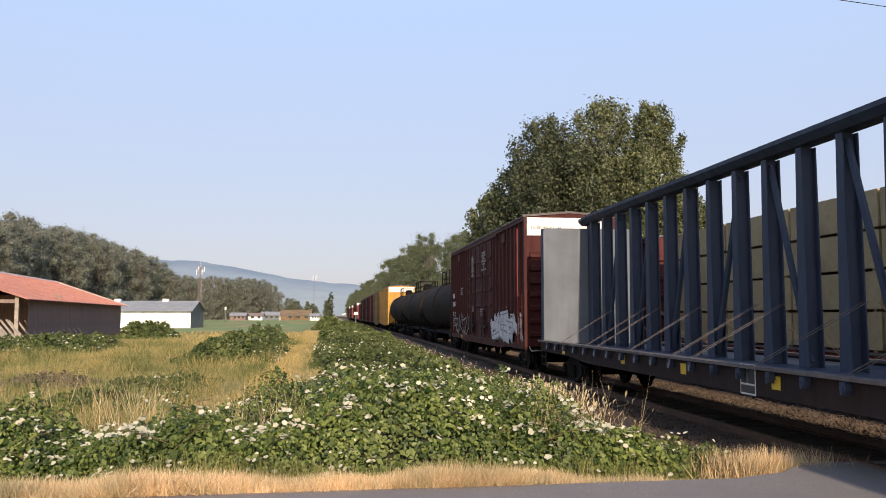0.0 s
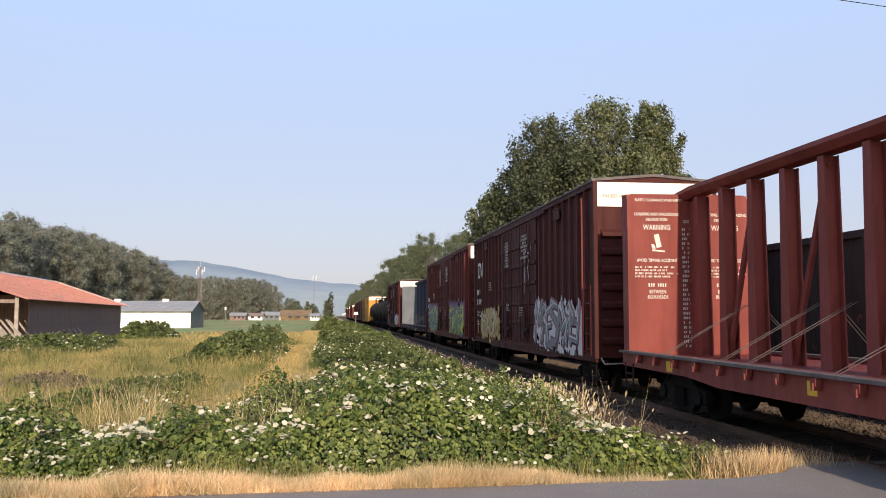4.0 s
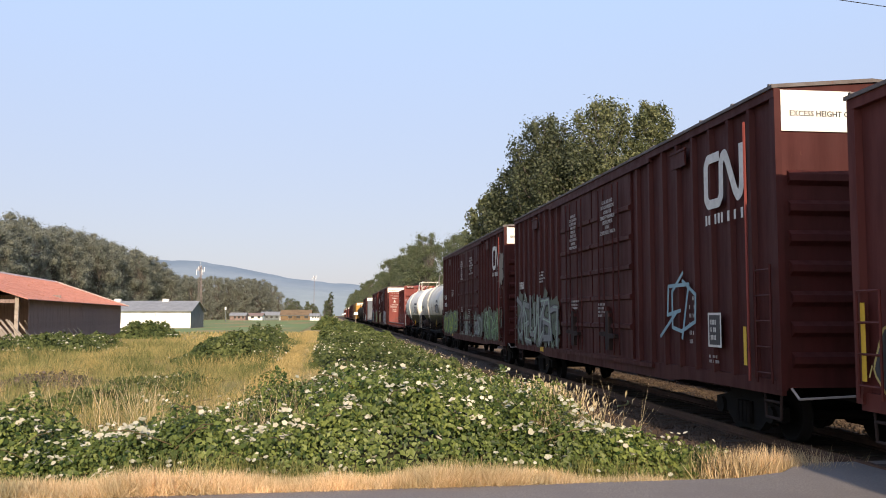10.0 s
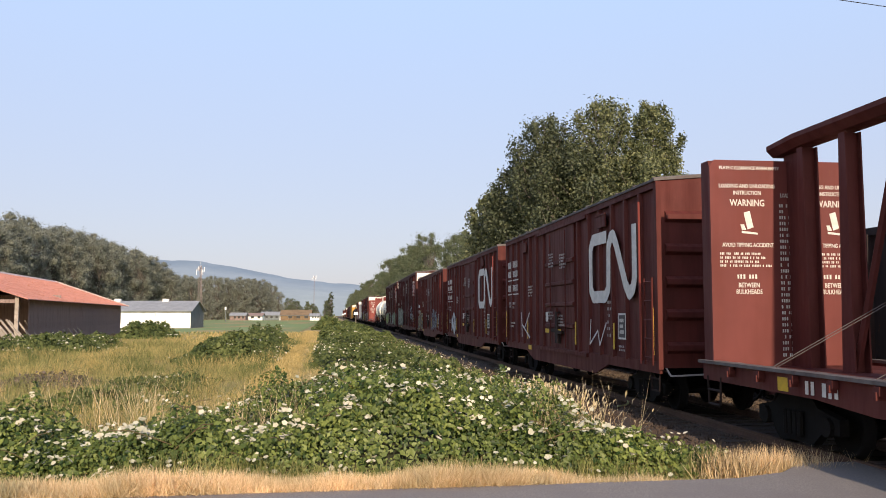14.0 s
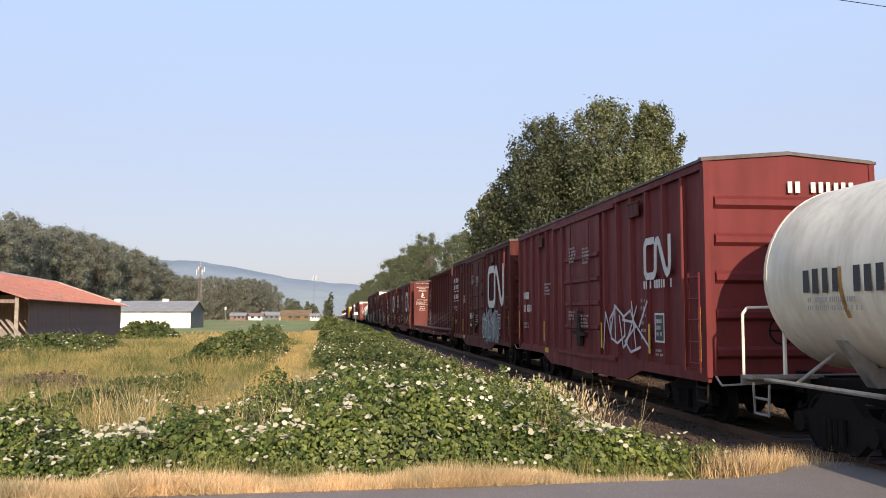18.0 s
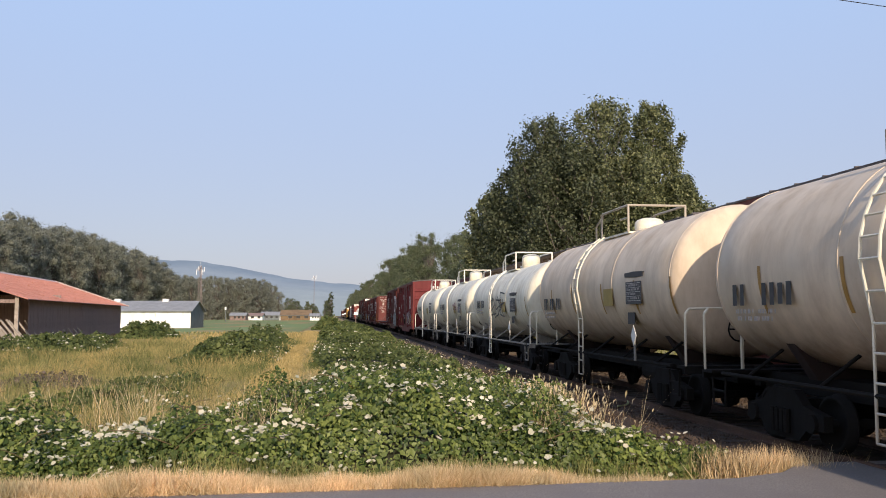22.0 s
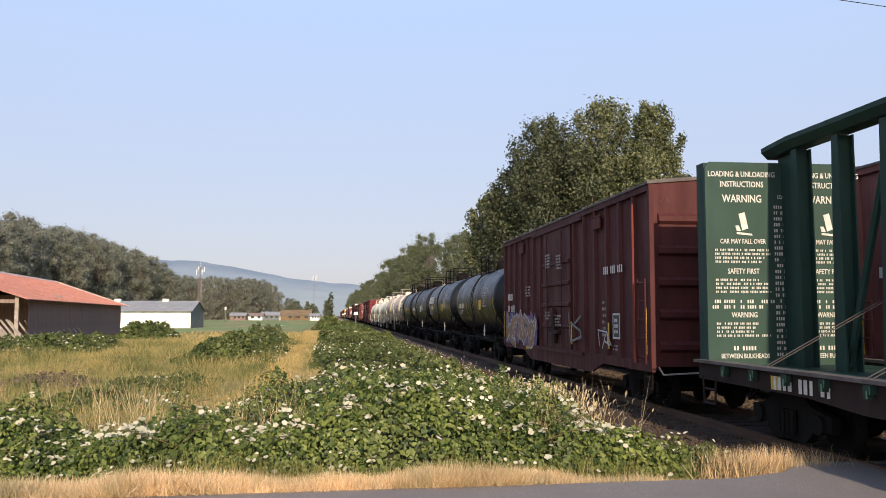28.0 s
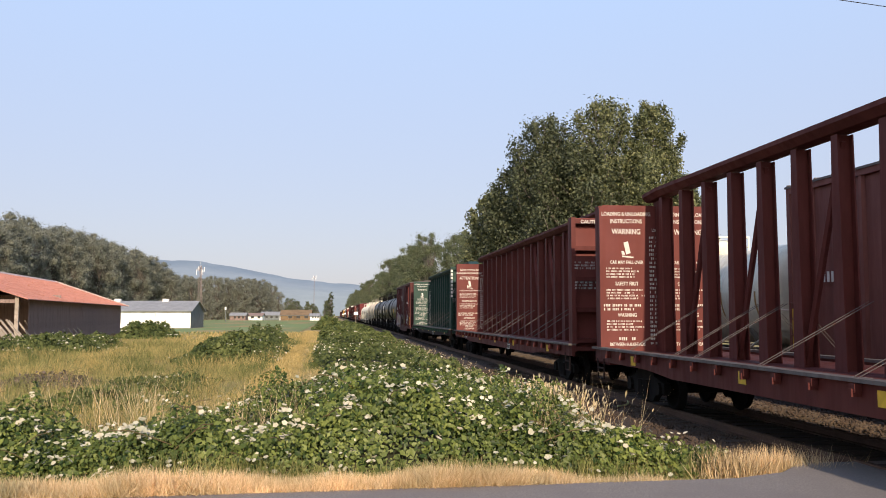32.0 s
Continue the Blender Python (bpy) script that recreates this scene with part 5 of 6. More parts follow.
# ---------- tank cars ----------
def tankcar(L, r, mat, rails, label, lower=None, split=0.0, bands=INK_O, dome="round", frame=None, short=.1):
    """Tank car with dished heads, top platform, ladders, hand rails and bogies."""
    car = tagged(empty("tank_car"), label, "tank car")
    cz = 1.18 + r
    LT = L - short
    off = (short - .1) / 2      # the shell sits forward when it is shorter than the frame
    frame = frame or rails
    k = (L, r, mat.name, rails.name, lower.name if lower else "")

    def shell():
        prof = [(-LT / 2 + .46 * (1 - math.cos(a)), r * math.sin(a)) for a in [i * math.pi / 2 / 8 for i in range(1, 9)]]
        prof += [(-LT / 2 + .46 + (LT - .92) * i / 14, r) for i in range(1, 14)]
        prof += [(LT / 2 - .46 * (1 - math.cos(a)), r * math.sin(a)) for a in [i * math.pi / 2 / 8 for i in range(8, 0, -1)]]
        bm = lathe(prof, cz, 48)
        if lower:
            bmesh.ops.bisect_plane(bm, geom=bm.verts[:] + bm.edges[:] + bm.faces[:], plane_co=(0, 0, split), plane_no=(0, 0, 1))
        return bm
    body = shared(("shell",) + k, shell, mat, car, "tank", (0, off, 0), smooth=True)
    if lower and len(body.data.materials) < 2:
        body.data.materials.append(lower)
        for f in body.data.polygons:
            if f.center.z < split:
                f.material_index = 1
    for y in () if lower else np.linspace(-LT / 2 + .5, LT / 2 - .5, 4):
        shared(("seam",) + k[:3], lambda: lathe([(-.025, r + .001), (-.02, r + .008), (.02, r + .008), (.025, r + .001)], cz, 48), mat, car, "weld_seam", (0, float(y) + off, 0))
    # safety stripes at the ends of the writing
    if bands:
        for y in ((3.7, 1.95, -.6, -2.2, -4.85) if lower else (3.95, 1.7, -1.0, -3.4, -5.5)) if bands is INK_O else ((5.5, 3.6, 1.5, -5.3) if mat is DUSTY else (4.95, 2.05, -1.2, -3.0, -5.3)):
            def band():
                bm = bmesh.new()
                pts = [((r + .007) * -math.cos(a), cz + (r + .007) * math.sin(a)) for a in [(-.45 + .5 * i / 8) if bands is INK_O else (-.74 + .78 * i / 8) for i in range(9)]]
                for (x0, z0), (x1, z1) in zip(pts, pts[1:]):
                    v = [bm.verts.new(p) for p in ((x0, -.045, z0), (x0, .045, z0), (x1, .045, z1), (x1, -.045, z1))]
                    bm.faces.new(v)
                return bm
            shared(("band", r, bands.name), band, bands, car, "stripe", (0, float(y), 0), "painted stripe on the tank side")
    # under frame
    shared(("tsill",) + k[:2], lambda: boxes((-.4, .4, -L / 2, L / 2, .72, 1.02)), SOOT, car, "centre_sill")
    for s in (-1, 1):
        shared(("deck", frame.name), lambda: boxes((-1.5, 1.5, -.12, .26, 1.0, 1.05), (-1.5, 1.5, .22, .28, .90, 1.05)), frame, car, "end_platform", (0, s * (L / 2 - .12), 0), "", False, 0 if s > 0 else math.pi)
        shared(("saddle", r, frame.name), lambda: slab([(-.62, 1.0), (.62, 1.0), (1.08, cz - r * .66), (.98, cz - r * .66), (.6, cz - r + .1), (-.6, cz - r + .1), (-.98, cz - r * .66), (-1.08, cz - r * .66)], 1, -.13, .13), frame if frame is FRAMEW else GRIME, car, "saddle", (0, s * (L / 2 - 2.0), 0))
        truck(car, s * (L / 2 - 1.9))
        coupler(car, s * (L / 2 - .05), s)
        # corner hand rails round the heads
        shared(("headrail", rails.name), lambda: pipe([(-1.46, 0, 1.05), (-1.46, 0, 2.02), (-1.38, 0, 2.12), (-.4, 0, 2.14), (.4, 0, 2.14), (1.38, 0, 2.12), (1.46, 0, 2.02), (1.46, 0, 1.05)], .024, 6), rails, car, "hand_rail", (0, s * (L / 2 + .12), 0))
        # side running rails
        shared(("siderail", L, frame.name), lambda: pipe([(0, -L / 2 + .6, 1.02), (0, L / 2 - .6, 1.02)], .034, 6), frame, car, "side_rail", (s * 1.46, 0, 0))
        for y in (-L / 2 + 1.5, -L / 2 + 3.6, 0, L / 2 - 3.6, L / 2 - 1.5):
            shared(("strut", frame.name, s), lambda: rods(.028, ((s * 1.46, 0, 1.02), (s * .85, 0, 1.45))), frame, car, "rail_bracket", (0, y, 0))
    steps(car, L, frame, 1.46)
    # ladder that follows the shell up to the platform
    for s in (-1, 1):
        def climb():
            bm = bmesh.new()
            arc = [(s * (r + .12) * math.cos(a), cz + (r + .12) * math.sin(a)) for a in [i * .17 for i in range(0, 7)]]
            path_ = [(s * 1.47, 1.75 if lower else .45), (s * 1.47, 1.9), (s * max(1.47, r + .12), cz)] + arc[1:]
            for q in (-.2, .2):
                pipe([(x, q, z) for x, z in path_], .022, 5, bm)
            for (x0, z0), (x1, z1) in zip(path_, path_[1:]):
                m_ = max(1, int(math.hypot(x1 - x0, z1 - z0) / .33))
                for i in range(m_):
                    f = i / m_
                    rod(bm, (x0 + (x1 - x0) * f, -.2, z0 + (z1 - z0) * f), (x0 + (x1 - x0) * f, .2, z0 + (z1 - z0) * f), .018, 5)
            return bm
        ly = .92 if rails is not SOOT else .8 if mat is DUSTY else -.4
        shared(("climb", r, rails.name, s), climb, rails, car, "ladder", (0, ly, 0))["kind"] = "stuff"
        if lower:
            shared(("climblow", s), lambda: rods(.02, *[((s * 1.5, q, .5), (s * 1.5, q, 1.8)) for q in (-.2, .2)], *[((s * 1.5, -.2, z), (s * 1.5, .2, z)) for z in (.55, .85, 1.15, 1.45)], n=5), SOOT, car, "lower_ladder", (0, ly, 0), "black lower ladder")
    # top platform with rails, and the valve housing
    pz = cz + r - .10
    py0, py1, pw = (-.9, 1.3, .74) if rails is not SOOT else (-1.6, 2.05, .72)
    plat = shared(("grating", r, rails.name), lambda: boxes((-pw, -.45, py0, py1, pz - .05, pz), (.45, pw, py0, py1, pz - .05, pz), (-.45, .45, py1 - .6, py1, pz - .05, pz), (-.45, .45, py0, py0 + .35, pz - .05, pz)), SOOT if rails is SOOT else GREYW, car, "platform")
    if rails is SOOT:
        # two looped rails on each side, with a gap at the ladder
        for x in (-pw, pw):
            for y0_, y1_ in ((2.05, .6), (-.1, -1.6)):
                shared(("loop", y0_), lambda: pipe([(0, 0, -.28), (0, 0, .80), (0, y1_ - y0_ + .14, .80), (0, y1_ - y0_ + .03, .76), (0, y1_ - y0_, .64), (0, y1_ - y0_, -.1)], .03, 6), rails, plat, "top_rail", (x, y0_, pz))
                shared(("midloop", y0_), lambda: pipe([(0, 0, .36), (0, y1_ - y0_ + .22, .36), (0, y1_ - y0_ + .11, .30), (0, y1_ - y0_ + .1, 0)], .026, 6), rails, plat, "mid_rail", (x, y0_, pz))
        for y in (2.05, -1.6):
            for z in (.80, .36):
                shared("crossrail", lambda: pipe([(-pw, 0, 0), (pw, 0, 0)], .028, 6), rails, plat, "end_rail", (0, y, pz + z))
    else:
        for x in (-pw, pw):
            for y in (py0, py1):
                shared(("railpost", rails.name), lambda: rods(.03, ((0, 0, 0), (0, 0, .67))), rails, plat, "rail_post", (x, y, pz - .02))
            shared(("toprail", rails.name), lambda: pipe([(0, py0, .65), (0, py1 - .12, .65), (0, py1, .55)], .03, 6), rails, plat, "top_rail", (x, 0, pz))
            shared(("midrail", rails.name), lambda: pipe([(0, py0, .34), (0, -.3, .34)], .024, 6), rails, plat, "mid_rail", (x, 0, pz))
            shared(("entryrail", rails.name), lambda: pipe([(0, py1, .58), (0, py1 + .1, .58), (0, py1 + .5, .42), (0, py1 + .5, -.1)], .026, 6), rails, plat, "entry_rail", (x, 0, pz - .06))
        shared(("endrail", rails.name), lambda: pipe([(-pw, 0, 0), (-pw, 0, .0), (pw, 0, 0)], .03, 6), rails, plat, "end_rail", (0, py0, pz + .65))
    dm = GREYW if rails is not SOOT else SOOT
    if dome == "round":
        shared(("dome", dm.name), lambda: lathe([(0, .05), (0, .37), (.42, .37), (.50, .36), (.56, .31), (.60, .2), (.62, .05)], pz, 20, "z"), dm, car, "valve_housing", (0, -.35, 0), "", True)
    else:
        for y in (-.7, .25):
            shared(("valve",), lambda: lathe([(0, .2), (.18, .2), (.2, .27), (.26, .27), (.28, .12), (.42, .12), (.44, .03)], pz - .1, 14, "z"), SPRAY["rust"], car, "valve", (0, y, 0), "rusty valve flange", True)
    shared(("nozzle", dm.name), lambda: lathe([(0, .2), (.2, .2), (.22, .26), (.3, .26)], pz - .12, 14, "z"), dm, car, "manway", (0, .55, 0), "", True)
    shared(("outlet", dm.name), lambda: rods(.16, ((0, 0, cz - r + .1), (0, 0, .62)), n=10), SOOT, car, "bottom_outlet", (0, .2, 0))
    shared(("airtank",), lambda: lathe([(-.75, .05), (-.7, .22), (.7, .22), (.75, .05)], .62, 12), SOOT, car, "air_tank", (-.6, -2.6, .1))
    if short > 1:
        shared("reservoir", lambda: lathe([(-.62, .06), (-.55, .26), (-.45, .3), (.45, .3), (.55, .26), (.62, .06)], 1.38, 18), GRIME, car, "air_reservoir", (-.75, -L / 2 + 1.0, 0), "grey-black air reservoir", True)
    shared("brakewheel", lambda: rods(.016, *[((.22 * math.cos(i * .5236), 0, .22 * math.sin(i * .5236)), (.22 * math.cos(i * .5236 + .5236), 0, .22 * math.sin(i * .5236 + .5236))) for i in range(12)], ((-.22, 0, 0), (.22, 0, 0)), ((0, 0, -.22), (0, 0, .22)), n=5), SOOT, car, "brake_wheel", (-.8, L / 2 + .1, 1.75))
    shared(("brakestand", rails.name), lambda: rods(.035, ((-.8, .02, 1.0), (-.8, .02, 1.75))), rails, car, "brake_stand", (0, L / 2 + .02, 0))
    return car


# ---------- centre-beam lumber cars ----------
def centerbeam(L, mat, label, H=4.72, face=None, rise=.38):
    car = tagged(empty("centerbeam_car"), label, "flat car")
    k = (L, mat.name, H)
    face = face or mat
    shared(("cdeck",) + k, lambda: boxes((-1.42, 1.42, -L / 2 + .1, L / 2 - .1, 1.02, 1.12), (-.38, .38, -L / 2 + .2, L / 2 - .2, .62, 1.02)), mat, car, "deck")
    hi = [(-L / 2, 1.2), (-L / 2, .88), (-L / 2 + 3.6, .86), (-L / 2 + 5.0, .76), (L / 2 - 5.0, .76), (L / 2 - 3.6, .86), (L / 2, .88), (L / 2, 1.2)]
    for s in (-1, 1):
        sill = shared(("csill", s) + k, lambda: slab(hi, 0, min(s * 1.42, s * 1.5), max(s * 1.42, s * 1.5)), GRIME if mat in (BLUE, GREEN) else mat, car, "side_sill", label="grimy dark side sill" if mat in (BLUE, GREEN) else "")
        shared(("clip", s) + k, lambda: boxes((min(s * 1.38, s * 1.6), max(s * 1.38, s * 1.6), -L / 2, L / 2, 1.17, 1.22)), CAPB, car, "sill_flange")
        for i in range(22 if s < 0 else 0):
            y = -L / 2 + 1.2 + (L - 2.4) * i / 21
            shared(("winch", mat.name), lambda: boxes((-.05, .05, -.065, .065, -.10, .015), (-.07, .07, -.025, .025, -.15, -.05)), mat, sill, "winch", (s * 1.56, y, 1.14))
    # centre partition
    T = H + rise

    def chord():
        """A bevelled cap that runs from bulkhead to bulkhead."""
        bm = bmesh.new()
        sec = [(-.28, -.10), (-.28, -.02), (-.18, 0), (.18, 0), (.28, -.02), (.28, -.10), (.16, -.22), (-.16, -.22)]
        rings = [[bm.verts.new((x, y, T - dz + z)) for x, z in sec] for y, dz in ((-L / 2 + .3, rise - .02), (-L / 2 + 1.6, 0), (L / 2 - 1.0, 0), (L / 2 - .12, .06))]
        for a, b in zip(rings, rings[1:]):
            for i in range(8):
                bm.faces.new((a[i], a[(i + 1) % 8], b[(i + 1) % 8], b[i]))
        bm.faces.new(rings[0][::-1])
        bm.faces.new(rings[-1])
        return bm
    shared(("chordt",) + k, chord, mat, car, "top_chord")
    n = 18
    HB, H = H, H + rise
    ys = [-L / 2 + 1.0 + (L - 2.0) * i / (n - 1) for i in range(n)]

    def post():
        """An H-section upright, wider at its foot."""
        bm = bmesh.new()
        rings = []
        for z, w in ((1.1, .17), (2.2, .14), (T - .25, .09)):
            sec = [(-.14, -w), (-.115, -w), (-.115, -.015), (.115, -.015), (.115, -w), (.14, -w), (.14, w), (.115, w), (.115, .015), (-.115, .015), (-.115, w), (-.14, w)]
            rings.append([bm.verts.new((x, y, z)) for x, y in sec])
        for a, b in zip(rings, rings[1:]):
            for i in range(12):
                bm.faces.new((a[i], a[(i + 1) % 12], b[(i + 1) % 12], b[i]))
        bm.faces.new(rings[0][::-1])
        bm.faces.new(rings[-1])
        return bm
    for i, y in enumerate(ys):
        shared(("cpost",) + k, post, mat, car, "post", (0, y, 0))
        if i % 2:
            shared("pad", lambda: boxes((-.10, .10, -.13, .13, 0, .06), (-.08, .08, -.11, .11, .06, .08)), FRAMEW, car, "load_pad", (-1.26, y + .2, 1.12), "pale load pad on the deck")
    step = ys[1] - ys[0]
    for s in (-1, 1):
        shared(("gusset", s) + k, lambda: slab([(s * (L / 2 - .4), 1.1), (s * (L / 2 - .95), 1.1), (s * (L / 2 - .85), T - .28), (s * (L / 2 - .3), T - .28)], 0, -.05, .05), mat, car, "end_gusset")
    for i in range(1, n - 2):
        if i % 2 == 0:
            continue
        d = 1 if i < n / 2 else -1
        shared(("brace", d) + k, lambda: rods(.065, ((0, 0, 1.2 if d > 0 else H - .35), (0, step, H - .35 if d > 0 else 1.2)), n=6), mat, car, "diagonal_brace", (0, ys[i], 0))
    for s in (-1, 1):
        for i in range(10):
            y = ys[1] + (ys[-2] - ys[1]) * (i + .3 * math.sin(i * 2.1)) / 9.4
            shared(("cable", s), lambda: rods(.006, ((s * 1.5, 0, 1.2), (s * .12, -.85, 2.2)), ((s * 1.5, .12, 1.2), (s * .12, -.73, 2.2)), n=4), CAPB, car, "tie_cable", (0, y + .5, 0), "slack steel tie-down cable")
    H = HB
    # bulkheads: plate inside, ribs outside
    for s in (-1, 1):
        b = shared(("bulk", face.name, s) + k, lambda: slab([(-1.48, 1.05), (1.36, 1.05), (1.36, H - .1), (1.27, H), (-1.39, H), (-1.48, H - .1)], 1, -.03, .03), face, car, "bulkhead", (0, s * (L / 2 - .36), 0))
        for z in (1.3, 2.15, 3.0, 3.85, H - .12):
            shared(("brib", mat.name), lambda: boxes((-1.40, 1.28, -.12, .12, -.06, .06)), mat, b, "bulkhead_rib", (0, s * .15, z))
        for x in (-1.42, -.5, .4, 1.30):
            shared(("bpost", mat.name, H), lambda: boxes((-.06, .06, -.15, .15, 1.0, H - .01)), mat, b, "bulkhead_post", (x, s * .18, 0))
        truck(car, s * (L / 2 - 2.4))
        coupler(car, s * (L / 2 - .05), s)
        if s < 0:
            words(b, "CAUTION", .14, (-.9, -.335, H - .14), INK_W, REAR)
            bars(b, .8, 2, .07, (.6, -.335, H - .1), INK_W, REAR, 3)
            for zz in (2.0, 2.55):
                bars(b, 1.0, 3, .05, (-.9, -.335, zz + .9), INK_G, REAR, int(zz * 10))
    steps(car, L, GRIME, 1.5)
    shared("cpanelw", lambda: boxes((-.002, .002, -.26, .26, -.24, .24)), INK_W, car, "panel_border", (-1.504, -L / 2 + 8.9, .99), "white painted border")
    shared("cpanelk", lambda: boxes((-.002, .002, -.23, .01, -.06, .21), (-.002, .002, .03, .23, -.06, .21), (-.002, .002, -.23, .23, -.21, -.09)), INK_K, car, "data_panel", (-1.508, -L / 2 + 8.9, .99), "black inspection panel")
    for y, w in ((-L / 2 + 2.8, .30), (-L / 2 + 8, .26), (0, .26), (L / 2 - 8, .26), (L / 2 - 2.8, .30)):
        shared(("crefl", w), lambda: boxes((-.003, .003, -w / 2, w / 2, -.10, .10)), INK_Y, car, "reflector", (-1.505, y, 1.0), "yellow reflective strip")
    return car


def notice(car, L, H, style, seed, mat=INK_W):
    """Loading instructions on the inside of the far bulkhead, once on each half."""
    y = L / 2 - .36 - .034
    if style == "tip":
        words(car, "PLATE C CLEARANCE WHEN EMPTY", .085, (-.75, y, H - .14), mat, REAR, .8)
    words(car, {"fr": "INSTRUCTIONS", "tip": "LOADING AND"}.get(style, "LOADING &"), .10, (.02, y - .02, H - .62), mat, REAR, .62)
    bars(car, .5, 26, .058, (.02, y - .02, H - .80), mat, REAR, seed + 44, .92, 1.8)
    for x in (-.80, .80):
        def line(s, size, z, sq=.8):
            words(car, s, size, (x, y, z), mat, REAR, sq)
        if style == "fr" and x < 0:
            line("INSTRUCTIONS DE", .15, H - .33)
            line("CHARGEMENT/DECHARGEMENT", .13, H - .50, .72)
            line("ATTENTION!", .22, H - .76)
            heads = [("LE WAGON RISQUE DE SE RENVERSER", 1.42), ("PRIORITÉ SÉCURITÉ", 1.98), ("ATTENTION!", 2.88)]
            last = "PIEDS ENTRE"
        elif style == "tip":
            line("LOADING AND UNLOADING", .098, H - .46)
            line("INSTRUCTION", .098, H - .58)
            line("WARNING", .165, H - .76)
            heads = [("AVOID TIPPING ACCIDENT", 1.50)]
            last = "BETWEEN BULKHEADS"
        else:
            line("LOADING & UNLOADING", .135, H - .22)
            line("INSTRUCTIONS", .145, H - .40)
            line("WARNING", .19, H - .66)
            heads = [("CAR MAY FALL OVER", 1.42), ("SAFETY FIRST", 1.95), ("WARNING", 2.72)]
            last = "BETWEEN BULKHEADS"
        # pictogram of a tipping load
        bm = bmesh.new()
        slab([(-.09, .24), (.05, .28), (.13, -.08), (-.01, -.13)], 2, 0, .003, bm)
        slab([(-.14, -.16), (.22, -.20), (.22, -.24), (-.14, -.21)], 2, 0, .003, bm)
        slab([(-.17, -.02), (-.09, -.02), (-.04, -.14), (-.14, -.14)], 2, .0005, .0035, bm)
        o = part("pictogram", bm, mat, car, "white pictogram of a tipping load")
        o.matrix_basis = Matrix.Translation((x, y, H - 1.12)) @ REAR @ Matrix.Scale(.8, 4)
        prev = 1.42
        for s, d in heads:
            line(s, .086 if len(s) > 25 else .102 if len(s) > 18 else .118 if len(s) > 12 else .13, H - d, .76)
            bars(car, 1.05, 4, .04, (x, y, H - d - .15), mat, REAR, seed + int(d * 10), .92, 1.75)
        if style != "tip":
            bars(car, 1.2, 2, .06, (x, y, H - 2.48 if style != "fr" else H - 2.62), mat, REAR, seed + 5)
        bars(car, .45, 1, .075, (x, y, H - 3.30 if style != "tip" else H - 2.05), mat, REAR, seed + 6)
        line(last.replace(" ", "\n") if style == "tip" else last, .115, (H - 3.44) if style != "tip" else H - 2.26, .76)


# ---------- the near train ----------
SPEED = 14.3
CARS = []          # (car, place along the track at the start, track)


def base(key, make):
    if key not in MESH:
        MESH[key] = make()
    return MESH[key]


def put(kind, front, rear, label=""):
    mid = (front + rear) / 2
    car = copy_thing(KINDS[kind](), pose(TRACK_X, mid, 0))
    if label:
        car["label"] = label
    CARS.append((car, TRACK_X, mid, SPEED))
    return car


KINDS = {
    "tkw2": lambda: base("tkw2", lambda: tankcar(13.1, 1.49, DULLW, DULLW, "dusty white tank car with black lower shell", BLACK, 2.02, INK_O, "valves", SOOT, 1.6)),
    "tkkd": lambda: base("tkkd", lambda: tankcar(12.0, 1.48, DUSTY, SOOT, "dusty black tank car with yellow stripes", None, 0, INK_Y)),
    "hi": lambda: base("hi", lambda: boxcar(18.8, 5.36, DEEP, 2, True, "tall dark-brown ribbed boxcar with double doors")),
    "hired": lambda: base("hired", lambda: boxcar(18.8, 5.36, BROWN, 2, True, "tall red-brown ribbed boxcar with double doors")),
    "yel": lambda: base("yel", lambda: boxcar(18.8, 5.36, YELLOW, 2, True, "tall yellow ribbed boxcar with white end panel")),
    "tan": lambda: base("tan", lambda: boxcar(18.8, 5.36, TAN, 2, False, "tall tan ribbed boxcar")),
    "bx": lambda: base("bx", lambda: boxcar(15.6, 4.72, BROWN, 1, False, "brown ribbed boxcar with one sliding door")),
    "bxd": lambda: base("bxd", lambda: boxcar(15.6, 4.72, MAROON, 1, False, "dark maroon ribbed boxcar with one sliding door")),
    "bxr": lambda: base("bxr", lambda: boxcar(15.6, 4.72, RED, 1, False, "faded red ribbed boxcar with one sliding door")),
    "cbblue": lambda: base("cbblue", lambda: centerbeam(23.0, BLUE, "empty blue centre-beam lumber car with grey bulkheads", 4.72, GREY)),
    "cbred": lambda: base("cbred", lambda: centerbeam(23.4, CBRED, "empty red centre-beam lumber car", 4.72, None, .12)),
    "cbbrown": lambda: base("cbbrown", lambda: centerbeam(23.4, CBBROWN, "empty red-brown centre-beam lumber car with cables", 4.72, CB_LIT)),
    "cbgreen": lambda: base("cbgreen", lambda: centerbeam(23.4, GREEN, "empty dark-green centre-beam lumber car with cables", 4.72, GREEN_LIT)),
    "tkw": lambda: base("tkw", lambda: tankcar(13.1, 1.49, WHITE, WHITE, "white tank car with black lower shell", BLACK, 2.02, INK_O, "valves", SOOT, 1.6)),
    "tkg": lambda: base("tkg", lambda: tankcar(13.0, 1.39, GREYW, WHITE, "off-white tank car with white railings", None, 0, INK_O, "round", FRAMEW)),
    "tkd": lambda: base("tkd", lambda: tankcar(12.0, 1.50, GREYD, GREYW, "stained off-white tank car with grey railings", None, 0, INK_O, "round", SOOT)),
    "tkk": lambda: base("tkk", lambda: tankcar(12.0, 1.48, BLACK, SOOT, "black tank car with yellow stripes", None, 0, INK_Y)),
    "tkl": lambda: base("tkl", lambda: tankcar(17.4, 1.48, SOOTY, SOOT, "long sooty black tank car", None, 0, None)),
}


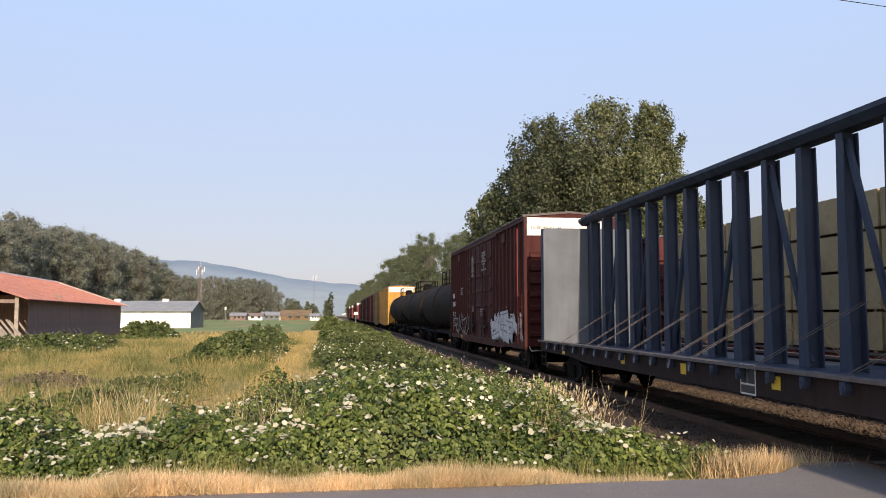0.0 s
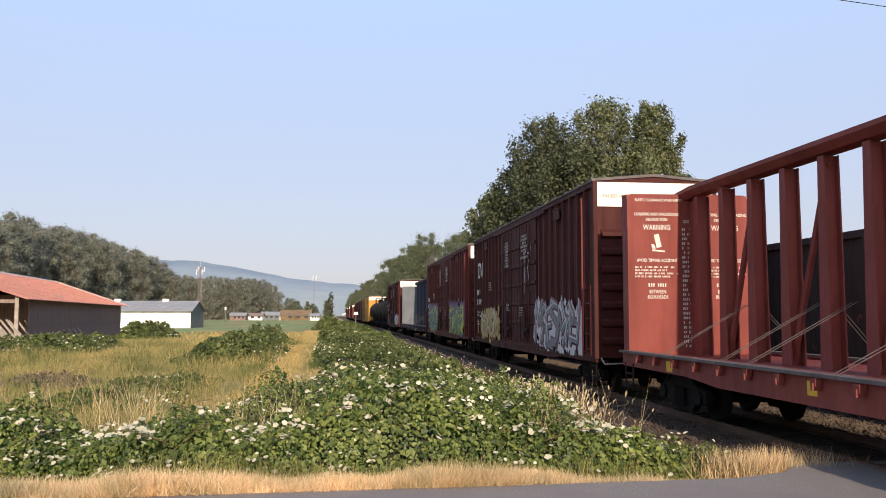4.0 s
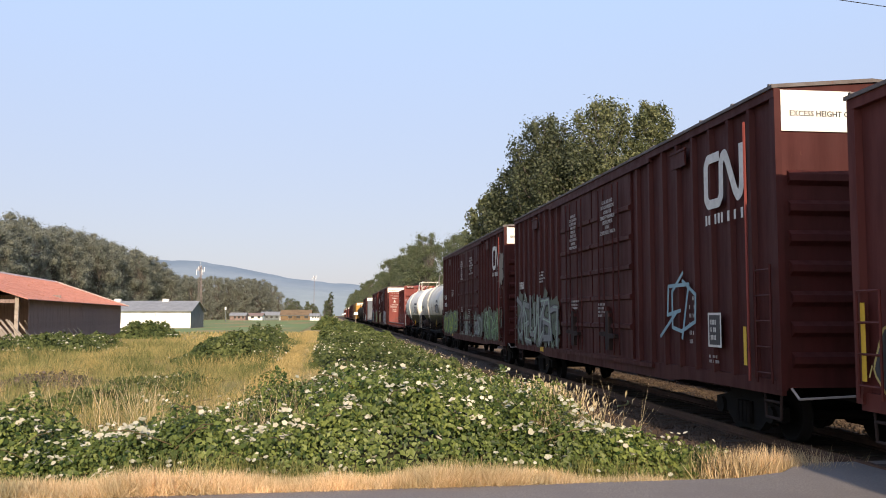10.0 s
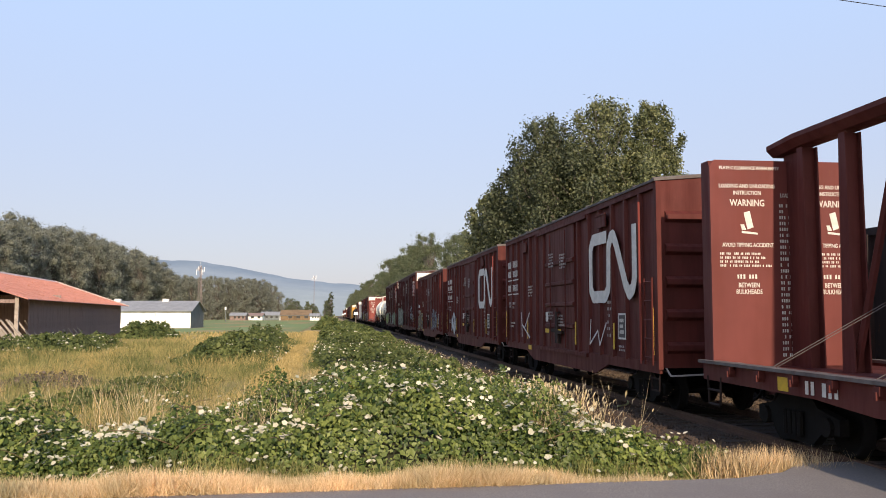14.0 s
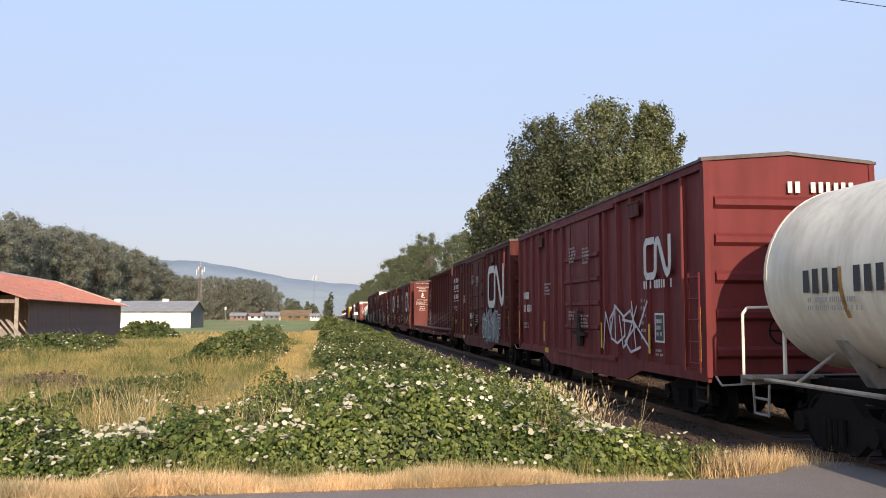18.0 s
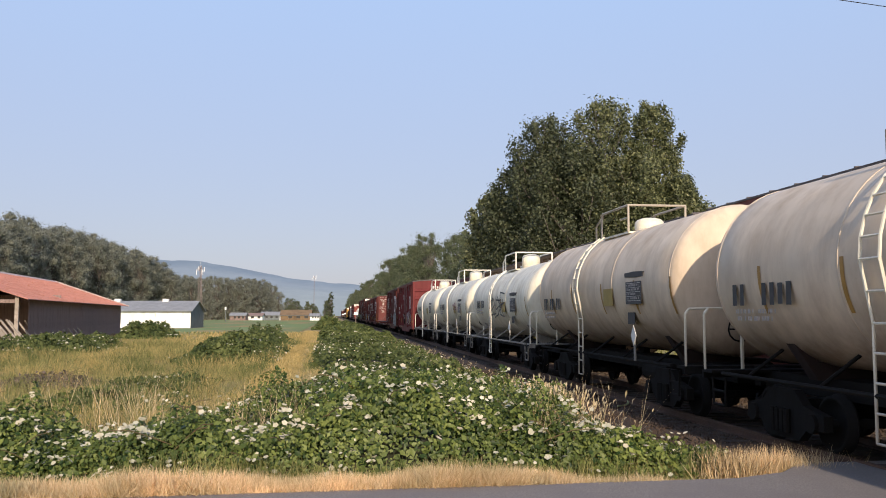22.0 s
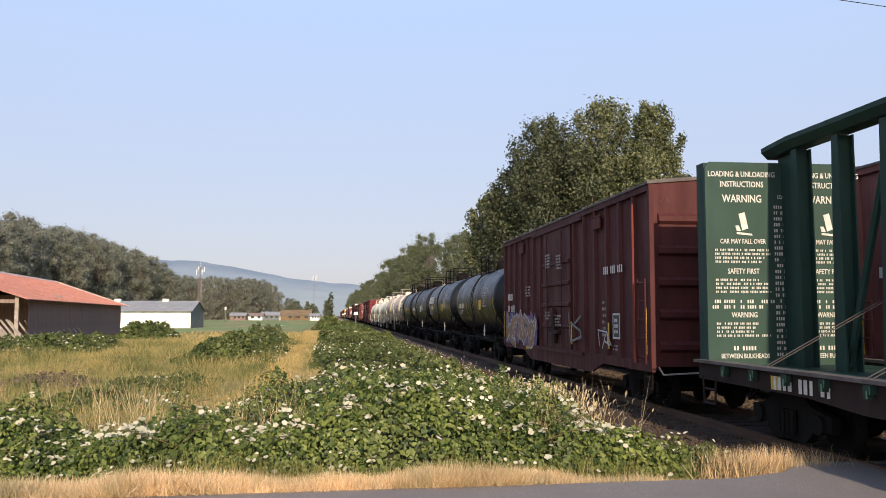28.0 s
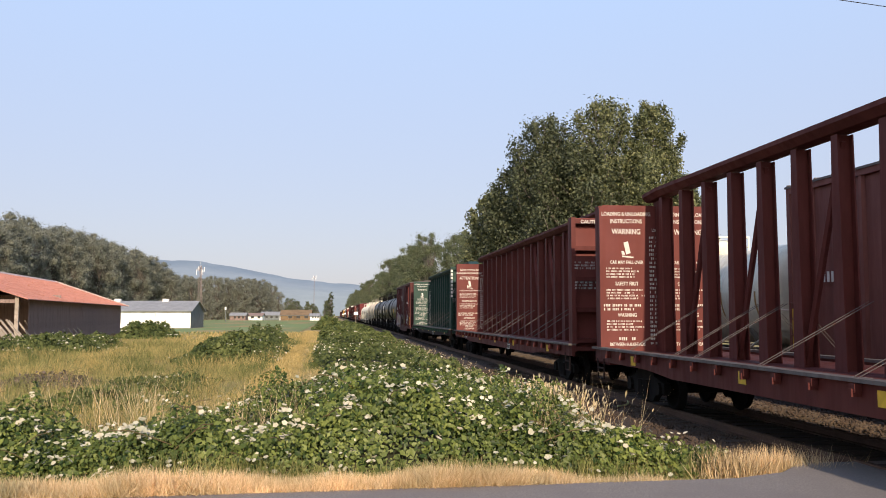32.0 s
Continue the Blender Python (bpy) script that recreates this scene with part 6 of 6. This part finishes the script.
def marks(car, L, H, seed, logo=None, logo_at="rear", names=True, far=False):
    """Car number, weights and notices as bars, and the emblem; far: only what shows above the nearer train."""
    x = -1.607
    f = L / 2
    if far:
        bars(car, 1.3, 1, .24, (x, f - 1.45, H * .56), INK_W, SIDE, seed + 1, .95)
        if logo:
            emblem(car, 1.5, .9, (x, -f + 1.75, 4.28), INK_W)
        return
    if L > 17:
        words(car, "IMPORTANT\nCLOSE THIS DOOR\nBEFORE CLOSING\nMAIN DOOR\nIMPORTANT\nFERMER CETTE\nPORTE AVANT DE\nFERMER LA\nPORTE PRINCIPALE", .105, (-1.665, 1.45, H * .785), INK_G, SIDE, .8)
        words(car, "CLOSE AND LOCK\nBOTH DOORS BEFORE\nMOVING CAR\nFERMER ET VERROUILLER\nLES DEUX PORTES\nAVANT\nDE DEPLACER LE WAGON", .12, (-1.665, -1.55, H * .80), INK_G, SIDE, .8)
        words(car, "LD LMT\nLT WT", .125, (x, f - 1.05, H * .385), INK_W, SIDE, .85)
        bars(car, .5, 2, .10, (x, f - 1.75, H * .385 + .06), INK_W, SIDE, seed + 2)
    if names:
        bars(car, .9, 1, .24, (x, f - 1.25, H * .56), INK_W, SIDE, seed, .95)
        bars(car, 1.3, 1, .24, (x, f - 1.45, H * .56 - .42), INK_W, SIDE, seed + 1, .95)
    bars(car, .85, 2, .07, (x, f - 1.3, 1.72), INK_G, SIDE, seed + 2)
    bars(car, .8, 4, .06, (x, f - 4.2, H * .62), INK_G, SIDE, seed + 3)
    for q, zz, rr in (((-.7, H * .42, 4), (.8, H * .44, 3)) if L > 17 else ((-.9, H * .78, 5), (.7, H * .80, 5), (-.7, H * .42, 4), (.8, H * .44, 3))):
        bars(car, .75, rr, .055, (-1.665, q * (1.6 if L > 17 else .8), zz), INK_G, SIDE, seed + int(zz * 7))
    bars(car, .35, 6, .07, (x, -f + 3.1, 2.3), INK_G, SIDE, seed + 9, .9, 2.2)
    part("data_panel", boxes((x - .002, x, -f + 2.0, -f + 2.42, 1.5, 2.0)), INK_K, car, "black inspection panel")
    part("panel_border", boxes((x - .001, x, -f + 1.95, -f + 2.47, 1.46, 2.04)), INK_W, car, "white painted border")
    o = bars(car, .34, 3, .08, (x - .004, -f + 2.2, 1.88), INK_W, SIDE, seed + 11)
    bars(car, .5, 2, .05, (x, -f + 2.2, 1.30), INK_G, SIDE, seed + 12)
    for q in (f - 3.3, -f + 3.6):
        shared(("tack", round(H, 2)), lambda: boxes((-.03, .0, -.32, .32, H - .62, H - .34), (-.05, .0, -.36, .36, H - .34, H - .30)), DEEP if L > 17 else BROWN, car, "tack_board", (x - .002, q, 0))
    shared(("stencil",), lambda: boxes((-.003, 0, -.22, .22, 0, .14)), INK_Y, car, "stencil_panel", (x + .03, f - 3.9, .88), "yellow stencil panel on the sill")
    if logo == "small":
        y = f - 1.7 if logo_at == "front" else -f + 1.75
        if logo_at == "front":
            emblem(car, 1.2, .64, (x, y, 3.95), INK_W)
        else:
            emblem(car, 1.5, .9, (x, y, 4.28), INK_W)
        if logo_at != "front":
            bars(car, 1.5, 1, .17, (x, y, 3.62), INK_W, SIDE, seed + 20, .9)
    elif logo == "big":
        for q in (1.15, -.2):
            shared("doorlabel", lambda: boxes((-.003, 0, -.23, .23, -.06, .06)), INK_Y, car, "door_label", (-1.665, q, 1.54), "yellow notice on the door")
        shared("doorcard", lambda: boxes((-.003, 0, -.14, .14, -.14, .14)), INK_W, car, "door_card", (-1.66, 1.2, 1.95), "white paper card")
        emblem(car, 3.6, 1.62, (x, -f + 2.95, 3.15), INK_W)
    elif logo == "mid":
        emblem(car, 1.5, .82, (x, -f + 2.3, 3.15), INK_W)
        bars(car, 1.6, 1, .17, (x, -f + 2.3, 2.62), INK_W, SIDE, seed + 20, .85)


def heading(car, seed):
    """The owner's name and the car number as bars in two groups, ruled off, with the weights below."""
    x = -1.607
    for j, z in enumerate((3.80, 3.46, 2.96)):
        bars(car, .66, 1, .23, (x, 7.02, z), INK_W, SIDE, seed + j, 1.0)
        bars(car, .92, 1, .23, (x, 6.05, z), INK_W, SIDE, seed + j + 5, 1.0)
    for z in (3.24, 2.74):
        shared("headrule", lambda: boxes((-.002, .002, -.36, .36, -.018, .018), (-.002, .002, -1.45, -.52, -.018, .018)), INK_W, car, "rule", (x, 7.02, z))
    words(car, "LD LMT\nLT WT", .125, (x, 7.0, 2.36), INK_G, SIDE, .85)
    bars(car, .5, 2, .09, (x, 6.3, 2.42), INK_G, SIDE, seed + 9)


# cars far ahead
ahead = ["yel", "tan", "hired", "hi", "hi", "bx", "cbbrown", "hi", "hired", "cbred", "hi", "bxr", "tkg", "hi", "hired"]
LEN = {"hi": 18.8, "hired": 18.8, "yel": 18.8, "tan": 18.8, "bx": 15.6, "bxr": 15.6, "cbred": 23.4, "cbbrown": 23.4, "tkg": 13.0, "tkw": 13.1}
y = 104.6
TINY = ("stirrup_step", "ladder", "end_rib", "locking_rod", "door_handle", "lock_gear", "air_hose", "brake_rod", "uncoupling_lever", "winch", "tie_cable", "reflector", "load_pad", "grab_pole", "brake_wheel", "rail_bracket", "weld_seam")
for kd in ahead:
    for o in list(put(kd, y + LEN[kd], y).children_recursive):
        if o.name.split(".")[0] in TINY:
            bpy.data.objects.remove(o)
    y += LEN[kd] + 1.6
for f in (104.6 - 1.3, 104.6 - 20.0, 104.6 - 38.7):
    put("tkl", f, f - 17.4)
c = put("hi", 48.2, 29.4)
marks(c, 18.8, 5.36, 1)
graffiti(c, 8.4, 2.4, 1.02, 2.1, "white", "grey", "sky", 3, 5, thin=True)
graffiti(c, -3.2, -9.0, 1.02, 2.2, "white", "white", "grey", 4, 5)
put("cbblue", 27.5, 4.5)
c = put("hired", 3.5, -15.4)
marks(c, 18.8, 5.36, 10)
graffiti(c, 8.2, 2.9, 1.6, 2.75, "purple", "purple", "purple", 55, 0, back="purple")
graffiti(c, -2.2, -8.4, 1.4, 2.75, "purple", "purple", "purple", 56, 0, back="purple")
graffiti(c, 7.8, 3.3, .98, 2.45, "teal", "navy", "sky", 5, 6, x=-1.618, back="lime")
graffiti(c, -2.6, -7.6, .98, 2.5, "teal", "navy", "lime", 6, 7, x=-1.618, back="lime")
c = put("hi", -17.1, -35.9)
marks(c, 18.8, 5.36, 20, "small", "front")
graffiti(c, 7.4, 3.2, 1.0, 2.3, "gold", "maroon", "white", 7, 6, back="gold")
graffiti(c, -2.9, -8.2, .92, 2.4, "grey", "maroon", "white", 8, 7, back="white")
graffiti(c, -1.3, -2.4, 2.7, 4.6, "white", "white", "white", 9, 2, thin=True)
c = put("cbred", -37.7, -61.1)
notice(c, 23.4, 4.72, "tip", 30)
c1 = put("tkw", -62.6, -75.7)
c2 = put("tkw2", -77.0, -90.1)
for c in (c1, c2):
    x = -1.497
    bars(c, 1.8, 1, .26, (x - .03, 5.0, 2.55), INK_K, SIDE, 31, .96)
    bars(c, 1.6, 2, .09, (x, 4.9, 2.24), INK_G, SIDE, 32)
    words(c, "HYDROGEN", .19, (x - .005, -3.5, 2.86), INK_K, SIDE, .85) if c is c2 else words(c, "HYDROGEN PEROXIDE", .20, (x - .005, -3.3, 2.86), INK_K, SIDE, .85)
    if c is c2:
        words(c, "PEROXIDE", .19, (x - .012, -3.5, 2.62), INK_K, SIDE, .85)
    # a pale sheet of fine print beside the hazard placard
    part("data_sheet", slab([(-3.15, 2.14), (-4.45, 2.10), (-4.42, 2.62), (-3.12, 2.66)], 0, x - .010, x - .006), FRAMEW, c, "pale sheet of fine print")
    bars(c, 1.2, 6, .045, (x - .013, -3.8, 2.57), INK_G, SIDE, 33)
    bars(c, .5, 4, .05, (x - .003, 2.9, 2.44), INK_G, SIDE, 34)
    bars(c, .9, 2, .06, (x - .003, -.9, 2.50), INK_G, SIDE, 35)
    part("placard", boxes((x - .012, x - .006, -3.0, -2.55, 2.2, 2.65)), INK_K, c, "black and white hazard placard")
    part("placard", boxes((x - .018, x - .012, -2.88, -2.67, 2.33, 2.52)), INK_W, c)
    part("hazard_sign", slab([(-.14, 0), (0, .22), (.14, 0), (0, -.22)], 0, -.006, .006), INK_Y, c, "yellow diamond hazard sign").location = (-1.56, -3.85, 1.5)
c = put("hi", -91.3, -110.1)
marks(c, 18.8, 5.36, 40, "small")
graffiti(c, 8.9, 3.2, 1.0, 2.2, "green", "black", "lime", 11, 10, back="moss")
graffiti(c, 2.4, -4.5, 1.0, 2.05, "grey", "black", "mint", 12, 12, back="moss")
graffiti(c, -4.8, -8.9, .98, 2.3, "green", "black", "mint", 13, 8, back="moss")
graffiti(c, -8.2, -9.1, 3.0, 4.3, "stone", "stone", "stone", 57, 0, back="stone")
c = put("hi", -112.0, -130.9)
marks(c, 18.8, 5.36, 50, "small")
graffiti(c, 9.0, 3.3, 1.0, 2.65, "grey", "black", "mint", 14, 8, back="moss")
graffiti(c, -4.8, -6.4, 1.4, 2.8, "sky", "sky", "sky", 15, 2, thin=True)
c = put("bx", -132.6, -148.4)
marks(c, 15.6, 4.72, 60)
graffiti(c, 7.5, 3.7, 1.0, 2.3, "black", "gold", "black", 16, 5)
graffiti(c, -1.9, -5.0, 1.0, 2.4, "sky", "sky", "sky", 17, 8, thin=True)
c = put("bx", -150.4, -166.0)
marks(c, 15.6, 4.72, 70, "big", names=False)
graffiti(c, 5.9, 4.4, .95, 2.1, "white", "sky", "white", 18, 2)
heading(c, 71)
c = put("bx", -167.6, -183.2)
marks(c, 15.6, 4.72, 80, "big", names=False)
heading(c, 81)
graffiti(c, 5.0, 4.2, 1.2, 2.3, "grey", "white", "white", 19, 1, thin=True)
graffiti(c, -3.0, -3.8, 1.2, 1.9, "grey", "white", "white", 20, 1, thin=True)
c = put("cbbrown", -185.1, -208.5)
notice(c, 23.4, 4.72, "tip", 90)
bars(c, 1.0, 1, .2, (-1.51, 7.8, 1.0), INK_W, SIDE, 91, .95)
c = put("bx", -210.1, -225.5)
marks(c, 15.6, 4.72, 100, "big", names=False)
heading(c, 101)
graffiti(c, -1.9, -5.5, .90, 2.25, "grey", "teal", "white", 21, 7, back="grey")
c = put("bxr", -227.1, -242.7)
marks(c, 15.6, 4.72, 110, "mid")
graffiti(c, -1.9, -5.2, 1.2, 2.3, "white", "white", "white", 22, 5, thin=True)
bars(c, 1.3, 1, .2, (.55, -7.85, 4.25), INK_W, REAR, 111, .97)
for i, (f, kd) in enumerate(((-243.9, "tkg"), (-258.2, "tkg"), (-272.3, "tkg"), (-286.5, "tkd"), (-299.6, "tkd"))):
    L = 13.0 if kd == "tkg" else 12.0
    r_ = 1.39 if kd == "tkg" else 1.50
    c = put(kd, f, f - L)
    x = -r_ - .005
    cz = 1.18 + r_
    zs = -.36 if kd == "tkd" else -.1
    bars(c, 2.0, 1, .34, (x, 3.9, cz + zs), INK_K, SIDE, 120 + i, .94)
    bars(c, 1.7, 2, .07, (x - .0, 3.9, cz + zs - .26), INK_G, SIDE, 130 + i)
    part("placard", boxes((x - .012, x - .004, -1.95, -1.25, cz - .46, cz - .06)), PLACARD, c, "faded amber warning placard")
    # a black table of inspection dates with white rules, an overpainted line above it
    tb = part("data_table", boxes((x - .012, x - .004, -3.9, -2.9, cz - .44, cz + .05)), INK_K, c, "black inspection table with white rules")
    for q in range(5):
        part("rule", boxes((x - .014, x - .012, -3.86, -2.94, cz - .37 + q * .095, cz - .362 + q * .095)), INK_W, tb)
    bars(c, .86, 4, .045, (x - .013, -3.4, cz - .03), INK_G, SIDE, 140 + i, .8, 2.1)
    part("painted_out_line", slab([(-3.98, cz + .15), (-3.5, cz + .14), (-2.82, cz + .16), (-2.80, cz + .25), (-3.4, cz + .27), (-4.0, cz + .25)], 0, x - .004, x + .03), INK_K, c, "black painted-out line")
    part("notice", boxes((x + .12, x + .128, -3.1, -2.65, cz - .88, cz - .62)), INK_K, c, "small dark notice panel")
    sg = part("placard_holder", boxes((-1.53, -1.50, -3.5, -3.42, 1.02, 1.45)), FRAMEW, c)
    part("hazard_sign", slab([(-.17, 0), (0, .22), (.17, 0), (0, -.22)], 0, -.006, .006), PANEL, sg, "white diamond hazard sign").location = (-1.54, -3.46, 1.56)
    bars(c, .8, 3, .10, (.3, -L / 2 + .72, cz + .25), INK_K, REAR, 150 + i, .85)
    if i == 2:
        graffiti(c, 1.2, -2.2, 1.9, 2.9, "black", "black", "black", 23, 5, x=-1.42, thin=True)
    if i == 1:
        graffiti(c, -1.0, -2.6, 2.2, 2.7, "maroon", "maroon", "maroon", 24, 4, x=-1.42, thin=True)
for i, f in enumerate((-312.7, -326.0, -339.2, -353.0)):
    c = put("tkkd" if i == 1 else "tkk", f, f - 12.0)
    x, cz = -1.49, 2.66
    if i in (0, 2):
        # the leasing company's name as six plain blocks
        for q in range(6):
            bm = bmesh.new()
            x0 = -1.26 + q * .425
            ring = [(x0 + .07, .21), (x0 + .42, .21), (x0 + .35, -.21), (x0, -.21)]
            ribbon(bm, [(u_ * .78 + (x0 + .21) * .22, v_ * .78) for u_, v_ in ring] + [(ring[0][0] * .78 + (x0 + .21) * .22, ring[0][1] * .78)], .105)
            o = part("name_block", bm, INK_W, c, "white slanted block of a company name")
            o.matrix_basis = Matrix.Translation((x - .012, 3.42, cz + .30)) @ Matrix.Rotation(radians(9), 4, "Y") @ SIDE
    bars(c, 1.9, 1, .24, (x, 3.4, cz - .20), INK_W, SIDE, 160 + i, .93)
    bars(c, 1.7, 2, .08, (x, 3.4, cz - .44), INK_G, SIDE, 170 + i)
    part("placard", boxes((x - .008, x, -2.4, -1.8, cz - .42, cz + .02)), INK_Y if i != 1 else PANEL, c, "yellow warning placard" if i != 1 else "cream paper placard")
    bars(c, 1.1, 6, .07, (x, -3.2, cz + .3), INK_G, SIDE, 180 + i)
    bars(c, .9, 1, .1, (x + .09, -3.3, cz + .52), INK_G, SIDE, 190 + i)
    bars(c, .55, 3, .09, (.35, -6 + .72, cz + .75), INK_W, REAR, 195 + i, .85)
    part("hazard_sign", slab([(-.12, -.2), (.12, -.2), (.12, .05), (0, .3), (-.12, .05)], 0, -.006, .006), PANEL, c, "white hazard sign on the side rail").location = (-1.5, -3.4, 1.3)
c = put("bxd", -367.4, -383.0, "dark red-brown ribbed boxcar with graffiti")
marks(c, 15.6, 4.72, 200)
graffiti(c, 7.4, 2.4, .98, 2.05, "rust", "white", "grey", 25, 6, back="purple")
graffiti(c, -1.6, -2.4, 1.2, 2.2, "grey", "grey", "grey", 26, 1, thin=True)
graffiti(c, -4.3, -5.2, 1.2, 1.7, "white", "white", "white", 27, 2, thin=True)
bars(c, 1.5, 1, .18, (-1.607, -5.4, 3.05), INK_W, SIDE, 205, .9)
c = put("cbgreen", -385.1, -408.5)
notice(c, 23.4, 4.72, "en", 210)
bars(c, 1.6, 1, .2, (-1.51, 8.2, 1.0), INK_W, SIDE, 211, .95)
for i in range(8):
    shared("nameblock", lambda: boxes((-.06, .06, -.004, .004, 0, .13)), INK_W, c, "name_block", (-1.44, -11.70, 4.40 - i * .2), "white block of a company name")
c = put("cbbrown", -410.4, -433.8)
notice(c, 23.4, 4.72, "fr", 220)
bars(c, 1.0, 1, .2, (-1.51, 7.8, 1.0), INK_W, SIDE, 221, .95)
c = put("cbbrown", -436.0, -459.4)
notice(c, 23.4, 4.72, "en", 230)
for f in (-461, -478.6):
    marks(put("bx", f, f - 15.6), 15.6, 4.72, 240)

# ---------- the train on the far track, which comes the other way ----------
SPEED2 = -14.0


def gondola(L, H, label):
    car = tagged(empty("gondola"), label, "gondola")
    for s in (-1, 1):
        w = shared(("gside", L, s), lambda: boxes((min(s * 1.45, s * 1.52), max(s * 1.45, s * 1.52), -L / 2, L / 2, .95, H)), COAL, car, "side_wall")
        for i in range(11):
            shared(("gpost", H), lambda: boxes((-.06, .06, -.08, .08, .98, H - .05)), COAL, w, "side_post", (s * 1.57, -L / 2 + .4 + (L - .8) * i / 10, 0))
        shared(("grim", L), lambda: boxes((-.1, .1, -L / 2, L / 2, -.08, .08)), COAL, car, "top_rim", (s * 1.5, 0, H))
        shared(("gend", H), lambda: boxes((-1.5, 1.5, -.05, .05, .95, H), (-1.5, 1.5, -.12, .12, 1.6, 1.75), (-1.5, 1.5, -.12, .12, 2.6, 2.75)), RED, car, "end_wall", (0, s * (L / 2 - .06), 0))
        truck(car, s * (L / 2 - 2.0))
        coupler(car, s * (L / 2 - .05), s)
    shared(("gfloor", L), lambda: boxes((-1.5, 1.5, -L / 2, L / 2, .9, 1.05)), COAL, car, "floor")
    return car


KINDS["gon"] = lambda: base("gon", lambda: gondola(17.6, 3.72, "dark open gondola car with ribbed sides"))
FARBROWN = paint("sun_faded_brown", (.17, .062, .052), .6, (.08, .035, .03), .45, (.14, .06, .03), .67)
KINDS["hifar"] = lambda: base("hifar", lambda: boxcar(18.8, 5.1, FARBROWN, 2, False, "tall faded brown ribbed boxcar with double doors"))
KINDS["tanfar"] = lambda: base("tanfar", lambda: boxcar(18.8, 5.1, TAN, 2, False, "tall tan ribbed boxcar"))
KINDS["cbload"] = lambda: base("cbload", lambda: centerbeam(23.2, CBRED, "centre-beam lumber car loaded with wrapped bundles", 4.5))


def put2(kind, front, L, label=""):
    car = copy_thing(KINDS[kind](), pose(TRACK2_X, front + L / 2, 0))
    if label:
        car["label"] = label
    CARS.append((car, TRACK2_X, front + L / 2, SPEED2))
    return car


p = put2("cbload", 5.2, 23.2)
bundle = part("lumber_bundle", boxes((-.56, .56, -1.75, 1.75, 0, .78), (-.5, .5, -1.5, -1.4, -.06, 0), (-.5, .5, 1.4, 1.5, -.06, 0)), LUMBER)
tagged(bundle, "tan wrapped bundle of sawn lumber", "lumber", "lumber bundles on the car")
first = True
for s in (-1, 1):
    for i in range(6):
        for j in range(4):
            at_ = (TRACK2_X + s * .98, 5.2 + 11.6 + (-9.0 + i * 3.6), 1.28 + j * .845)
            ob = bundle if first else copy_thing(bundle, pose(*at_))
            ob.matrix_basis = pose(*at_)
            first = False
            CARS.append((ob, at_[0], at_[1], SPEED2, at_[2]))
y = 30.0
for kd in ("bx", "bx", "gon", "gon", "bx", "bx", "gon", "bx", "gon"):
    put2(kd, y, 15.6 if kd == "bx" else 17.6)
    y += (15.6 if kd == "bx" else 17.6) + 1.6
put2("gon", 204.4, 17.6)
put2("gon", 223.6, 17.6)
put2("bx", 242.8, 15.6)
for f, kd, lg in ((274.0, "tanfar", 0), (294.6, "hifar", 1), (314.2, "hifar", 0), (334.0, "tanfar", 0), (352.8, "tanfar", 0), (371.8, "hifar", 1), (390.8, "hifar", 0), (410.2, "hifar", 1), (429.8, "hifar", 1), (449.6, "hifar", 1)):
    c = put2(kd, f, 18.8)
    marks(c, 18.8, 5.1, int(f), "small" if lg else None, far=True)
graffiti(CARS[-2][0], -3.0, -8.0, 1.0, 2.3, "sky", "white", "mint", 31, 5)
graffiti(CARS[-3][0], -3.0, -8.0, 1.0, 2.3, "grey", "white", "mint", 32, 5)
put2("tkg", 469.6, 13.0)
put2("hi", 484.0, 18.8)
put2("hired", 504.0, 18.8)
# the patterns that the cars were copied from
for k in KINDS:
    if k in MESH:
        for o in (*MESH[k].children_recursive, MESH[k]):
            bpy.data.objects.remove(o)


def motions():
    """Both trains run past at a steady speed."""
    for row in CARS:
        ob, x, y0, v = row[:4]
        z = row[4] if len(row) > 4 else 0
        walk(ob, [(0.0, pose(x, y0, z)), (32.0, pose(x, y0 + v * 32.0, z))])


motions()
